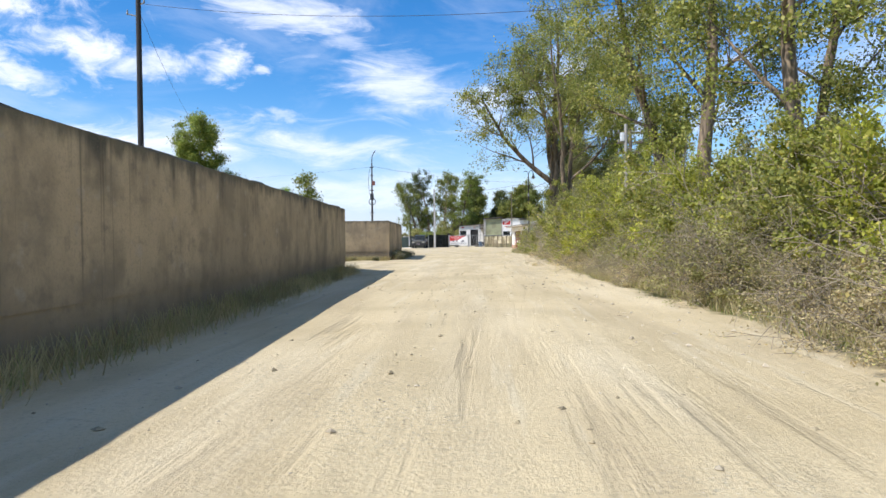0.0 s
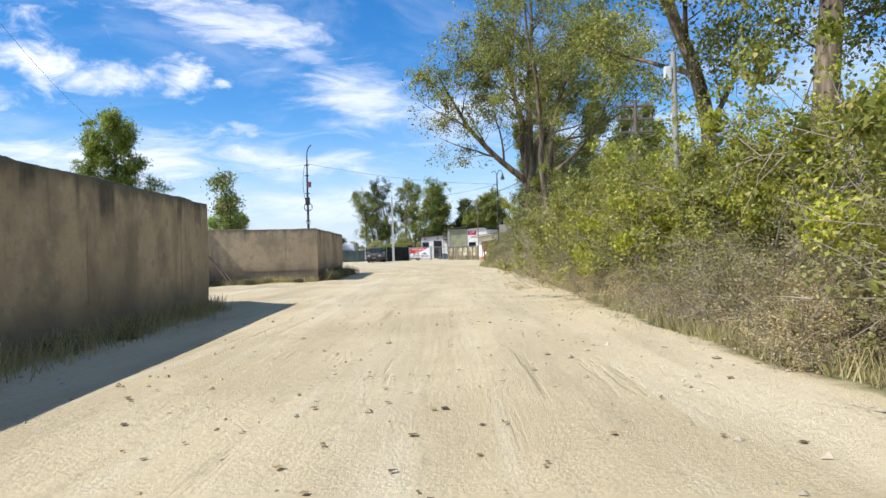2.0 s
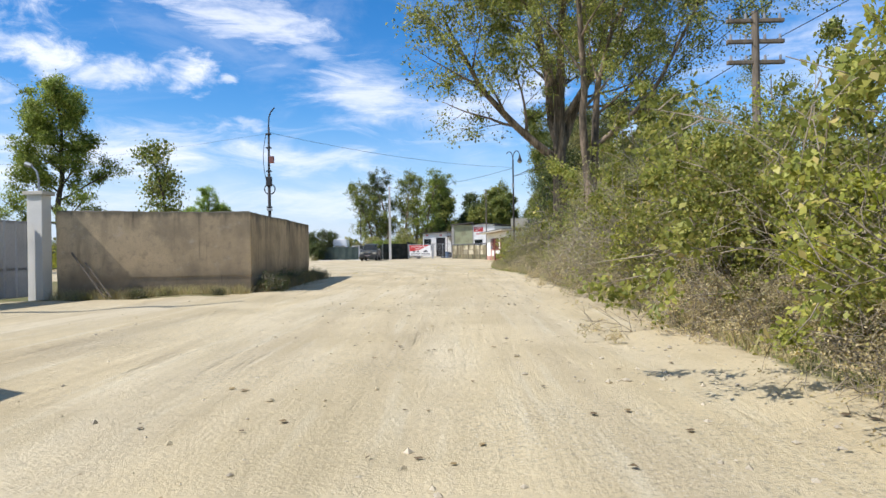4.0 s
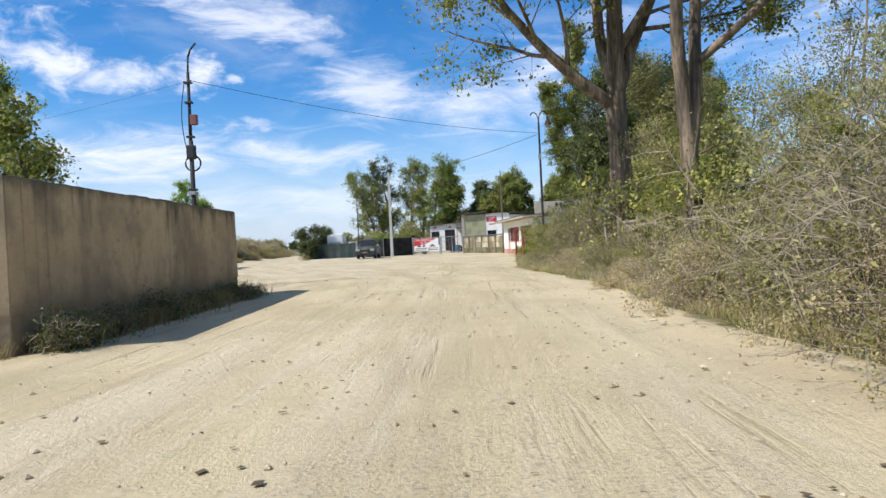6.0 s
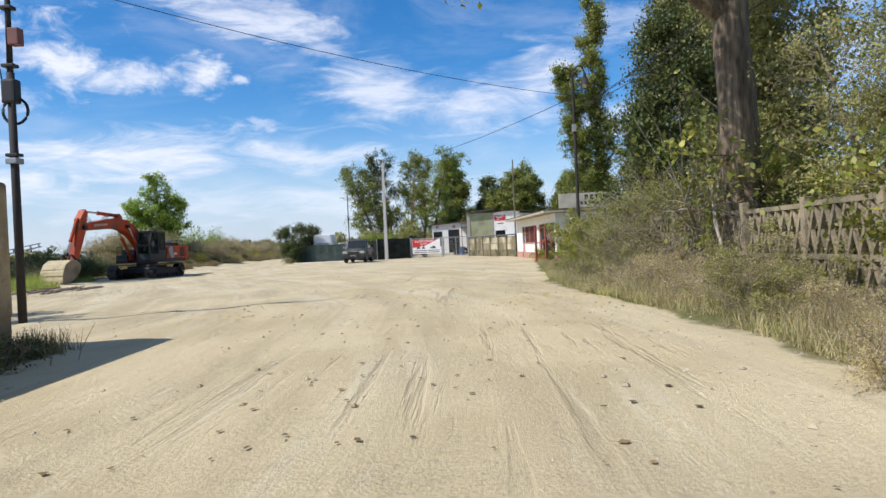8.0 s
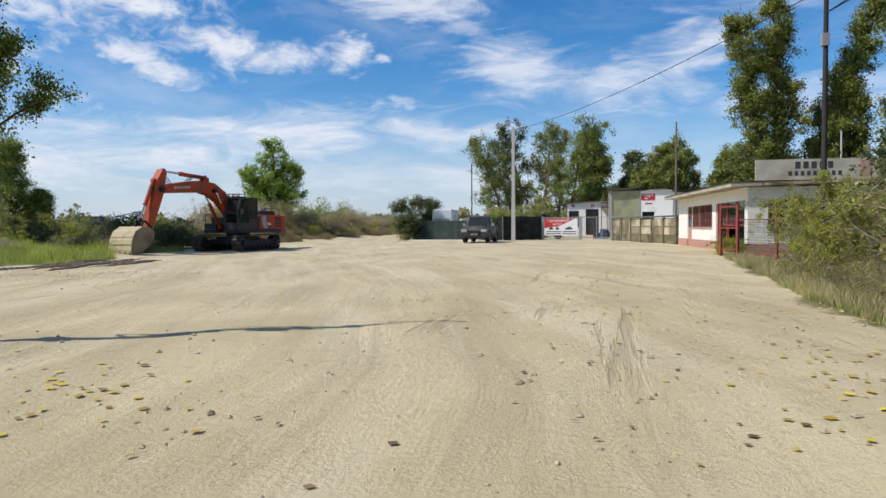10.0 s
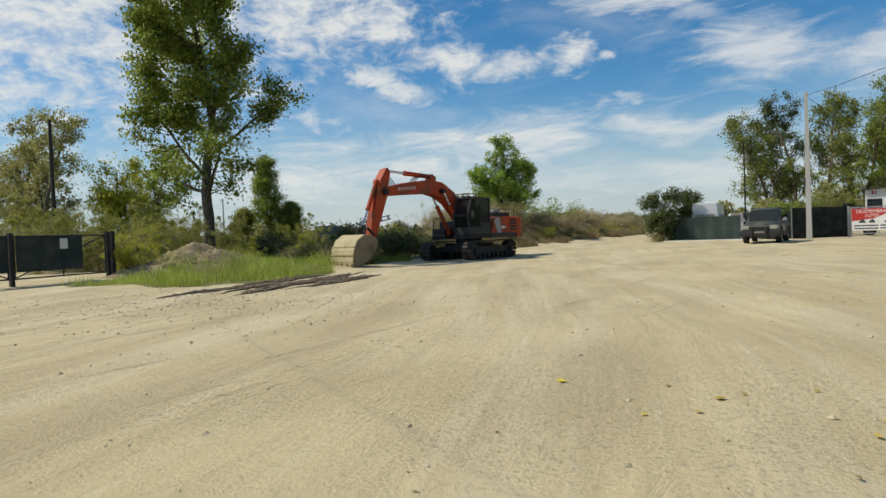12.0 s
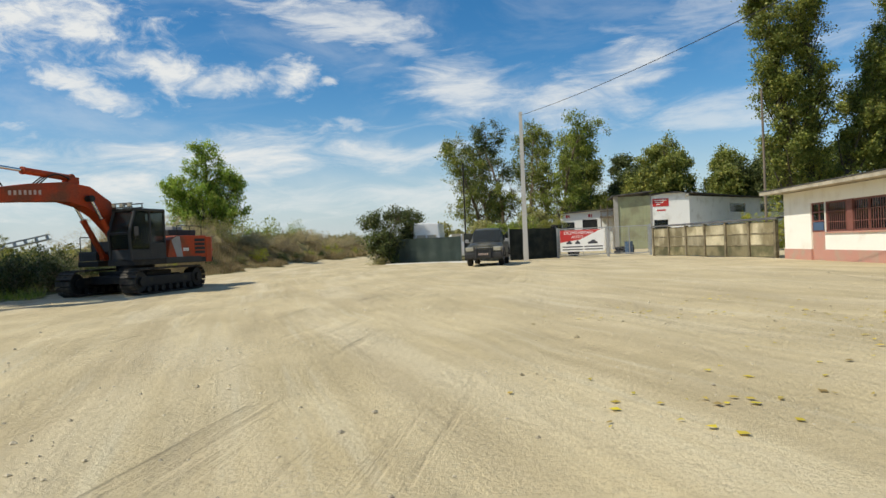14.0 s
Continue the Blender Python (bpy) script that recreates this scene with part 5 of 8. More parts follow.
def box_lamp(x, y):
    p = empty("street_lamp", pose(x, y, gz(x, y)), "thin concrete pole with a white lamp box in the bushes", "lamp")
    cylpart("shaft", CONCRETE, p, (0, 0, -0.2), (0, 0, 5.2), 0.075, 0.055)
    boxpart("lamp_head", WHITE_PAINT, p, -0.2, -0.07, 4.6, -0.06, 0.07, 4.9, "white lamp box", 0.03)


box_lamp(6.42, 25.4)


def goose_lamp(x, y):
    p = empty("street_lamp", pose(x, y, gz(x, y)) @ Matrix.Diagonal((1, 1, 1.08, 1)), "dark iron street lamp with a curled double arm", "lamp")
    bm = bmesh.new()
    cyl(bm, (0, 0, -0.2), (0, 0, 7.0), 0.075, 0.05)
    for s in (-1, 1):
        pts = [(s * (0.24 - 0.24 * math.cos(t)), 0, 7.0 + 0.42 * math.sin(t) + (0.2 if s > 0 else 0.1) * t / 3) for t in np.linspace(0, math.pi * (0.95 if s > 0 else 0.8), 10)]
        for a, b in zip(pts, pts[1:]):
            cyl(bm, a, b, 0.028, None, 6)
    part("shaft", bm, POLE_DARK, p)
    bm = bmesh.new()
    cyl(bm, (0.49, 0, 7.25), (0.49, 0, 7.05), 0.06, 0.06, 12)
    cyl(bm, (0.49, 0, 6.82), (0.49, 0, 7.07), 0.2, 0.08, 16)
    head = part("shade", bm, POLE_DARK, p, "dark bell-shaped lamp shade")
    cylpart("lamp_glass", LAMP_GLASS, head, (0.49, 0, 6.72), (0.49, 0, 6.83), 0.1, 0.15)
    boxpart("meter_box", GREY_PAINT, p, -0.1, -0.09, 5.1, 0.06, 0.07, 5.38, "pale box on the pole")


goose_lamp(5.95, 68.2)


def cable(a, b, sag, r=0.009, label="black overhead cable"):
    t = np.linspace(0, 1, 24)
    P = np.outer(1 - t, a) + np.outer(t, b)
    P[:, 2] -= sag * 4 * t * (1 - t)
    tagged(wire("overhead_cable", P, r, CABLE), label + " slung between two poles", "cable", "overhead cables")


cable((-7.8, 55.2, 7.3), (-59.5, 82, 11.0), 1.3, 0.0045)
cable((-7.8, 55.2, 7.35), (5.95, 68.2, 6.95), 0.35)
cable((5.95, 68.2, 6.9), (-6.32, 103, 9.0), 0.5, 0.013)
cable((-6.32, 103, 8.9), (3.0, 128.2, 5.6), 0.6)
for dx, z in ((-0.65, 7.2), (-0.2, 7.2), (0.65, 6.65)):
    cable((5.95, 68.2, 6.3), (9.7 + dx, 39.4, z), 0.5, 0.011)
    cable((9.7 + dx, 39.4, z), (9.9 + dx, 2.0, 7.6), 0.8, 0.011)
cable((-14.45, 31.4, 12.3), (6.25, 24.1, 8.9), 0.5, 0.009)
cable((-14.45, 31.4, 12.0), (-30, 75, 13.0), 1.2, 0.009)


# ---------- lattice fence on the right ----------
def lattice_fence():
    f = empty("lattice_fence", pose(6.95, 36, -0.28), "old concrete lattice fence half buried in brambles", "fence")
    n, step = 16, 2.1
    pb = bmesh.new()
    box(pb, -0.07, -0.07, -0.2, 0.07, 0.07, 2.05, None, 0.015)
    post_mesh = bpy.data.meshes.new("post")
    pb.to_mesh(post_mesh)
    pb.free()
    post_mesh.materials.append(LATTICE)
    bm = bmesh.new()
    y0, y1 = 0.07, step - 0.07
    for z in (0.25, 1.05, 1.88):
        box(bm, -0.035, y0, z, 0.035, y1, z + 0.08)
    for z0, z1 in ((0.33, 1.05), (1.13, 1.88)):
        k = 7
        w = (y1 - y0) / k
        for i in range(k):
            for s in (0, 1):
                a, b = (y0 + w * i, y0 + w * (i + 1)) if s else (y0 + w * (i + 1), y0 + w * i)
                d = Vector((0, b - a, z1 - z0))
                m = Matrix.Translation((0, (a + b) / 2, (z0 + z1) / 2)) @ Matrix.Rotation(-math.atan2(b - a, z1 - z0), 4, "X")
                box(bm, -0.025 + 0.012 * s, -0.03, -d.length / 2, 0.025 + 0.012 * s, 0.03, d.length / 2, m)
    panel_mesh = bpy.data.meshes.new("lattice_panel")
    bm.to_mesh(panel_mesh)
    bm.free()
    panel_mesh.materials.append(LATTICE)
    rng = np.random.default_rng(4)
    for i in range(n + 1):
        for nm, me in (("post", post_mesh), ("lattice_panel", panel_mesh)):
            if nm == "lattice_panel" and i == n:
                continue
            ob = new(nm, me)
            ob.parent = f
            ob.matrix_basis = pose(0.02 * rng.normal(), step * i, 0.03 * rng.normal(), 0, 1.5 * rng.normal(), 0)


lattice_fence()


# ---------- low shop ----------
def shop():
    m = Matrix.Translation((5.3, 93.0, 0)) @ Matrix.Rotation(math.atan2(-0.995, 0.1), 4, "Z")
    s = empty("shop_building", m, "low cream-white flat-roofed building with barred brown windows and red plinth", "building")
    L, D, H, T = 13.1, 7.0, 2.78, 0.25
    holes = [(2.3, 3.35, 0.05, 2.25), (3.4, 7.6, 1.1, 2.25), (8.3, 12.7, 0.35, 2.3)]
    # front wall in piers, sills and lintel; openings go through
    bm = bmesh.new()
    xs = [0.0] + [v for h in holes for v in h[:2]] + [L]
    for a, b in zip(xs[::2], xs[1::2]):
        box(bm, a, 0, 0.42, b, T, 2.25)
    box(bm, 0, 0, 2.25, L, T, H)
    for a, b, z0, _ in holes[1:2]:
        box(bm, a, 0, 0.42, b, T, z0)
    box(bm, 0, T, -0.2, T, D, H)
    # the end wall has one wide window
    box(bm, L - T, T, 0.42, L, 0.8, H)
    box(bm, L - T, 0.8, 0.42, L, 5.6, 0.95)
    box(bm, L - T, 0.8, 2.25, L, 5.6, H)
    box(bm, L - T, 5.6, 0.42, L, D, H)
    box(bm, T, D - T, -0.2, L - T, D, H)
    part("wall", bm, CREAM_WALL, s)
    for a, b in ((0, holes[0][0]), (holes[0][1], holes[2][0]), (holes[2][1], L + 0.02)):
        boxpart("plinth", RED_WALL, s, a - (0.02 if a == 0 else 0), -0.025, -0.2, b, T, 0.42, "faded red painted plinth", 0)
    boxpart("plinth", RED_WALL, s, L - T, T, -0.2, L + 0.02, D, 0.42, "faded red painted plinth", 0)
    boxpart("end_pane", GLASS, s, L - 0.13, 0.85, 0.98, L - 0.12, 5.55, 2.23, "wide dark window glass", 0)
    bm = bmesh.new()
    for y in (0.8, 2.35, 3.95, 5.52):
        box(bm, L - 0.16, y, 0.95, L - 0.08, y + 0.08, 2.25)
    part("end_frame", bm, BROWN_FRAME, s, "brown painted window frame")
    boxpart("floor_slab", CONCRETE, s, 0.26, 0.26, -0.1, L - 0.26, D - 0.26, 0.04, bevel=0)
    bm = bmesh.new()
    prism(bm, [(-0.75, H), (D + 0.4, H + 0.25), (D + 0.4, H + 0.43), (-0.75, H + 0.16)], -0.65, L + 0.3, "x", None, 0.02)
    roof = part("roof", bm, OLD_CREAM, s, "thin projecting cream roof slab")
    bm = bmesh.new()
    prism(bm, [(-0.78, H + 0.164), (D + 0.4, H + 0.434), (D + 0.4, H + 0.46), (-0.78, H + 0.19)], -0.68, L + 0.32, "x")
    part("roof_felt", bm, TARP, roof)
    # windows
    for a, b, z0, z1 in holes[1:2]:
        w = new("window")
        w.parent, w.empty_display_size = s, 0.2
        bm = bmesh.new()
        for z in (z0, z1 - 0.07):
            box(bm, a, 0.04, z, b, 0.12, z + 0.07)
        n = max(1, round((b - a) / 1.2))
        for i in range(n + 1):
            x = a + (b - a - 0.08) * i / n
            box(bm, x, 0.04, z0, x + 0.08, 0.12, z1)
        if n > 1:
            box(bm, a + (b - a) * 0.36, 0.0, z0, a + (b - a) * 0.36 + 0.35, 0.12, z1)
        part("window_frame", bm, BROWN_FRAME, w, "brown painted window frame")
        boxpart("pane", GLASS, w, a + 0.05, 0.085, z0 + 0.05, b - 0.05, 0.092, z1 - 0.05, bevel=0)
        bm = bmesh.new()
        x = a + 0.12
        while x < b - 0.1:
            cyl(bm, (x, 0.02, z0 + 0.03), (x, 0.02, z1 - 0.03), 0.011, None, 5)
            x += 0.14
        for z in (z0 + 0.35, z0 + 0.75):
            box(bm, a + 0.05, 0.01, z, b - 0.05, 0.03, z + 0.02)
        part("window_bars", bm, BROWN_FRAME, w, "brown iron window bars")
        boxpart("window_sill", RED_WALL, w, a - 0.03, -0.06, z0 - 0.06, b + 0.03, 0.1, z0, bevel=0.01)
    # door with a pane above
    a, b, z0, z1 = holes[0]
    d = new("door")
    d.parent, d.empty_display_size = s, 0.2
    bm = bmesh.new()
    box(bm, a, 0.06, 0.0, b, 0.11, 1.1, None, 0.01)
    part("door_leaf", bm, RED_WALL, d, "faded pink door leaf")
    boxpart("pane", GLASS, d, a + 0.06, 0.08, 1.12, b - 0.06, 0.088, z1, bevel=0)
    bm = bmesh.new()
    for z in (1.1, 1.5, 1.85, z1 - 0.06):
        box(bm, a, 0.05, z, b, 0.12, z + 0.05)
    for x in (a, (a + b) / 2, b - 0.06):
        box(bm, x, 0.05, 1.1, x + 0.06, 0.12, z1)
    part("door_frame", bm, BROWN_FRAME, d)
    boxpart("blue_board", BLUE_PAINT, d, a + 0.1, 0.04, 1.16, b - 0.15, 0.05, 1.48, "small blue board", 0)
    # recessed porch with red posts
    a, b, z0, z1 = holes[2]
    bm = bmesh.new()
    for x in (a + 0.1, a + 1.6, a + 3.0, b - 0.2):
        box(bm, x, 0.05, 0.04, x + 0.1, 0.15, z1)
    box(bm, a, 0.05, 1.15, b, 0.13, 1.23)
    part("porch_frame", bm, RUST_RED, s, "red painted porch frame")
    boxpart("porch_screen", GLASS, s, a + 0.05, 0.09, 1.25, b - 0.05, 0.1, z1, bevel=0)
    # inside: an added near-black sheet, painted as the dimness of the room
    boxpart("unlit_room_sheet", DARK_ROOM, s, 0.3, 3.0, 0.05, L - 0.3, 3.1, H - 0.02, bevel=0)
    return s


shop()


def roof_board():
    b = empty("sign_board", pose(6.75, 79.35, 2.95, 0, 0, 4), "weathered cream sign board with dark lettering standing on the roof edge", "sign")
    boxpart("board", BOARD_BEIGE, b, 0, -0.03, 0.05, 4.7, 0.03, 0.88, bevel=0.01)
    for x in (0.3, 2.3, 4.4):
        boxpart("strut", OLD_WOOD, b, x, 0.03, -0.12, x + 0.06, 0.09, 0.85, bevel=0)
    for n, x0, z, w, h in ((5, 1.5, 0.5, 0.2, 0.28), (9, 1.25, 0.22, 0.13, 0.18)):
        for k in range(n):
            boxpart("lettering", SIGN_DARK, b, x0 + (w + 0.1) * k, -0.036, z, x0 + (w + 0.1) * k + w, -0.031, z + h, bevel=0)
    boxpart("patch", RED_WALL, b, 3.9, -0.036, 0.15, 4.3, -0.031, 0.8, "faded reddish patch", 0)


roof_board()


def red_gate():
    g = empty("red_gate", pose(5.15, 77.4, gz(5.15, 77.4), 0, 0, -62), "half-open red steel mesh gate between red posts", "gate")
    for x in (0, 0.95, 2.9, 4.8):
        boxpart("post", RUST_RED, g, x - 0.045, -0.045, -0.15, x + 0.045, 0.045, 1.95 if x < 1 else 1.6, "rust-red square post", 0.008)
    bm = bmesh.new()
    for z in (0.25, 1.05, 1.85):
        box(bm, 0.05, -0.02, z, 0.9, 0.02, z + 0.05)
    part("gate_frame", bm, RUST_RED, g)
    bm = bmesh.new()
    for k in range(56):
        cyl(bm, (0.95 + 0.068 * k, 0, 0.1), (0.95 + 0.068 * k, 0, 1.35), 0.005, None, 4)
    for k in range(15):
        cyl(bm, (0.95, 0, 0.1 + 0.09 * k), (4.8, 0, 0.1 + 0.09 * k), 0.005, None, 4)
    part("mesh", bm, DARK_STEEL, g)
    for z in (0.1, 1.35):
        boxpart("rail", RUST_RED, g, 1.0, -0.02, z, 4.76, 0.02, z + 0.04, bevel=0)
    return g


red_gate()


# ---------- concrete panel fence ----------
def panel_fence():
    a, b = Vector((1.55, 104.6, 0)), Vector((5.3, 94.1, 0))
    d = b - a
    f = empty("panel_fence", Matrix.Translation(a) @ Matrix.Rotation(math.atan2(d.y, d.x), 4, "Z"), "stained beige concrete panel fence under a sagging dark felt strip", "fence")
    n = 6
    step = d.length / n
    for i in range(n + 1):
        boxpart("post", STAINED_POST, f, step * i - 0.07, -0.1, -0.2, step * i + 0.07, 0.08, 1.72, bevel=0.015)
    for i in range(n):
        for k in range(3):
            boxpart("panel", BLOCK_FENCE if k else MOSS_PANEL, f, step * i + 0.072, -0.03, 0.03 + 0.55 * k, step * (i + 1) - 0.072, 0.03, 0.555 + 0.55 * k, bevel=0.018)
    for z in (0.545, 1.095):
        for i in range(n):
            boxpart("rail", STAINED_POST, f, step * i + 0.072, -0.055, z, step * (i + 1) - 0.072, -0.032, z + 0.05, bevel=0)
    bm = bmesh.new()
    prism(bm, [(-0.14, 1.73), (0.35, 1.8), (0.35, 1.86), (-0.14, 1.79)], -0.1, d.length + 0.25, "x", None, 0.015)
    part("cover_strip", bm, TARP, f, "sagging dark felt strip")


panel_fence()


# ---------- mesh gate with banner ----------
def text_mesh(body, size, depth=0.003):
    c = bpy.data.curves.new("words", "FONT")
    c.body, c.size, c.extrude, c.align_x, c.align_y = body, size, depth, "CENTER", "CENTER"
    ob = bpy.data.objects.new("words", c)
    me = bpy.data.meshes.new_from_object(ob)
    bpy.data.objects.remove(ob)
    return me


def mesh_gate():
    g = empty("mesh_gate", pose(-4.33, 107.0, gz(-4.3, 107), 0, 0, -12), "grey steel mesh gate across the scrapyard entrance", "gate")
    xs = (0, 3.3, 5.95)
    for x in xs:
        boxpart("post", GALV, g, x - 0.07, -0.07, -0.2, x + 0.07, 0.07, 2.02, bevel=0.01)
    for a, b in zip(xs, xs[1:]):
        bm = bmesh.new()
        for z in (0.18, 1.9):
            box(bm, a + 0.08, -0.03, z, b - 0.08, 0.03, z + 0.06)
        for x in (a + 0.1, (a + b) / 2, b - 0.14):
            box(bm, x, -0.03, 0.18, x + 0.05, 0.03, 1.95)
        leaf = part("gate_leaf", bm, GALV, g)
        bm = bmesh.new()
        k = a + 0.2
        while k < b - 0.1:
            cyl(bm, (k, 0, 0.2), (k, 0, 1.92), 0.004, None, 4)
            k += 0.15
        for z in np.arange(0.3, 1.9, 0.15):
            cyl(bm, (a + 0.1, 0, z), (b - 0.1, 0, z), 0.004, None, 4)
        part("wire_mesh", bm, GALV, leaf)
    ban = empty("banner", pose(-4.33, 107.0, gz(-4.3, 107), 0, 0, -12) @ Matrix.Translation((1.62, -0.06, 1.12)), "red and white printed banner tied to the mesh gate", "banner")
    boxpart("cloth", SIGN_WHITE, ban, -1.45, -0.006, -0.72, 1.45, 0.006, 0.72, bevel=0)
    bm = bmesh.new()
    prism(bm, [(-1.44, 0.71), (1.25, 0.71), (-0.1, 0.08), (-1.44, -0.1)], -0.011, -0.007, "y")
    part("red_field", bm, SIGN_RED, ban, "red printed field")
    for body, size, x, z in (("DEZMEMBRARI", 0.29, -0.22, 0.52), ("AUTO", 0.28, -0.3, 0.24)):
        ob = mesh_part("words", text_mesh(body, size), SIGN_WHITE, ban, "white printed words")
        ob.matrix_basis = Matrix.Translation((x, -0.016, z)) @ pose(0, 0, 0, 90, 0, 0)
    for x0, x1, z0, z1 in ((-1.3, 0.05, -0.44, -0.36), (0.15, 1.35, -0.44, -0.36), (-1.3, 0.05, -0.62, -0.54), (0.15, 1.35, -0.62, -0.54)):
        boxpart("print_bar", SIGN_DARK, ban, x0, -0.011, z0, x1, -0.007, z1, bevel=0)
    for x, s in ((-0.85, 0.6), (-0.3, 0.5), (0.7, 1.0)):
        bm = bmesh.new()
        prism(bm, [(x - 0.32 * s, -0.22), (x - 0.3 * s, -0.1), (x - 0.14 * s, -0.07), (x - 0.06 * s, 0.03), (x + 0.14 * s, 0.03), (x + 0.22 * s, -0.08), (x + 0.32 * s, -0.11), (x + 0.33 * s, -0.22)], -0.011, -0.007, "y")
        part("car_print", bm, SIGN_DARK, ban)


mesh_gate()


# ---------- netting fences ----------
def net_fence(a, b, h, mat, label):
    a, b = Vector((*a, 0)), Vector((*b, 0))
    d = b - a
    f = empty("net_fence", Matrix.Translation(a) @ Matrix.Rotation(math.atan2(d.y, d.x), 4, "Z"), label, "fence")
    n = max(2, round(d.length / 2.2))
    for i in range(n + 1):
        x = d.length * i / n
        cylpart("post", GALV, f, (x, 0.05, -0.2), (x, 0.05, h + 0.05), 0.03)
    bm = bmesh.new()
    k = 40
    rows = []
    for i in range(k + 1):
        x = d.length * i / k
        y = 0.03 * math.sin(i * 0.9) - 0.01
        rows.append([bm.verts.new((x, y + dy, z)) for dy, z in ((0, 0.02), (0.02, h * 0.5), (0, h - 0.03 * abs(math.sin(i * math.pi * n / k))))])
    for p, q in zip(rows, rows[1:]):
        for j in range(2):
            bm.faces.new((p[j], q[j], q[j + 1], p[j + 1]))
    bmesh.ops.solidify(bm, geom=bm.faces[:], thickness=0.008)
    part("net", bm, mat, f)


def apron():
    bm = bmesh.new()
    prism(bm, [(-16.0, 107.0), (-10.7, 105.8), (-9.4, 105.2), (-9.2, 102.9), (-12.6, 103.9), (-15.9, 105.3)], -0.1, 0.05, "z", None, 0.015)
    for v in bm.verts:
        v.co.z += gz(v.co.x, v.co.y)
    tagged(part("concrete_apron", bm, PALE_CONCRETE), "pale concrete apron before the green mesh fence", "slab", kind="structure")


apron()
net_fence((-16.1, 107.2), (-10.8, 106.0), 1.75, NET_GREEN, "green shade-net fence on steel posts")
net_fence((-7.4, 104.6), (-4.4, 107.0), 2.05, NET_BLACK, "dark shade-net fence beside the pole")
net_fence((-10.6, 106.2), (-7.5, 104.9), 1.9, NET_BLACK, "dark shade-net fence behind the parked car")


# ---------- sheds in the scrapyard ----------
def shed_low():
    s = empty("shed", pose(-3.7, 135, 0), "white plastered shed with dark openings and a lean-to roof", "building")
    L, D, T = 5.6, 7.0, 0.2
    holes = [(0.15, 1.45, 1.0, 3.1), (2.3, 3.9, 0.0, 3.3)]
    bm = bmesh.new()
    xs = [0] + [v for h in holes for v in h[:2]] + [L]
    for a, b in zip(xs[::2], xs[1::2]):
        box(bm, a, 0, -0.2, b, T, 3.3)
    box(bm, holes[0][0], 0, -0.2, holes[0][1], T, 1.0)
    box(bm, holes[0][0], 0, 3.1, holes[0][1], T, 3.3)
    prism(bm, [(0, 3.3), (L, 3.3), (L, 4.35), (0, 4.0)], 0, T, "y")
    box(bm, 0, T, -0.2, T, D, 4.0)
    box(bm, L - T, T, -0.2, L, D, 4.2)
    box(bm, T, D - T, -0.2, L - T, D, 4.0)
    part("wall", bm, WHITE_WALL, s)
    bm = bmesh.new()
    prism(bm, [(-0.3, 4.0), (L + 0.2, 4.38), (L + 0.2, 4.48), (-0.3, 4.1)], -0.35, D + 0.2, "y", None, 0.01)
    part("roof", bm, TARP, s, "thin dark sheet roof")
    boxpart("door_leaf", DARK_STEEL, s, 2.35, 0.08, 0.0, 3.85, 0.13, 3.28, "dark steel door", 0)
    boxpart("pane", GLASS, s, 0.17, 0.1, 1.02, 1.43, 0.11, 3.08, bevel=0)
    # added near-black sheet, so that the openings look unlit
    boxpart("unlit_room_sheet", DARK_ROOM, s, 0.25, 2.0, 0, L - 0.25, 2.1, 3.9, bevel=0)
    for x in (0.55, 2.95):
        boxpart("lettering", RED_PAINT, s, x, -0.012, 3.55, x + 0.18, -0.004, 3.9, bevel=0)
        boxpart("lettering", RED_PAINT, s, x + 0.26, -0.012, 3.55, x + 0.38, -0.004, 3.9, bevel=0)


shed_low()


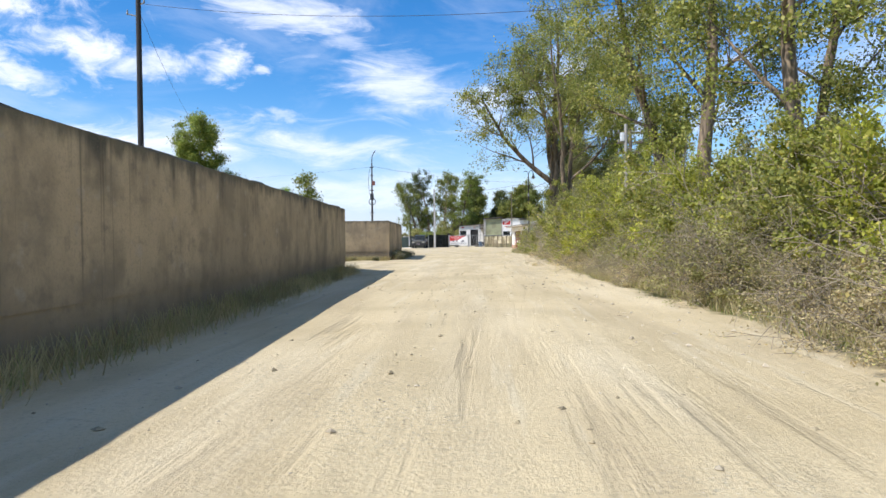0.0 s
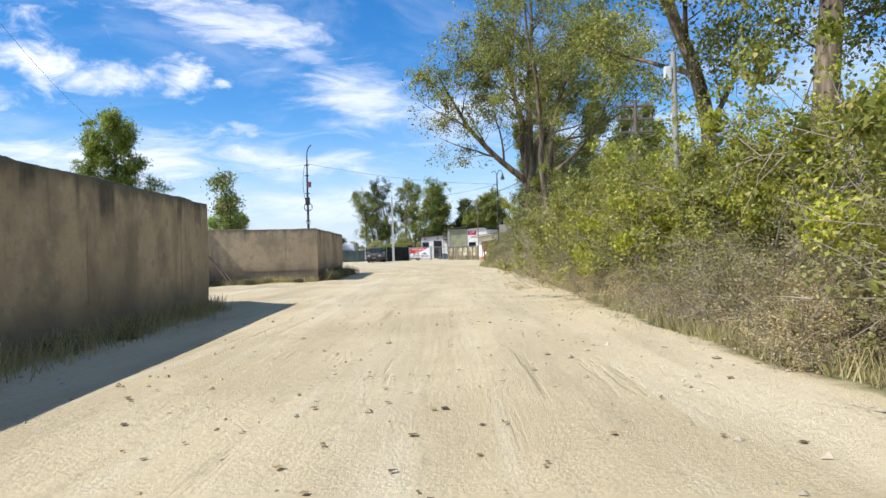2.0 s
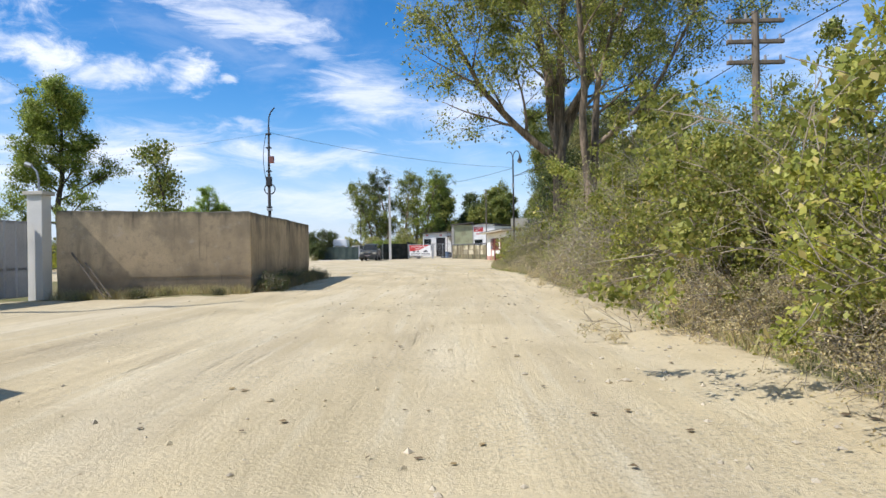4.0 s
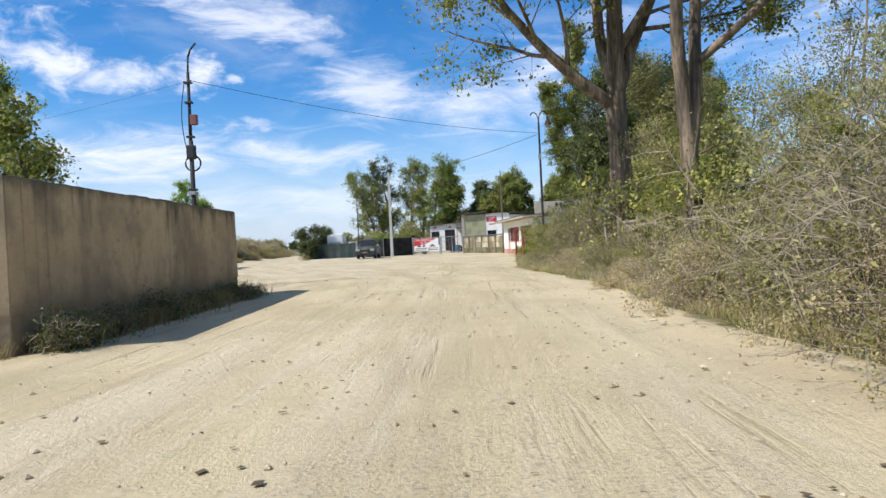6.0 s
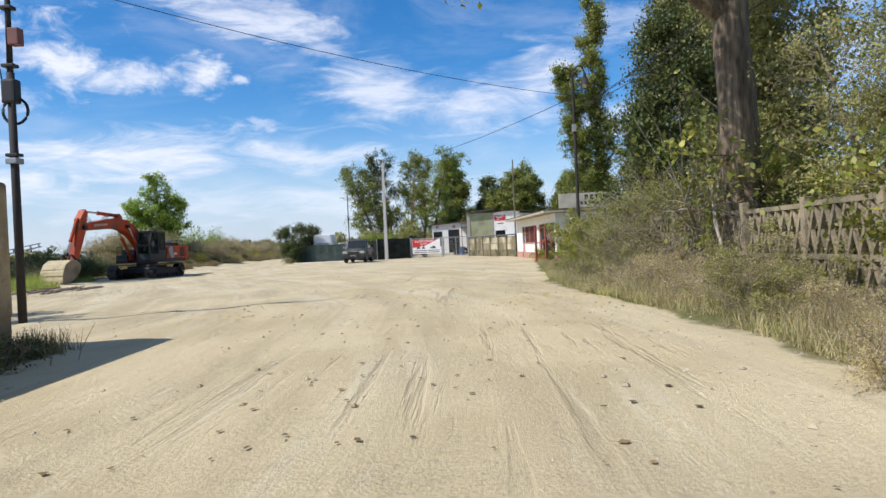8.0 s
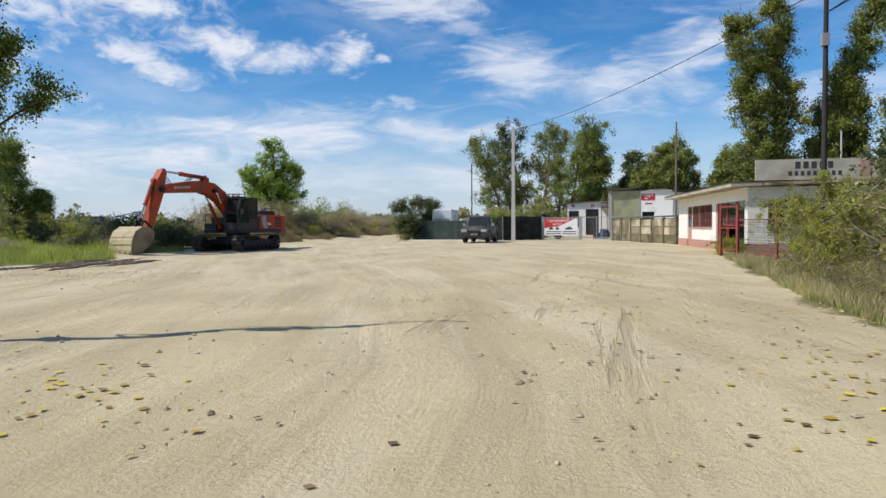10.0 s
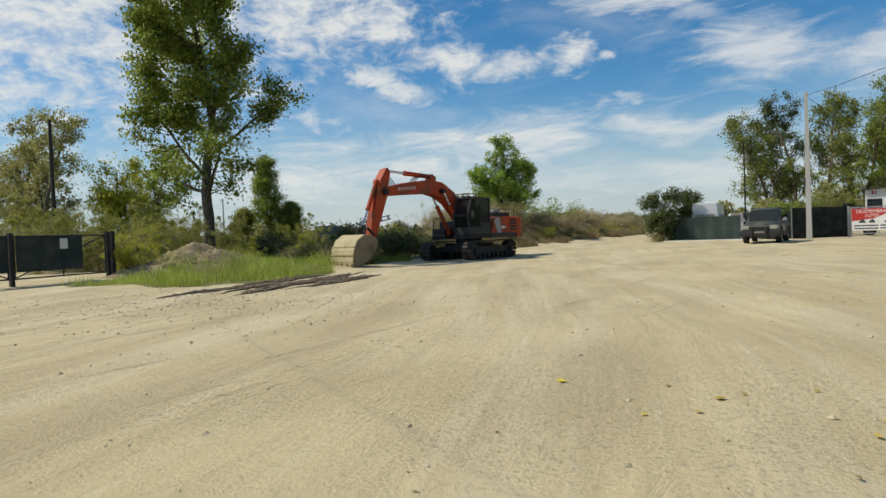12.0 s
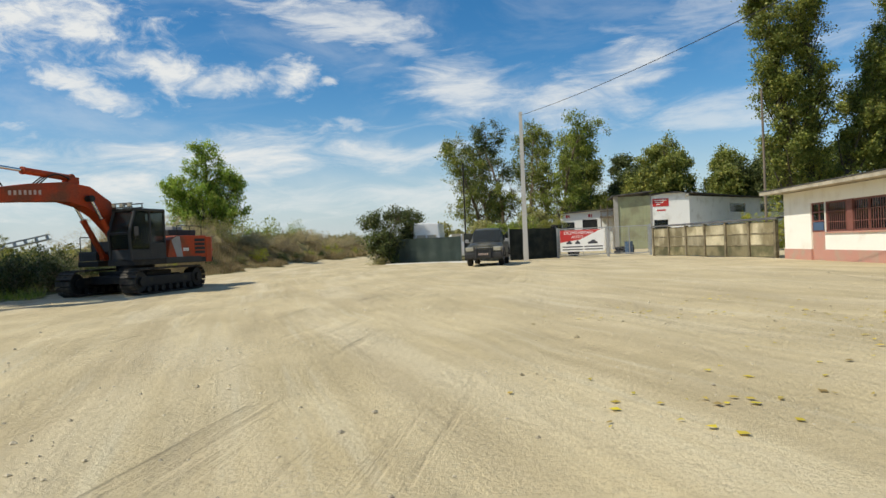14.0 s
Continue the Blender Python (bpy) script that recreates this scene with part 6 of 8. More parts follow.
def shed_tall():
    s = empty("workshop", pose(0, 0, 0), "white workshop with a tall faded green sheet door", "building")
    for k in range(9):
        boxpart("door_sheet", GREEN_SHEET, s, 1.75 + k * 0.335, 128.0, 0.05, 2.075 + k * 0.335, 128.05, 5.15, "tall faded green door sheet", 0)
    boxpart("door_post", CONCRETE, s, 1.35, 127.9, -0.2, 1.75, 128.3, 5.3, bevel=0)
    boxpart("door_post", CONCRETE, s, 4.75, 127.95, -0.2, 4.9, 128.25, 5.3, bevel=0)
    bm = bmesh.new()
    prism(bm, [(1.2, 5.22), (5.0, 5.5), (5.0, 5.6), (1.2, 5.32)], 127.5, 134, "y", None, 0.01)
    part("porch_roof", bm, TARP, s)
    # white block with a long side running away
    T = 0.2
    bm = bmesh.new()
    box(bm, 4.92, 128, -0.2, 5.1, 128 + T, 5.0)
    box(bm, 5.1, 128, -0.2, 6.4, 128 + T, 1.9)
    box(bm, 5.1, 128, 2.75, 6.4, 128 + T, 5.0)
    box(bm, 6.4, 128, -0.2, 8.4, 128 + T, 5.0)
    prism(bm, [(4.92, 5.0), (8.4, 5.0), (8.4, 5.18), (7.0, 5.42), (4.92, 5.1)], 128, 128 + T, "y")
    part("front_wall", bm, WHITE_WALL, s)
    bm = bmesh.new()
    m = Matrix.Translation((8.4, 128, 0)) @ Matrix.Rotation(math.atan2(17, 14.6), 4, "Z")
    L = 22.0
    hole = [(8.0, 11.5), (15.0, 20.0)]
    xs = [0.0] + [v for h in hole for v in h] + [L]
    for a, b in zip(xs[::2], xs[1::2]):
        box(bm, a, 0.0, -0.2, b, T, 4.95, m)
        part("side_wall", bm, WHITE_WALL, s)
        bm = bmesh.new()
    for a, b in hole:
        for z0, z1 in ((-0.2, 3.4), (4.3, 4.95)):
            box(bm, a, 0, z0, b, T, z1, m)
            part("side_wall", bm, WHITE_WALL, s)
            bm = bmesh.new()
    bm.free()
    for a, b in hole:
        bm = bmesh.new()
        box(bm, a, 0.08, 3.4, b, 0.1, 4.3, m)
        part("pane", bm, GLASS, s, "dark window glass")
    boxpart("pane", GLASS, s, 5.1, 128.08, 1.9, 6.4, 128.1, 2.75, "dark window glass", 0)
    bm = bmesh.new()
    vs = [(4.6, 127.7), (7.0, 127.7), (8.7, 127.7), (8.6 + 15.0, 128 + 17.4), (20.0, 147.0), (4.6, 140)]
    prism(bm, vs, 5.1, 5.2, "z")
    for v in bm.verts:
        v.co.z += 0.32 if abs(v.co.x - 7.0) < 0.1 else (-0.28 if v.co.x > 15 else 0.08)
    part("roof", bm, TARP, s, "dark low-pitched roof")
    sign = boxpart("wall_sign", SIGN_RED, s, 5.0, 127.97, 4.05, 6.5, 127.995, 4.8, "red sign panel with plain pale bars", 0)
    for k in range(3):
        boxpart("print_bar", SIGN_WHITE, sign, 5.15 + 0.1 * k, 127.955, 4.6 - 0.2 * k, 6.3 - 0.3 * k, 127.965, 4.68 - 0.2 * k, bevel=0)
    boxpart("print_bar", SIGN_RED, s, 5.4, 127.985, 3.6, 6.2, 127.995, 3.75, bevel=0)
    bm = bmesh.new()
    bmesh.ops.create_uvsphere(bm, u_segments=10, v_segments=8, radius=0.16, matrix=Matrix.Translation((8.2, 127.75, 5.0)))
    part("wall_lamp", bm, LAMP_GLASS, s, "round yellowish wall lamp")


shed_tall()


def timber_loft():
    l = empty("timber_balcony", pose(0.5, 134.2, 3.5), "dark timber balcony frame between the sheds", "balcony")
    for x in (0, 0.7, 1.35):
        boxpart("post", OLD_WOOD, l, x, 0, -3.6, x + 0.1, 0.1, 1.2, bevel=0)
    for z in (0, 0.55):
        boxpart("rail", OLD_WOOD, l, -0.05, -0.04, z, 1.5, 0.0, z + 0.1, bevel=0)
    boxpart("floor", OLD_WOOD, l, -0.05, 0.1, -0.1, 1.5, 0.9, -0.02, bevel=0)


timber_loft()


def tyre(x, y, z, turn, flat=True):
    bm = bmesh.new()
    R, r = 0.3, 0.12
    n, k = 18, 8
    ring = [[bm.verts.new(((R + r * math.cos(b)) * math.cos(a), (R + r * math.cos(b)) * math.sin(a), r * math.sin(b) * 1.1)) for b in np.linspace(0, 2 * math.pi, k, False)] for a in np.linspace(0, 2 * math.pi, n, False)]
    for i in range(n):
        for j in range(k):
            bm.faces.new((ring[i][j], ring[(i + 1) % n][j], ring[(i + 1) % n][(j + 1) % k], ring[i][(j + 1) % k]))
    ob = part("tyre", bm, RUBBER, None, smooth=True)
    ob.matrix_world = pose(x, y, z, 0 if flat else 80, 0, turn)
    tagged(ob, "worn black tyre lying in the scrapyard", "tyre", "scrap tyres")


for k, (x, y, z, flat) in enumerate([(0.2, 112.0, 0.12, True), (0.25, 112.1, 0.38, True), (1.1, 113.0, 0.42, False), (-4.6, 110.0, 1.95, True), (-4.0, 110.2, 1.95, True), (-4.4, 110.1, 2.2, True)]):
    tyre(x, y, z + gz(x, y), 30 * k, flat)


def barrel(x, y):
    bm = bmesh.new()
    cyl(bm, (0, 0, 0), (0, 0, 0.88), 0.29, None, 20)
    for z in (0.3, 0.58, 0.86):
        cyl(bm, (0, 0, z), (0, 0, z + 0.03), 0.305, None, 20)
    ob = part("barrel", bm, BLUE_PAINT)
    ob.matrix_world = pose(x, y, gz(x, y))
    tagged(ob, "faded blue steel barrel in the scrapyard", "barrel")


barrel(0.75, 111.2)


def crate(x, y):
    c = empty("scrap_bin", pose(x, y, gz(x, y), 0, 0, 12), "dark steel scrap bin carrying old tyres", "bin")
    boxpart("body", DARK_STEEL, c, -1.2, -0.7, 0.35, 1.2, 0.7, 1.83, bevel=0.03)
    for sx in (-0.8, 0.8):
        for sy in (-0.5, 0.5):
            cylpart("wheel", RUBBER, c, (sx, sy - 0.1, 0.3), (sx, sy + 0.1, 0.3), 0.3)


crate(-4.0, 110.2)


# ---------- dark field gate on the left ----------
def field_gate():
    g = empty("field_gate", pose(-28.3, 70.5, gz(-28.3, 70.5), 0, 0, -80.5), "dark netted field gate with a diagonal brace and white notice", "gate")
    boxpart("post", DARK_STEEL, g, -0.3, -0.07, -0.2, -0.16, 0.07, 1.85, bevel=0.01)
    for x in (0.0, 3.78):
        boxpart("post", DARK_STEEL, g, x - 0.07, -0.07, -0.2, x + 0.07, 0.07, 1.82, bevel=0.01)
    for a, b, up in ((0.12, 3.66, 1), (3.9, 7.4, -1)):
        bm = bmesh.new()
        for z in (0.22, 1.7):
            cyl(bm, (a, 0, z), (b, 0, z), 0.028, None, 8)
        for x in (a, (a + b) / 2, b):
            cyl(bm, (x, 0, 0.22), (x, 0, 1.7), 0.025, None, 8)
        cyl(bm, (a, 0, 1.68 if up > 0 else 0.25), (b, 0, 0.25 if up > 0 else 1.68), 0.022, None, 8)
        leaf = part("gate_leaf", bm, DARK_STEEL, g)
        x0 = a + 1.0 if up > 0 else a + 0.03
        boxpart("net", NET_BLACK, leaf, x0, 0.035, 0.45, b - 0.03, 0.045, 1.68, "dark netting tied to the frame", bevel=0)
    boxpart("notice", SIGN_WHITE, g, 1.72, 0.05, 1.22, 2.02, 0.062, 1.6, "small white notice", 0)


field_gate()


# ---------- far machine and masts ----------
def screener():
    s = empty("screening_machine", pose(-46.5, 102.0, gz(-46.5, 102), 0, 0, 205) @ Matrix.Scale(0.72, 4), "blue gravel screening machine with a steel conveyor", "machine")
    bm = bmesh.new()
    prism(bm, [(-1.7, 3.4), (1.7, 3.4), (1.3, 2.3), (-1.3, 2.3)], -1.0, 1.0, "y", None, 0.03)
    part("hopper", bm, BLUE_PAINT, s, "faded blue hopper")
    for x in (-1.2, 1.2):
        for y in (-0.8, 0.8):
            boxpart("leg", GALV, s, x - 0.07, y - 0.07, -0.1, x + 0.07, y + 0.07, 2.35, bevel=0)
    bm = bmesh.new()
    m = pose(-1.2, 0, 2.4, 0, 12, 0)
    box(bm, -7.5, -0.35, 0.0, 0, 0.35, 0.12, m)
    for k in range(8):
        box(bm, -7.3 + k, -0.38, 0.1, -7.2 + k, 0.38, 0.55, m)
    box(bm, -7.5, -0.4, 0.5, 0, -0.33, 0.58, m)
    box(bm, -7.5, 0.33, 0.5, 0, 0.4, 0.58, m)
    part("conveyor", bm, GALV, s)
    boxpart("support_leg", GALV, s, -6.0, -0.3, -0.1, -5.85, 0.3, 1.6, bevel=0)


screener()
for x, y, h in ((-246.8, 233.4, 27), (-242.6, 240, 20), (-225, 262, 18)):
    plain_pole(x, y, h, 0.35, GALV, "thin radio mast far beyond the field", name="radio_mast")


# ---------- loose things on the ground ----------
def scatter_stones(name, P, size, seed, mat, label, flat=0.6):
    """Small uneven stones, each a squashed eight-faced lump."""
    rng = np.random.default_rng(seed)
    n = len(P)
    base = np.array([(1, 0, 0), (0, 1, 0), (-1, 0, 0), (0, -1, 0), (0, 0, 1), (0, 0, -1)], float)
    s = size * np.minimum(rng.lognormal(0, 0.5, (n, 1, 1)), 2.4)
    V = base[None] * s * rng.uniform(0.6, 1.3, (n, 6, 1)) * np.array([1, 1, flat])
    a = rng.uniform(0, 6.28, n)
    c, q = np.cos(a), np.sin(a)
    X = V[:, :, 0] * c[:, None] - V[:, :, 1] * q[:, None]
    Y = V[:, :, 0] * q[:, None] + V[:, :, 1] * c[:, None]
    z = ground_height(P[:, 0], P[:, 1])
    V = np.stack([X + P[:, :1], Y + P[:, 1:2], V[:, :, 2] + z[:, None] + s[:, :, 0] * flat * 0.3], -1)
    tri = np.array([(0, 1, 4), (1, 2, 4), (2, 3, 4), (3, 0, 4), (1, 0, 5), (2, 1, 5), (3, 2, 5), (0, 3, 5)])
    F = (tri[None] + np.arange(n)[:, None, None] * 6).reshape(-1, 3)
    me = bpy.data.meshes.new(name)
    me.from_pydata(V.reshape(-1, 3).tolist(), [], F.tolist())
    tagged(mesh_part(name, me, mat), label, "stones", kind="stuff")


def litter():
    rng = np.random.default_rng(12)
    P = np.stack([rng.uniform(-4, 5, 900), rng.uniform(4, 66, 900)], -1)
    P = P[(sand_share(P[:, 0], P[:, 1]) > 0.6)]
    scatter_stones("pebbles", P, 0.015, 1, STONE, "small pale stones strewn over the road")
    P = np.stack([rng.uniform(-22, 4, 1300), rng.uniform(52, 84, 1300)], -1)
    P = P[(sand_share(P[:, 0], P[:, 1]) > 0.6)]
    scatter_stones("pebbles", P, 0.014, 2, STONE, "small pale stones strewn over the yard")
    P = np.stack([rng.normal(-14.5, 3.8, 3600), rng.normal(64.8, 2.0, 3600)], -1)
    scatter_stones("pebbles", P, 0.011, 3, STONE, "patch of gravel on the yard")
    # heap of dug earth beside the gate: a lumpy low ridge
    u, v = np.meshgrid(np.linspace(-1, 1, 90), np.linspace(-1, 1, 44))
    hx, hy = -27.0 + 3.4 * u * 0.55 - 1.3 * v * 0.8, 73.2 + 3.4 * u * 0.84 + 1.3 * v * 0.6
    shape = np.clip(1 - u ** 2, 0, 1) ** 0.7 * np.clip(1 - v ** 2, 0, 1)
    lumps = 0.5 + 0.22 * np.sin(5 * u + 2 * v) + 0.16 * np.sin(11 * u - 5 * v + 1) + 0.12 * np.sin(17 * u + 13 * v) + rng.normal(0, 0.07, u.shape)
    hz = ground_height(hx, hy) - 0.06 + 0.6 * shape * lumps
    idx = np.arange(u.size).reshape(u.shape)
    F = np.stack([idx[:-1, :-1], idx[:-1, 1:], idx[1:, 1:], idx[1:, :-1]], -1).reshape(-1, 4)
    heap = mesh_part("mound", quads_mesh("mound", np.stack([hx, hy, hz], -1).reshape(-1, 3), F), EARTH)
    tagged(heap, "low heap of dug brown earth by the field gate", "mound")
    P = np.stack([rng.normal(-27.2, 1.3, 120), rng.normal(73.0, 1.0, 120)], -1)
    scatter_stones("clods", P, 0.06, 4, EARTH, "clods of earth round the heap", 0.8)
    # churned mud in long streaks before the bucket
    ridges = []
    for row in range(60):
        n = 26
        t = rng.uniform(0, 0.55) + np.linspace(0, rng.uniform(0.2, 0.5), n)
        off = rng.choice([-1.5, -1.1, -0.3, 0.0, 0.35, 1.1]) + rng.normal(0, 0.12)
        x = -14.9 - 3.0 * t + off * 0.8 + 0.1 * np.sin(t * 17 + row * 2) + rng.normal(0, 0.03, n)
        y = 65.6 + 8.6 * t + off * 0.5 + rng.normal(0, 0.03, n)
        r = (0.06 * np.sin(np.linspace(0.1, 3.04, n)) * rng.uniform(0.5, 1.3, n) + 0.012) * rng.uniform(0.6, 1.2)
        ridges.append((list(np.stack([x, y, ground_height(x, y) + r * 0.1], -1)), list(r)))
    V, F = tubes(ridges, 7)
    V = np.array(V)
    low = ground_height(V[:, 0], V[:, 1])
    V[:, 2] = low + (V[:, 2] - low) * 0.75
    tagged(mesh_part("mud_ruts", quads_mesh("mud_ruts", V, F), MUD, smooth=True), "dark churned mud in long ruts", "mud", kind="stuff")
    P = np.stack([rng.uniform(-5, 5, 3400), rng.uniform(6, 74, 3400)], -1)
    P = P[(sand_share(P[:, 0], P[:, 1]) > 0.6) & (np.sin(P[:, 0] * 0.9 + 1) + np.sin(P[:, 1] * 0.37) + rng.normal(0, 0.7, 3400) > 0.3)]
    scatter_stones("clods", P, 0.017, 8, SAND_CLOD, "dried clods of sand on the road")
    P = np.stack([rng.normal(3.9, 0.7, 700), rng.uniform(8, 64, 700)], -1)
    scatter_stones("pebbles", P, 0.02, 6, STONE, "stones along the road edge")
    # fallen leaves
    hubs = np.stack([rng.uniform(-3.5, 3.8, 26), rng.uniform(53, 76, 26)], -1)
    yellow = hubs[rng.integers(0, 26, 1000)] + rng.normal(0, 1, (1000, 2)) * np.array([0.9, 0.5])
    brown = np.stack([rng.normal(1.4, 1.8, 520), rng.uniform(12, 60, 520)], -1)
    for P, size, mat, label in ((yellow, 0.085, FALLEN, "yellow fallen poplar leaves in loose drifts"), (brown, 0.075, WITHERED, "withered brown leaves strewn over the road")):
        P = P[P[:, 0] < road_edge(P[:, 1]) + 0.5]
        C = np.concatenate([P, ground_height(P[:, 0], P[:, 1])[:, None] + 0.02], 1)
        V, F = leaf_arrays(C, size, rng, slim=0.8, up=3.0)
        V[:, 2] = ground_height(V[:, 0], V[:, 1]) + 0.012 + 0.3 * np.abs(V[:, 2] - np.repeat(C[:, 2], 4))
        tagged(mesh_part("fallen_leaves", quads_mesh("fallen_leaves", V, F), mat), label, "leaves", kind="stuff")


litter()

# ---------- trees ----------
COTTONWOOD = dict(stems=[((0, 0, 1), 11, 0.36)], step=0.7, wild=0.1, rise=(0.02, 0.05, 0.05, 0.02), taper=(0.75, 0.82, 0.88, 0.85), kids=(9, 7, 5), leafy=2,
                  length=(6.0, 2.8, 1.5), shrink=(0.45, 0.4, 0.3), angle=(52, 50, 48), thin=0.45, leaves=16000, leaf=0.19, tuft=0.3, droop=0.5)
COTTONWOOD["from"] = (0.3, 0.3, 0.2)


def varied(base, **change):
    return {**base, **change}


def stand(x, y, turn=0.0, size=1.0):
    return pose(x, y, gz(x, y), 0, 0, turn) @ Matrix.Scale(size, 4)


tree("tree", stand(-33.2, 79.0), varied(COTTONWOOD, stems=[((0.03, 0, 1), 16.4, 0.33)], kids=(16, 7, 5), length=(5.8, 2.2, 1.1), shrink=(0.74, 0.4, 0.3), even=0.6, leaves=46000, leaf=0.2, tuft=0.28,
     angle=(60, 50, 48), **{"from": (0.23, 0.3, 0.2)}), 3, LEAF_GREEN, BARK, "tall green poplar with a dark trunk beside the grass")
ROAD_POPLAR = varied(COTTONWOOD, wild=0.07, kids=(9, 7, 5), length=(4.4, 2.4, 1.3), shrink=(0.35, 0.4, 0.3), angle=(46, 50, 50), rise=(0.03, 0.02, 0.0, -0.05), leaf=0.18, tuft=0.22, even=0.28)
tree("tree", stand(7.4, 55.8), varied(ROAD_POPLAR, boles=[((0, 0, -0.2), (-0.3, 0.1, 6.9), 0.44, 0.36), ((-0.22, 0.1, 4.9), (-0.1, 0.1, 11.0), 0.37, 0.24)], leaves=46000, leaf=0.165, shoots=[
     ((math.cos(k * 2.4), math.sin(k * 2.4) - 0.3, 0.25 + 0.1 * (k % 4)), 1.5 + 0.3 * (k % 4), 0.04, (-0.04 * k / 2, 0, 1.0 + 0.42 * k)) for k in range(7)], stems=[
     ((-0.75, -0.15, 0.62), 9.4, 0.24, (-0.24, 0.1, 5.7)), ((-0.3, 0.2, 1), 11, 0.24, (-0.24, 0.1, 6.6)), ((0.0, -0.2, 1), 10, 0.23, (-0.1, 0.1, 9.2)), ((-0.5, -0.4, 0.9), 7.5, 0.15, (-0.2, 0.1, 9.0)),
     ((0.3, 0.15, 1), 12, 0.26, (-0.22, 0.1, 6.0)), ((0.62, -0.1, 0.8), 9.0, 0.18, (-0.2, 0.1, 7.6))], **{"from": (0.22, 0.25, 0.2)}), 5, LEAF_TURNING, BARK_PALE,
     "large old poplar with thick spreading limbs over the road")
tree("tree", stand(7.3, 49.2), varied(ROAD_POPLAR, boles=[((0.1, 0, -0.2), (0.0, 0, 4.7), 0.25, 0.22)], leaves=50000, leaf=0.105, shoots=[
     ((math.cos(k * 2.4), math.sin(k * 2.4) - 0.3, 0.25 + 0.1 * (k % 4)), 1.3 + 0.3 * (k % 4), 0.035, (0.05, 0, 1.0 + 0.4 * k)) for k in range(6)], stems=[
     ((-0.14, 0.05, 1), 12, 0.2, (0.03, 0, 3.3)), ((0.14, 0, 1), 12, 0.19, (0.05, 0, 3.2)), ((0.75, -0.12, 0.6), 8.0, 0.12, (0.34, 0, 5.4))], kids=(7, 6, 5), **{"from": (0.3, 0.25, 0.2)}), 6,
     LEAF_TURNING, BARK_PALE, "twin-stemmed poplar behind the lattice fence")
for k, (x, y, h, r) in enumerate([(8.4, 28.6, 15, 0.25), (8.7, 23.2, 15, 0.28), (8.9, 17.2, 14, 0.22), (11.5, 12.0, 14, 0.25), (12.5, 25.0, 15, 0.25)]):
    tree("tree", stand(x, y), varied(COTTONWOOD, stems=[((0.05 * math.sin(k * 2), 0.03, 1), h, r)], wild=0.06, kids=(11, 5, 4), length=(3.6, 2.0, 1.1), leaves=26000, leaf=0.115, turn=k,
         **{"from": (0.3, 0.3, 0.2)}), 20 + k, LEAF_TURNING if k % 2 else LEAF_SHRUB, BARK_PALE, "tall slender poplar above the roadside thicket", group="poplars along the road")
MIDTREE = varied(COTTONWOOD, stems=[((0, 0, 1), 16, 0.32)], kids=(20, 6, 4), length=(4.1, 2.0, 1.0), leaves=9500, leaf=0.23, tuft=0.27, angle=(46, 48, 46), even=0.22, **{"from": (0.16, 0.3, 0.2)})
for k, (x, y, h) in enumerate([(-13.4, 141, 13.0), (-10.4, 144, 16.2), (-7.6, 141, 17), (-3.8, 143, 15.6), (-5.8, 146, 16.4), (-12.2, 146, 14.5)]):
    tree("tree", stand(x, y), varied(MIDTREE, stems=[((0.022 * (x + 8), 0, 1), h, 0.26)], turn=k * 1.3), 11 + k, (LEAF_POPLAR, LEAF_DARK, LEAF_POPLAR, LEAF_GREEN)[k % 4], BARK_PALE, "tall airy poplar behind the scrapyard",
         group="poplars behind the yard")
DENSE = varied(MIDTREE, kids=(18, 7, 4), length=(3.2, 1.8, 1.0), leaves=19000, leaf=0.3, tuft=0.36, angle=(50, 48, 45), **{"from": (0.12, 0.2, 0.2)})
for k, (x, y, h, w) in enumerate([(1.6, 150, 15.0, 3.4), (6.0, 156, 11.5, 3.6), (9.6, 160, 13, 4.0), (13.4, 160, 14.5, 4.0), (17.5, 161, 12.5, 4.0), (22.5, 160, 10.5, 4.0), (27.5, 158, 11.5, 4.2), (33, 160, 12, 4.4), (-1.2, 153, 11.5, 3.4), (3.9, 154, 10, 3.2), (8.0, 152, 9.0, 3.2), (11.6, 154, 11, 3.4), (15.6, 153, 9.5, 3.4), (20.0, 154, 10.0, 3.6)]):
    tree("tree", stand(x, y), varied(DENSE, stems=[((0.03, 0, 1), h, 0.28)], length=(w, 1.9, 1.0), turn=k), 40 + k, (LEAF_POPLAR, LEAF_DARK, LEAF_TURNING, LEAF_POPLAR)[k % 4], BARK, "dense green tree behind the sheds",
         group="trees behind the sheds")
COLUMN = varied(COTTONWOOD, stems=[((0, 0, 1), 21, 0.34)], wild=0.05, kids=(44, 7, 4), length=(5.2, 1.9, 1.0), shrink=(0.6, 0.4, 0.3), angle=(27, 38, 42), leaves=36000, leaf=0.24, tuft=0.27, even=0.45,
                rise=(0.02, 0.1, 0.05, 0.02), **{"from": (0.08, 0.2, 0.2)})
for k, (x, y, h) in enumerate([(17.7, 128.5, 23.0), (19.8, 129, 30.5), (22.2, 129, 26), (25.8, 130, 15), (29.5, 127, 24), (33.4, 129, 27), (37, 128, 23)]):
    tree("tree", stand(x, y), varied(COLUMN, stems=[((0.02, 0, 1), h, 0.34)], turn=k), 50 + k, LEAF_TURNING if k == 1 else LEAF_POPLAR, BARK, "tall columnar poplar behind the low white building",
         group="columnar poplars")
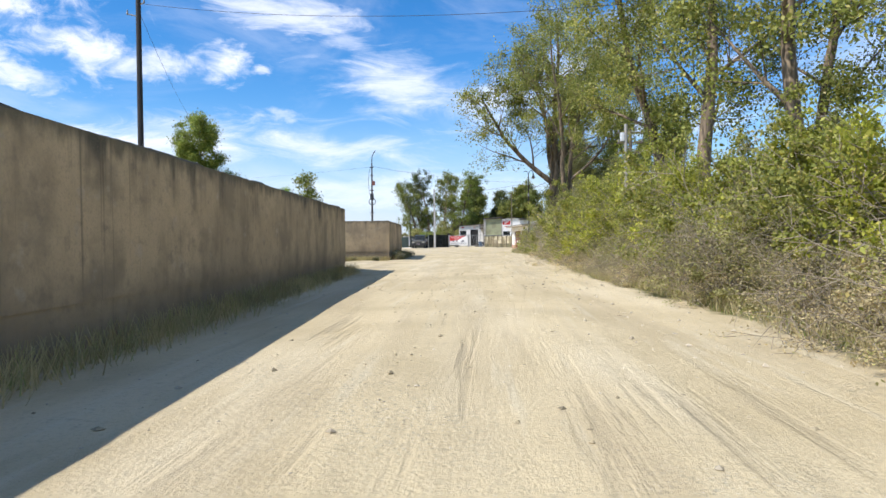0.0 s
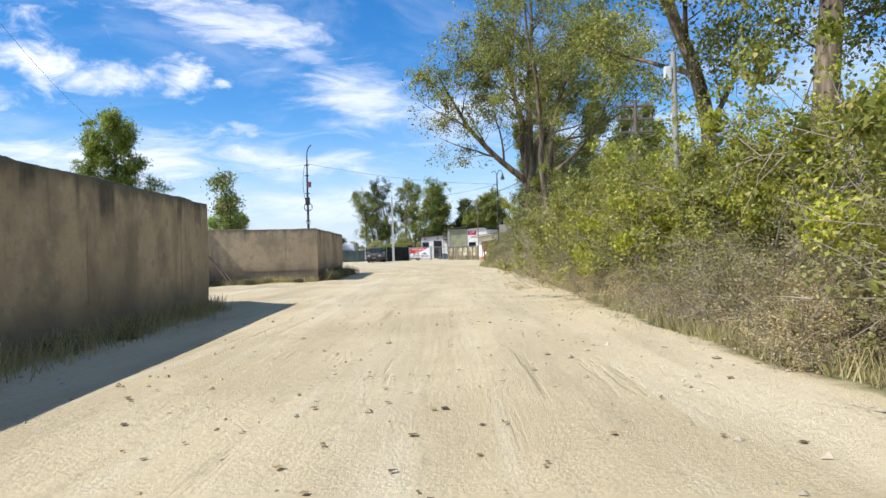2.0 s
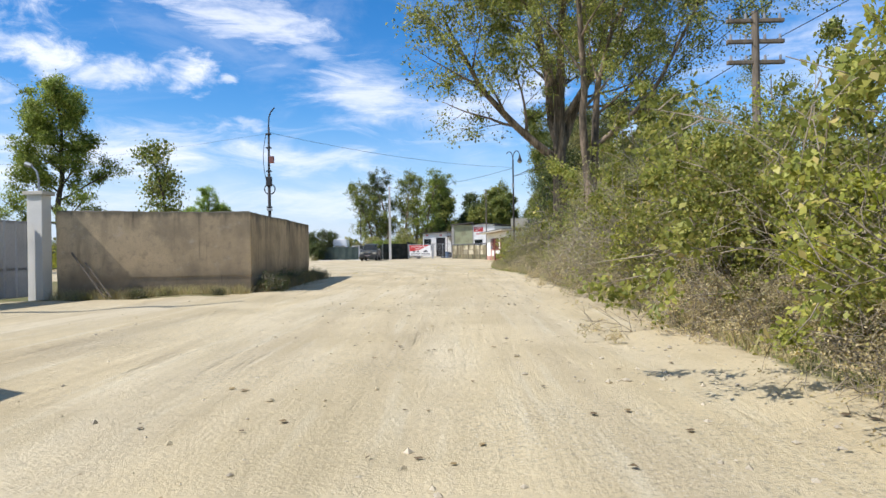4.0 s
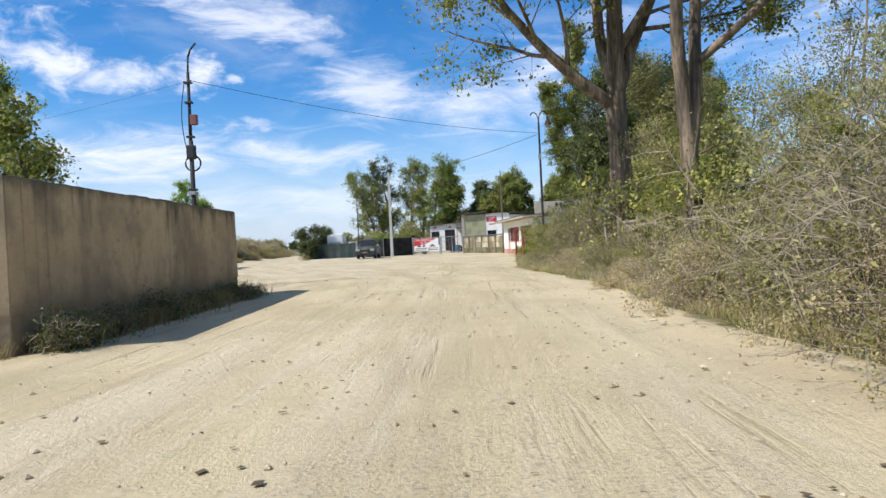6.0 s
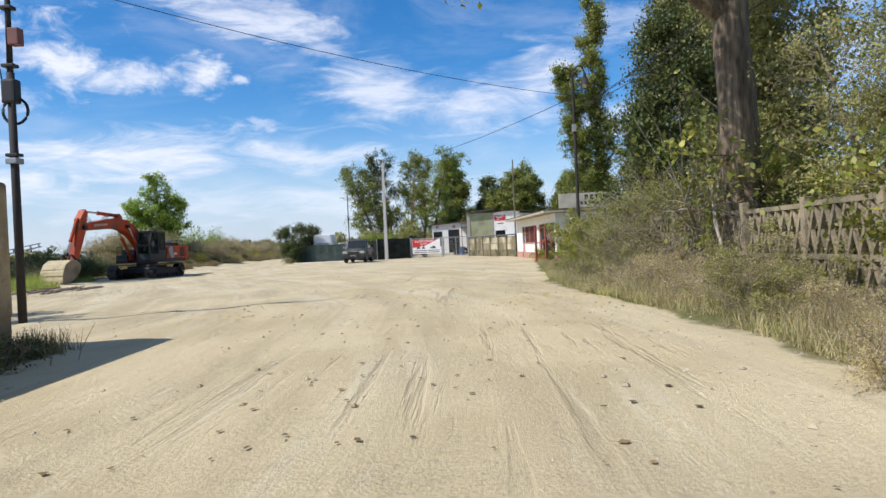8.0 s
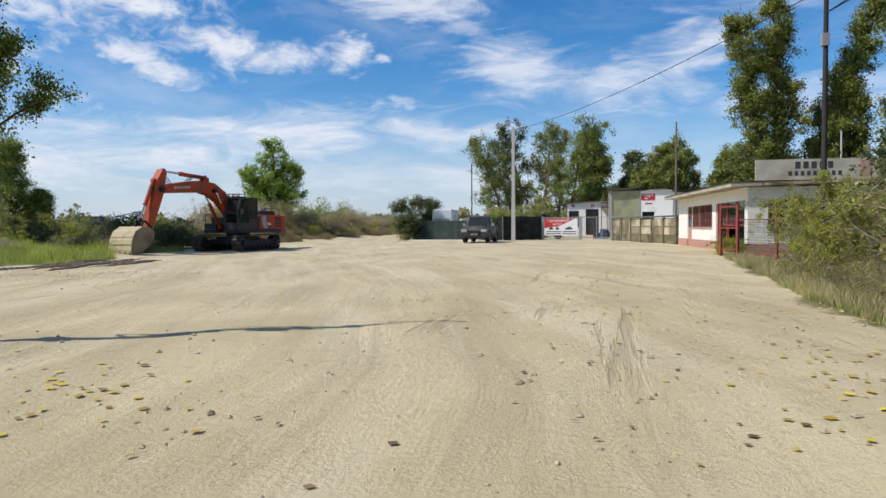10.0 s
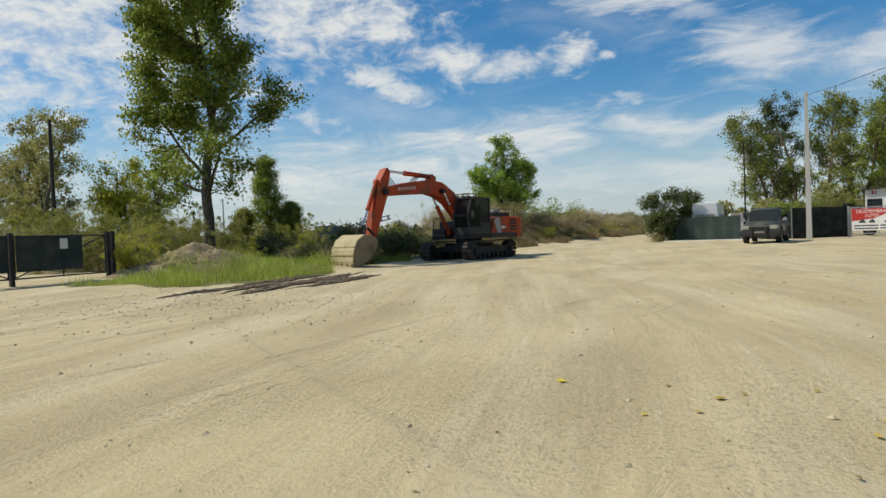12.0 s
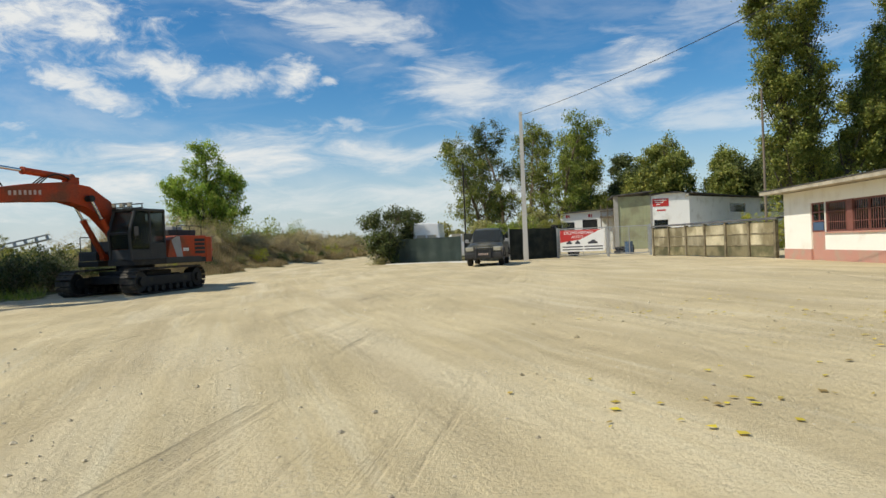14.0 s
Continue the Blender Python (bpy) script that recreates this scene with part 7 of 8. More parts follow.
for k, (x, y, h, lf) in enumerate([(8.0, 66.8, 11.0, LEAF_DARK), (9.8, 68.2, 10.5, LEAF_OLIVE), (11.0, 61.5, 8.0, LEAF_OLIVE), (16.5, 76, 11.0, LEAF_DARK)]):
    tree("tree", stand(x, y), varied(DENSE, stems=[((0.02, 0, 1), h, 0.24)], wild=0.07, kids=(24, 7, 4), length=(2.7, 1.4, 0.8), leaves=34000, leaf=0.13, tuft=0.24, even=0.45, turn=k), 60 + k, lf, BARK,
         "dense dark tree behind the roadside fence", group="dark trees behind the fence")
for k, (x, y, h, lf) in enumerate([(9.7, 44.6, 5.6, LEAF_OLIVE), (8.3, 51.9, 5.6, LEAF_OLIVE), (10.8, 48.4, 6.6, LEAF_SHRUB), (10.4, 56.5, 6.2, LEAF_OLIVE), (11.6, 52.4, 7.2, LEAF_POPLAR), (9.0, 40.6, 5.0, LEAF_OLIVE), (12.5, 45, 7.5, LEAF_POPLAR)]):
    tree("tree", stand(x, y), varied(DENSE, stems=[((0.15, 0, 1), h, 0.07), ((-0.2, 0.15, 1), h * 0.85, 0.06), ((0.1, -0.3, 1), h * 0.8, 0.06)], foot=0.35, wild=0.1, kids=(13, 5, 3), length=(1.7, 0.9, 0.5), leaves=25000,
         leaf=0.062, tuft=0.15, even=0.5, turn=k), 90 + k, lf, TWIG, "slim young tree in the scrub behind the fence", group="young trees behind the fence")
tree("bush", stand(-16.4, 106.9), varied(DENSE, stems=[((0.1, 0, 1), 4.2, 0.08), ((-0.2, 0.1, 1), 3.8, 0.07), ((0.3, 0.2, 1), 3.6, 0.07)], foot=0.3, kids=(14, 5, 3), length=(1.4, 0.8, 0.5), leaves=9000,
     leaf=0.15, tuft=0.17), 18, LEAF_DARK, BARK, "dark green bush at the end of the green mesh fence", "bush")
tree("bush", stand(-14.9, 108.6), varied(DENSE, stems=[((0.1, 0, 1), 3.8, 0.08), ((-0.2, 0.1, 1), 3.6, 0.07)], foot=0.3, kids=(14, 5, 3), length=(1.3, 0.8, 0.5), leaves=7000, leaf=0.15, tuft=0.17), 19,
     LEAF_DARK, BARK, "dark green bush behind the green mesh fence", "bush")
for x, y, h in ((-7.1, 108.7, 2.9), (-8.2, 108.9, 2.3)):
    tree("bush", stand(x, y), varied(DENSE, stems=[((0.3, 0, 1), h, 0.06), ((-0.35, 0.1, 1), h * 0.9, 0.06), ((0.05, -0.3, 1), h, 0.06)], foot=0.3, kids=(12, 5, 3), length=(1.3, 0.8, 0.5), leaves=6000, leaf=0.16,
         tuft=0.16, droop=0.8), 21 + int(10 * h), LEAF_GREEN, TWIG, "bright green vine hanging over the dark netting", "vine", "vines over the netting")
YOUNG = varied(COTTONWOOD, even=2.0, stems=[((0.75, 0, 1), 6.6, 0.11), ((-0.75, 0.1, 1), 6.6, 0.11), ((0.4, 0.2, 1), 7.8, 0.12), ((-0.42, -0.1, 1), 7.8, 0.12), ((0, -0.3, 1), 9, 0.13), ((0.1, 0.35, 1), 8.5, 0.12), ((-0.2, -0.1, 1), 8.8, 0.12)], foot=0.5, kids=(13, 6, 3), length=(2.6, 1.4, 0.8),
               angle=(32, 40, 40), leaves=26000, leaf=0.24, tuft=0.22, **{"from": (0.1, 0.2, 0.2)})
tree("tree", stand(-32.6, 112, 0, 0.88), varied(COTTONWOOD, stems=[((0.02, 0, 1), 9.4, 0.16), ((0.3, 0.1, 1), 6.5, 0.1), ((-0.32, -0.1, 1), 6.5, 0.1)], foot=0.3, wild=0.06, kids=(26, 6, 3), length=(4.0, 1.4, 0.7), shrink=(0.62, 0.4, 0.3),
     angle=(40, 34, 36), rise=(0.02, 0.1, 0.1, 0.05), leaves=34000, leaf=0.2, tuft=0.2, even=1.5, **{"from": (0.06, 0.15, 0.2)}), 15, LEAF_BRIGHT, BARK, "bright green young tree with upright branches")
tree("tree", stand(-12.1, 52.7, 0, 0.95), varied(YOUNG, stems=[((0.06, 0, 1), 6.6, 0.12), ((-0.12, 0.1, 1), 5.6, 0.08)], length=(1.5, 0.9, 0.5), leaves=6000, leaf=0.18), 16, LEAF_POPLAR, BARK,
     "slender young poplar rising behind the wall")
for k, (x, y, h, lf) in enumerate([(-64, 85, 13, LEAF_OLIVE), (-70.5, 86, 14, LEAF_OLIVE), (-59, 89, 8, LEAF_FRESH), (-76, 84, 12, LEAF_OLIVE), (-88, 110, 11, LEAF_POPLAR)]):
    tree("tree", stand(x, y), varied(MIDTREE, stems=[((0.03, 0, 1), h, 0.22), ((-0.15, 0.1, 1), h * 0.8, 0.16)], kids=(11, 6, 4), length=(3.2, 1.9, 1.1), leaves=11000, leaf=0.24, turn=k, droop=0.9,
         **{"from": (0.15, 0.2, 0.2)}), 70 + k, lf, BARK, "olive-green willow beyond the dark gate", group="willows beyond the gate")
for k, (x, y, h, w, lf) in enumerate([(-64.6, 110, 11.0, 3.9, LEAF_GREEN), (-61.8, 110.8, 5.4, 2.6, LEAF_POPLAR), (-66.6, 108.5, 4.6, 2.4, LEAF_SHRUB)]):
    tree("tree", stand(x, y), varied(COLUMN, stems=[((0.02, 0, 1), h, 0.2)], kids=(40, 6, 4), length=(w, 1.2, 0.6), shrink=(0.88, 0.4, 0.3), angle=(44, 40, 42), even=1.6, patchy=1.6, leaves=30000, leaf=0.17, turn=k,
         **{"from": (0.05, 0.2, 0.2)}), 80 + k, lf, BARK, "conical poplar standing in the field scrub", group="field poplars")

# ---------- shrubs ----------
SHRUB = dict(step=0.35, wild=0.16, rise=(-0.03, -0.05, -0.04), taper=(0.7, 0.8, 0.8), kids=(5, 3), leafy=1, length=(1.1, 0.6), shrink=(0.3, 0.3), angle=(50, 50), thin=0.55, sides=4, droop=0.2, flat=0.9)
SHRUB["from"] = (0.2, 0.2)


def shrub_stems(rng, n, h, spread):
    out = []
    for _ in range(n):
        a, s = rng.uniform(0, 2 * math.pi), spread * math.sqrt(rng.uniform(0, 1))
        out.append(((math.cos(a) * s, math.sin(a) * s, 1), h * rng.uniform(0.65, 1.1), 0.012))
    return out


def shrub_kind(seed, n, h, spread, foot, leaves, leaf, tuft, mat, label, group, **more):
    rng = np.random.default_rng(seed)
    cfg = varied(SHRUB, stems=shrub_stems(rng, n, h, spread), foot=foot, leaves=leaves, leaf=leaf, tuft=tuft, **more)
    return tree("shrub", pose(0, 0, -50), cfg, seed, mat, TWIG, label, "shrub", group)


THICKET = "roadside thicket"
SHRUBS = {
    "green": [shrub_kind(101 + k, 20, 3.7, 0.42, 0.5, 23000, 0.07, 0.075, LEAF_SHRUB, "leafy green shrub in the roadside thicket", THICKET, length=(1.3, 0.7), even=0.22) for k in range(3)],
    "bright": [shrub_kind(111 + k, 17, 3.0, 0.48, 0.5, 21000, 0.07, 0.075, LEAF_FRESH, "fresh yellow-green shrub in the roadside thicket", THICKET, length=(1.2, 0.7), even=0.22) for k in range(3)],
    "olive": [shrub_kind(121 + k, 22, 1.9, 0.75, 0.5, 15000, 0.05, 0.065, LEAF_OLIVE, "olive-green tangled shrub at the road edge", THICKET, even=0.25) for k in range(3)],
    "dry": [shrub_kind(131 + k, 30, 1.5, 0.95, 0.55, 17000, 0.042, 0.07, LEAF_DRY, "dry brown bramble tangle at the road edge", THICKET, wild=0.22, even=0.25) for k in range(3)],
    "dark": [shrub_kind(161 + k, 24, 2.3, 0.5, 0.5, 8500, 0.11, 0.14, LEAF_DARK, "dark green bush beside the yard", "bushes round the yard") for k in range(2)],
    "bare": [shrub_kind(141 + k, 40, 3.1, 0.6, 0.6, 7000, 0.048, 0.14, LEAF_OLIVE, "half-bare brown bush with grey branches", THICKET, wild=0.2, length=(1.4, 0.8)) for k in range(2)],
}


def plant(kind, x, y, size, rng, high=1.0):
    src = SHRUBS[kind][int(rng.integers(len(SHRUBS[kind])))]
    m = pose(x, y, gz(x, y) - 0.03, rng.uniform(-5, 5), rng.uniform(-5, 5), rng.uniform(0, 360)) @ Matrix.Diagonal((size, size, size * high, 1))
    copy_thing(src, m)


def plant_thicket():
    rng = np.random.default_rng(77)
    y = 1.0
    while y < 35:  # before the fence: bleached brambles in front, olive behind them, and a tall fresh green wall above
        plant(("dry", "dry", "olive", "dry", "bare")[int(rng.integers(5))], rng.uniform(5.5, 6.1), y, rng.uniform(0.5, 0.85), rng, 0.8)
        if rng.uniform() < 0.85:
            plant(("olive", "dry", "bare", "olive", "green")[int(rng.integers(5))], rng.uniform(6.2, 6.9), y + 0.5, rng.uniform(0.65, 1.0), rng)
        y += rng.uniform(0.75, 1.3)
    y = -1.0
    while y < 36.5:
        fresh = math.sin(y * 0.75 + 0.6) + math.sin(y * 0.31) > -0.5
        plant("bright" if fresh else "green", rng.uniform(7.1, 7.9), y, rng.uniform(0.9, 1.2), rng, rng.uniform(0.95, 1.3))
        if rng.uniform() < 0.7:
            plant("bright" if rng.uniform() < 0.5 else "green", rng.uniform(8.3, 9.4), y + 0.6, rng.uniform(1.1, 1.3) * (0.72 if y > 23 else 1.0), rng, rng.uniform(1.0, 1.25))
        y += rng.uniform(1.3, 2.3)
    y = -1.0
    while y < 45:
        plant("green", rng.uniform(10, 11.5), y, rng.uniform(1.0, 1.2), rng)
        y += rng.uniform(2.2, 2.8)
    y = 34.5
    while y < 60:  # along the lattice fence: straw and olive brambles, lower where the lattice shows
        tall = math.sin(y * 1.35) + math.sin(y * 0.57 + 2.0)
        if y < 44.5:
            plant(("dry", "olive", "dry")[int(rng.integers(3))], rng.uniform(5.7, 6.3), y, (0.72 + 0.1 * tall) * rng.uniform(0.85, 1.15), rng)
            plant(("dry", "olive", "olive", "bare")[int(rng.integers(4))], rng.uniform(6.2, 6.7), y + 0.4, rng.uniform(0.8, 1.05), rng, 1.1)
        else:
            plant("dry" if rng.uniform() < 0.75 else "olive", rng.uniform(5.7, 6.3), y, (0.52 + 0.1 * tall) * rng.uniform(0.85, 1.15), rng)
            if tall > 0.9:
                plant(("dry", "olive", "bare")[int(rng.integers(3))], rng.uniform(6.2, 6.6), y + 0.4, rng.uniform(0.5, 0.75), rng)
        if rng.uniform() < 0.3:
            plant("dry", rng.uniform(5.2, 5.7), y + 0.4, rng.uniform(0.35, 0.55), rng)
        y += rng.uniform(0.75, 1.15)
    y = 37.0
    while y < 70:  # behind the fence
        plant(("green", "olive", "green", "bare", "olive")[int(rng.integers(5))], rng.uniform(7.8, 9.8), y, rng.uniform(0.8, 1.1), rng)
        y += rng.uniform(1.0, 1.6)
    for y in (36.5, 42.6, 46.5, 51.0, 53.0):
        plant("green" if y < 41 else "olive", rng.uniform(7.3, 7.8), y, rng.uniform(0.75, 0.95), rng, rng.uniform(0.8, 1.0))
    plant("green", 6.7, 24.5, 0.95, rng)
    plant("bright", 7.2, 24.0, 1.35, rng)
    for kind, x, y, s in [("bare", 6.6, 60.9, 0.7), ("bare", 7.6, 57.0, 1.1), ("bare", 7.8, 61.5, 1.1), ("olive", 5.9, 59.6, 0.6), ("dry", 5.4, 58.2, 0.4), ("olive", 5.5, 61.6, 0.55),
                          ("olive", 5.2, 62.6, 0.42), ("bare", 6.3, 62.4, 0.75), ("green", 6.6, 63.6, 0.62), ("green", 6.0, 65.0, 0.6), ("bright", 5.6, 65.8, 0.5), ("green", 6.3, 66.6, 0.66), ("olive", 5.3, 64.4, 0.45),
                          ("green", 6.9, 67.8, 0.7), ("bare", 7.0, 66.0, 0.9), ("green", 6.6, 69.8, 0.66), ("green", 7.4, 71.2, 0.75), ("olive", 5.5, 67.6, 0.5), ("green", 7.3, 73.3, 0.7), ("bright", 8.2, 75.0, 0.75),
                          ("bright", 5.5, 78.6, 0.3), ("bright", 5.9, 78.2, 0.26)]:
        plant(kind, x, y, s, rng)


plant_thicket()


def dead_limb(foot, top, radius, seed):
    """A bare broken limb leaning out of the scrub, with a few side branches."""
    rng = np.random.default_rng(seed)
    a, b = np.array(foot, float), np.array(top, float)
    t = np.linspace(0, 1, 9)[:, None]
    main = a + (b - a) * t + rng.normal(0, 0.05, (9, 3)) * t
    strokes = [(list(main), list(radius * (1 - 0.75 * t[:, 0])))]
    for k in (2, 4, 5, 6, 7):
        d = (b - a) / np.linalg.norm(b - a) + rng.normal(0, 0.55, 3) + np.array([0, 0, 0.25])
        reach = np.linalg.norm(b - a) * rng.uniform(0.2, 0.42)
        q = np.linspace(0, 1, 5)[:, None]
        strokes.append((list(main[k] + d * reach * q + rng.normal(0, 0.03, (5, 3)) * q), list(radius * 0.45 * (1 - 0.8 * q[:, 0]))))
    V, F = tubes(strokes, 6)
    tagged(mesh_part("dead_branch", quads_mesh("dead_branch", V, F), DEAD_WOOD, smooth=True), "bleached dead branch leaning over the brambles", "branch", "dead branches in the scrub")


for k, (foot, top, radius) in enumerate([((7.2, 57.6, 0.1), (5.9, 55.6, 2.3), 0.07), ((6.2, 54.2, 0.0), (6.9, 56.4, 2.9), 0.05), ((6.4, 46.8, 0.1), (6.0, 45.4, 2.6), 0.035), ((5.5, 27.2, 0.0), (5.9, 25.2, 1.5), 0.035),
                                         ((5.6, 21.0, 0.1), (6.6, 19.4, 2.2), 0.04), ((5.4, 24.6, 0.0), (6.3, 26.0, 1.1), 0.03), ((8.0, 59.6, 0.2), (6.6, 58.2, 3.6), 0.06), ((7.6, 53.4, 0.2), (8.6, 51.6, 4.2), 0.055)]):
    dead_limb(foot, top, radius, 300 + k)


def plant_rest():
    rng = np.random.default_rng(78)
    for kind, x, y, s in [("olive", -16.5, 105.9, 0.4),  # by the green mesh
                          ("green", -5.4, 110.6, 1.0),  # over the netting
                          ("bright", -28.6, 71.6, 0.62), ("bright", -30.4, 73.4, 0.7), ("green", -32.2, 75.4, 0.85), ("green", -36.0, 74.2, 0.95), ("green", -38.5, 73.0, 1.0), ("green", -41.5, 75.0, 1.1), ("olive", -43.0, 71.5, 1.4), ("green", -36.5, 82.5, 0.9), ("green", -30.5, 75.5, 0.7), ("bright", -28.8, 77.5, 0.5), ("bright", -34.5, 76.0, 0.75), ("bright", -38.0, 79.5, 0.9), ("green", -42.0, 82.0, 1.0),
                          ("dark", -31.0, 80.5, 0.8), ("dark", -27.0, 84.5, 0.8), ("dark", -25.6, 81.5, 0.8), ("dark", -24.6, 84.0, 0.75), ("dark", -25.2, 86.5, 0.8), ("dark", -26.6, 82.8, 0.9), ("green", -28.5, 88.5, 0.6),
                          ("dark", -26.8, 91.0, 0.6), ("bare", -28.5, 93.5, 0.4), ("bright", -31.5, 85.0, 0.65), ("green", -35.0, 88.0, 0.75), ("dark", -23.6, 76.8, 0.42), ("olive", -24.6, 77.4, 0.5), ("bare", -23.0, 77.6, 0.35), ("dark", -25.6, 77.8, 0.42), ("dark", -22.8, 79.6, 0.5), ("dark", -24.2, 79.2, 0.65),
                          ("bright", 9.0, 106.5, 0.9), ("bright", 10.5, 105.5, 0.9),
                          ("olive", -30.0, 98.0, 0.5), ("dry", -30.5, 101.0, 1.3), ("dry", -32.0, 104.5, 1.3), ("dry", -33.5, 108.0, 1.3)]:
        plant(kind, x, y, s, rng)
    for y in np.arange(98, 200, 4.0):
        foot = float(bank_foot(y))
        plant(("olive", "dry", "dark", "bright")[int(rng.integers(4))], foot - rng.uniform(0.2, 1.6), y + rng.uniform(-1, 1), rng.uniform(0.25, 0.5), rng)
        plant("dry" if rng.uniform() < 0.6 else "olive", foot - rng.uniform(3, 6), y + rng.uniform(-1, 1), rng.uniform(0.7, 1.2), rng)


plant_rest()


def plant_wall_weeds():
    rng = np.random.default_rng(79)
    weed = [shrub_kind(151 + k, 20, 0.7, 0.7, 0.22, 3000, 0.04, 0.06, LEAF_OLIVE if k else LEAF_DARK, "dark weed clump at the foot of the wall", "weeds along the walls", length=(0.35, 0.2)) for k in range(2)]
    spots = [(-4.2 - 0.5 * (y - 41.05) / 9.8 + rng.uniform(0.0, 0.35), y) for y in np.arange(41.4, 51.2, 0.55)]
    spots += [(-1.9 - 1.9 * (y + 6) / 32.7 + rng.uniform(0.05, 0.3), y) for y in np.arange(14, 26.6, 1.5)]
    spots += [(-8.8 + 4.5 * f, 39.1 + 1.7 * f - rng.uniform(0.1, 0.25)) for f in (0.12, 0.4, 0.55, 0.83)]
    for k, (x, y) in enumerate(spots):
        s = rng.uniform(0.5, 1.05) * (0.55 if y < 41 else 1)
        m = pose(x, y, gz(x, y) - 0.02, 0, 0, rng.uniform(0, 360)) @ Matrix.Diagonal((s, s, s, 1))
        if k < 2:
            weed[k].matrix_basis = m
        else:
            copy_thing(weed[k % 2], m)


plant_wall_weeds()
for kinds in SHRUBS.values():  # the nursery plants themselves move to gaps in the hedge
    for k, ob in enumerate(kinds):
        ob.matrix_basis = stand(12.8 + 0.4 * k, 6 + 4 * list(SHRUBS.values()).index(kinds) + 1.3 * k)


def far_wood(name, line, height, depth, count, size, seed, mat, label):
    """A far belt of trees: lumps of leaves of uneven height along a line."""
    rng = np.random.default_rng(seed)
    P = np.array(line, float)
    seg = np.linalg.norm(np.diff(P, axis=0), axis=1)
    cum = np.r_[0, np.cumsum(seg)]
    lumps = int(cum[-1] / (height * 0.35))
    s = rng.uniform(0, cum[-1], lumps)
    cx, cy = np.interp(s, cum, P[:, 0]), np.interp(s, cum, P[:, 1])
    cx, cy = cx + rng.normal(0, depth, lumps), cy + rng.normal(0, depth, lumps)
    hh = height * rng.uniform(0.35, 1.0, lumps) ** 1.2
    rr = hh * rng.uniform(0.25, 0.4, lumps)
    pick = rng.integers(0, lumps, count)
    d = rng.normal(size=(count, 3))
    d /= np.linalg.norm(d, axis=1)[:, None]
    d *= rng.uniform(0.45, 1.05, (count, 1))
    C = np.stack([cx[pick] + d[:, 0] * rr[pick], cy[pick] + d[:, 1] * rr[pick], hh[pick] * (0.5 + 0.5 * d[:, 2])], -1)
    V, F = leaf_arrays(C, size, rng, slim=0.8)
    tagged(mesh_part(name, quads_mesh(name, V, F), mat), label, "woods", kind="stuff")


far_wood("far_woods", [(-330, 180), (-260, 260), (-170, 300), (-110, 330), (-60, 300), (-20, 290)], 8, 9, 26000, 1.3, 1, LEAF_DARK, "distant belt of dark green trees on the horizon")
far_wood("far_woods", [(-20, 260), (40, 240), (120, 220), (220, 200)], 13, 8, 14000, 1.5, 2, LEAF_DARK, "distant belt of tall trees behind the sheds")
far_wood("field_scrub", [(-250, 120), (-170, 160), (-120, 190), (-80, 215)], 4.5, 8, 16000, 0.7, 3, LEAF_OLIVE, "low olive scrub across the open field")
far_wood("field_scrub", [(-95, 80), (-75, 100), (-58, 112), (-48, 118)], 3.2, 5, 16000, 0.35, 4, LEAF_OLIVE, "low olive scrub across the open field")
far_wood("yard_scrub", [(14, 40), (16, 60), (15, 73)], 4.0, 2.0, 12000, 0.22, 5, LEAF_SHRUB, "green scrub behind the roadside fence")
far_wood("yard_scrub", [(14, -5), (16, 15), (16, 40)], 4.2, 1.6, 14000, 0.22, 6, LEAF_SHRUB, "green scrub behind the roadside thicket")
far_wood("bank_scrub", [(-34.5, 104), (-36, 125), (-41, 155), (-57, 205)], 3.4, 1.6, 26000, 0.2, 8, LEAF_OLIVE, "olive scrub along the bank of the track")
far_wood("bank_scrub", [(-40, 120), (-48, 160), (-60, 190), (-70, 225)], 8.0, 2.0, 34000, 0.26, 9, LEAF_GREEN, "green bushes behind the bank")
far_wood("yard_scrub", [(-3, 150), (12, 151), (36, 150)], 6.5, 1.6, 14000, 0.35, 10, LEAF_POPLAR, "green scrub behind the sheds")
far_wood("yard_scrub", [(-17, 122), (-10, 128), (-3, 134), (4, 142)], 5.0, 2.0, 18000, 0.3, 7, LEAF_OLIVE, "green scrub behind the netting fence")


# ---------- grass ----------
def grass(name, spots, tall, width, seed, mat, label):
    """Blades on the given places; each place has its own height."""
    rng = np.random.default_rng(seed)
    P = np.asarray(spots, float)
    n = len(P)
    h = tall * rng.uniform(0.4, 1.15, n) * (P[:, 2] if P.shape[1] > 2 else 1)
    z = ground_height(P[:, 0], P[:, 1]) - 0.02
    a = rng.uniform(0, 2 * math.pi, n)
    lean = rng.uniform(0.1, 0.7, n) * h
    b = rng.uniform(0, 2 * math.pi, n)
    side = np.stack([np.cos(a), np.sin(a), 0 * a], -1) * width / 2
    base = np.stack([P[:, 0], P[:, 1], z], -1)
    tip = base + np.stack([np.cos(b) * lean, np.sin(b) * lean, h], -1)
    V = np.stack([base - side, base + side, tip + side * 0.25, tip - side * 0.25], 1).reshape(-1, 3)
    tagged(mesh_part(name, quads_mesh(name, V, np.arange(4 * n).reshape(n, 4)), mat), label, "grass", kind="stuff")


def spots_strip(rng, n, y0, y1, x_of, spread):
    y = rng.uniform(y0, y1, n)
    x = np.interp(y, *x_of) + np.abs(rng.normal(0, spread, n))
    keep = np.sin(x * 2.3 + y * 1.1) + np.sin(y * 0.8 + 1.7) + rng.normal(0, 0.8, n) > -0.9
    return np.stack([x, y], -1)[keep]


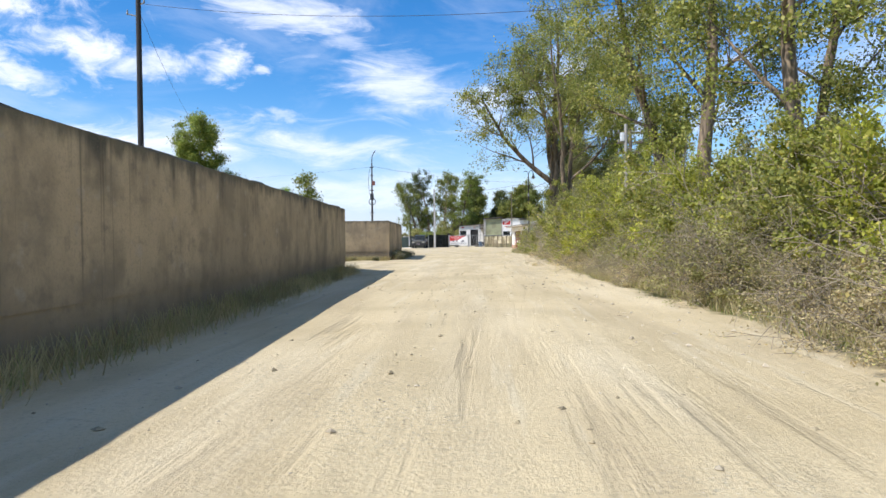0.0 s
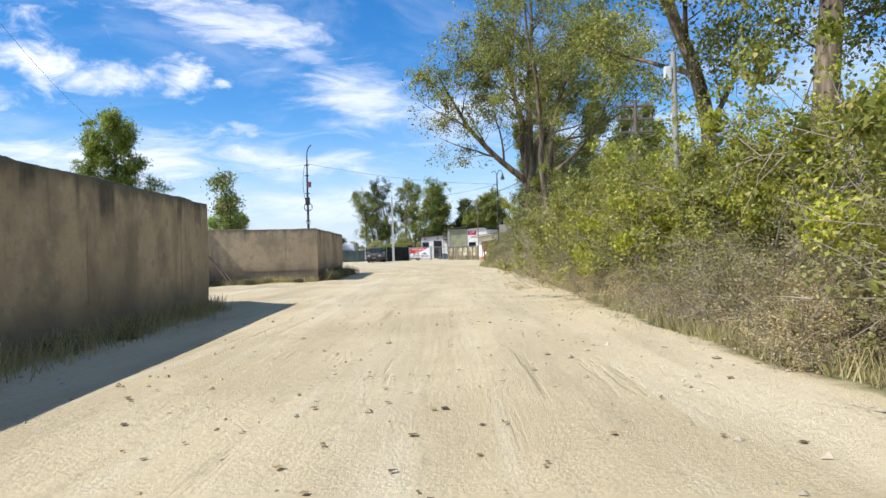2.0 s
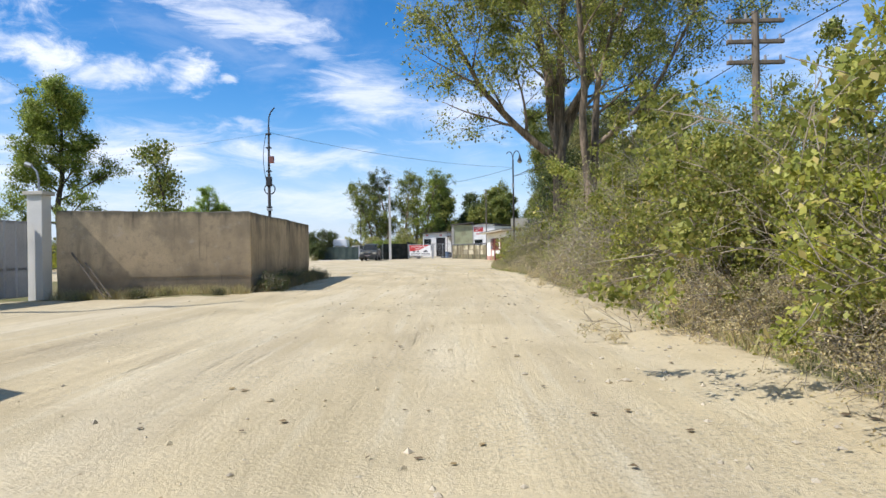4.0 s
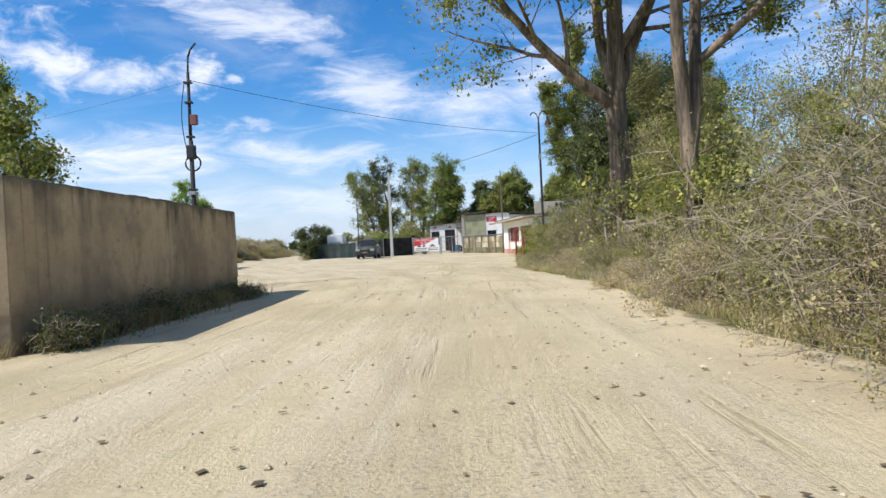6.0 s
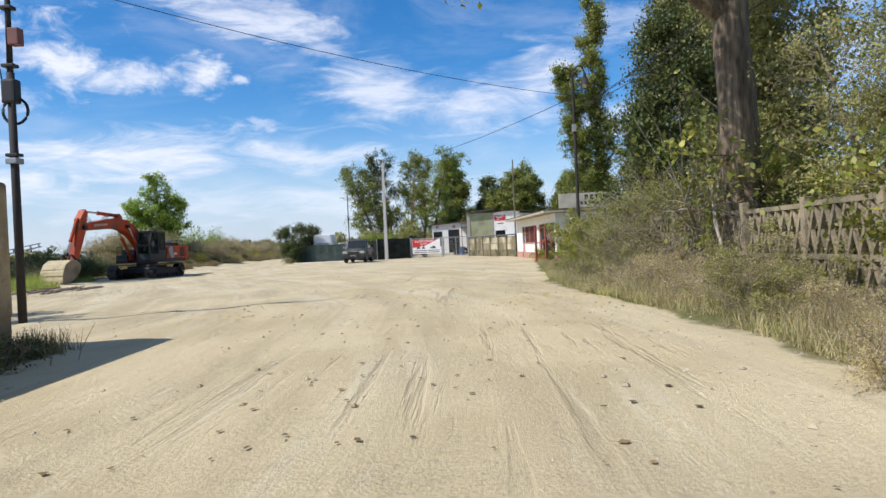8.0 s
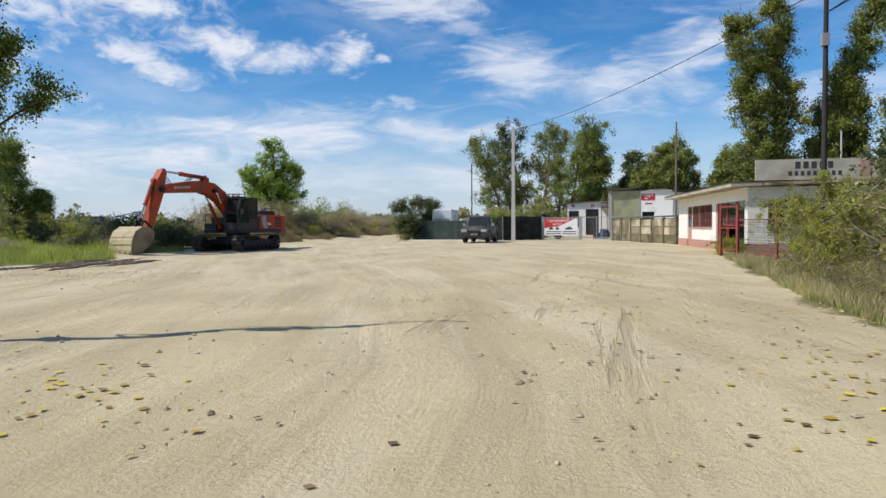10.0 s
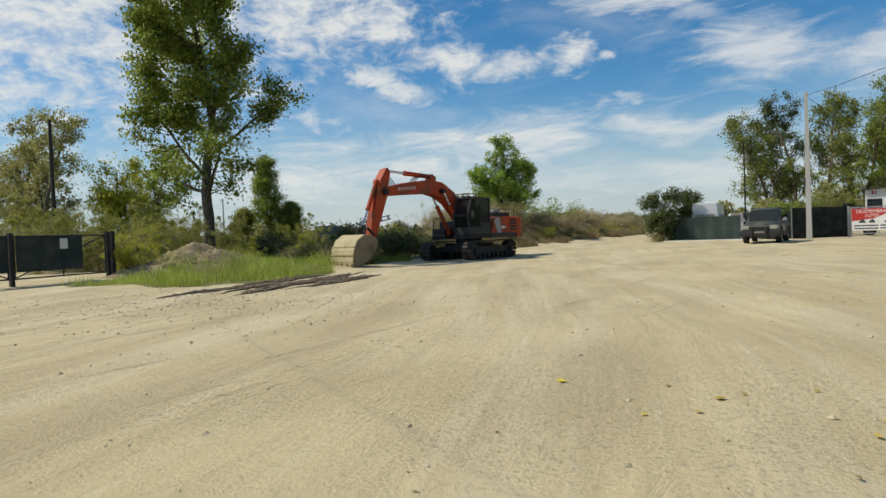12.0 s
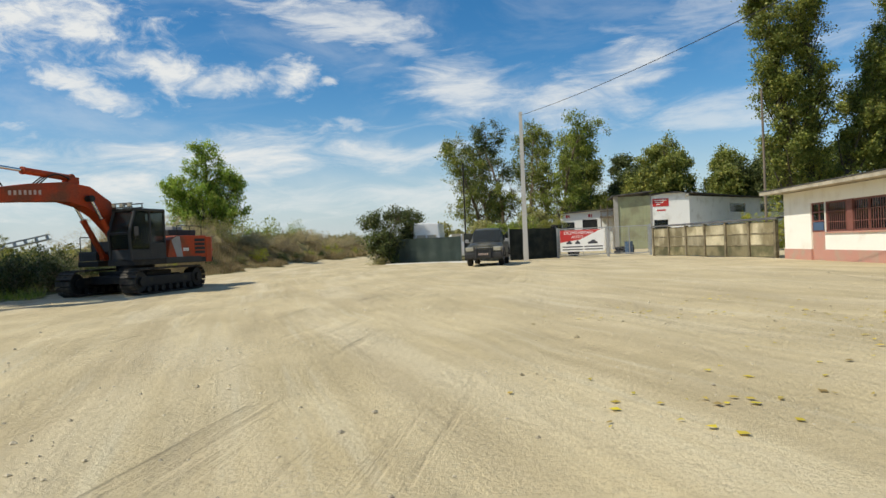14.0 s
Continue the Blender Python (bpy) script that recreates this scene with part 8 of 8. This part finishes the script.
def sow():
    rng = np.random.default_rng(9)
    ys = np.arange(0, 77, 2.0)
    edge = (ys, road_edge(ys) + 0.1)
    grass("verge_grass", spots_strip(rng, 34000, 0, 76, edge, 0.55), 0.26, 0.014, 1, GRASS_DRY, "dry yellow verge grass along the road")
    grass("verge_grass", spots_strip(rng, 9000, 0, 76, edge, 0.7), 0.16, 0.014, 2, GRASS_GREEN, "short green verge grass along the road")
    grass("verge_grass", spots_strip(rng, 15000, 54, 72, edge, 0.8), 0.12, 0.014, 11, GRASS_GREEN, "lush green verge grass near the red gate")
    grass("verge_grass", spots_strip(rng, 16000, 34, 60, (ys, road_edge(ys) + 0.5), 0.6), 0.36, 0.012, 12, GRASS_DRY, "tall straw-coloured grass before the lattice fence")
    y = rng.uniform(2, 26.5, 6000)
    wx = -2.0 - 1.9 * (y + 6) / 32.7
    grass("wall_weeds", np.stack([wx + np.abs(rng.normal(0, 0.3, 6000)) + 0.06, y], -1), 0.34, 0.014, 3, GRASS_DRY, "weeds along the foot of the shaded wall")
    y = rng.uniform(41.2, 51.2, 5000)
    wx = -4.34 - 0.5 * (y - 41.05) / 9.8
    grass("wall_weeds", np.stack([wx + np.abs(rng.normal(0, 0.32, 5000)) + 0.06, y], -1), 0.36, 0.014, 4, GRASS_BROWN, "weeds along the foot of the shaded wall")
    f = rng.uniform(0, 1, 2600)
    grass("wall_weeds", np.stack([-9 + 4.66 * f + rng.normal(0, 0.06, 2600), 39.3 + 1.75 * f - np.abs(rng.normal(0, 0.25, 2600)) - 0.03], -1), 0.3, 0.014, 5, GRASS_DRY, "dry weeds along the foot of the wall")
    n = 46000
    x, y = rng.uniform(-31, -15, n), rng.uniform(67, 84, n)
    s = sand_share(x, y) + rng.normal(0, 0.1, n)
    k = s < 0.42
    tall = 0.85 + 0.75 * np.sin(x * 1.3 + 0.6 * y) * np.sin(y * 1.1 - 0.4 * x) + rng.normal(0, 0.2, n)
    grass("meadow_grass", np.stack([x, y, tall], -1)[k], 0.36, 0.018, 6, GRASS_LUSH, "tall green grass on the mound by the gate")
    n = 80000
    y = 90 + 100 * rng.uniform(0, 1, n) ** 1.3
    x = bank_foot(y) - np.abs(rng.normal(2.6, 2.2, n)) + 0.6
    k = sand_share(x, y) < 0.45
    tall = 0.6 + 0.5 * np.sin(x * 0.9 + y * 0.5) * np.sin(y * 0.31)
    grass("bank_grass", np.stack([x, y, tall], -1)[k], 0.8, 0.04, 7, GRASS_BROWN, "tall dry grass on the bank along the track")
    n = 16000
    x, y = rng.uniform(-75, -30, n), rng.uniform(74, 110, n)
    grass("field_grass", np.stack([x, y], -1), 0.6, 0.05, 8, GRASS_BROWN, "dry field grass behind the excavator")


sow()
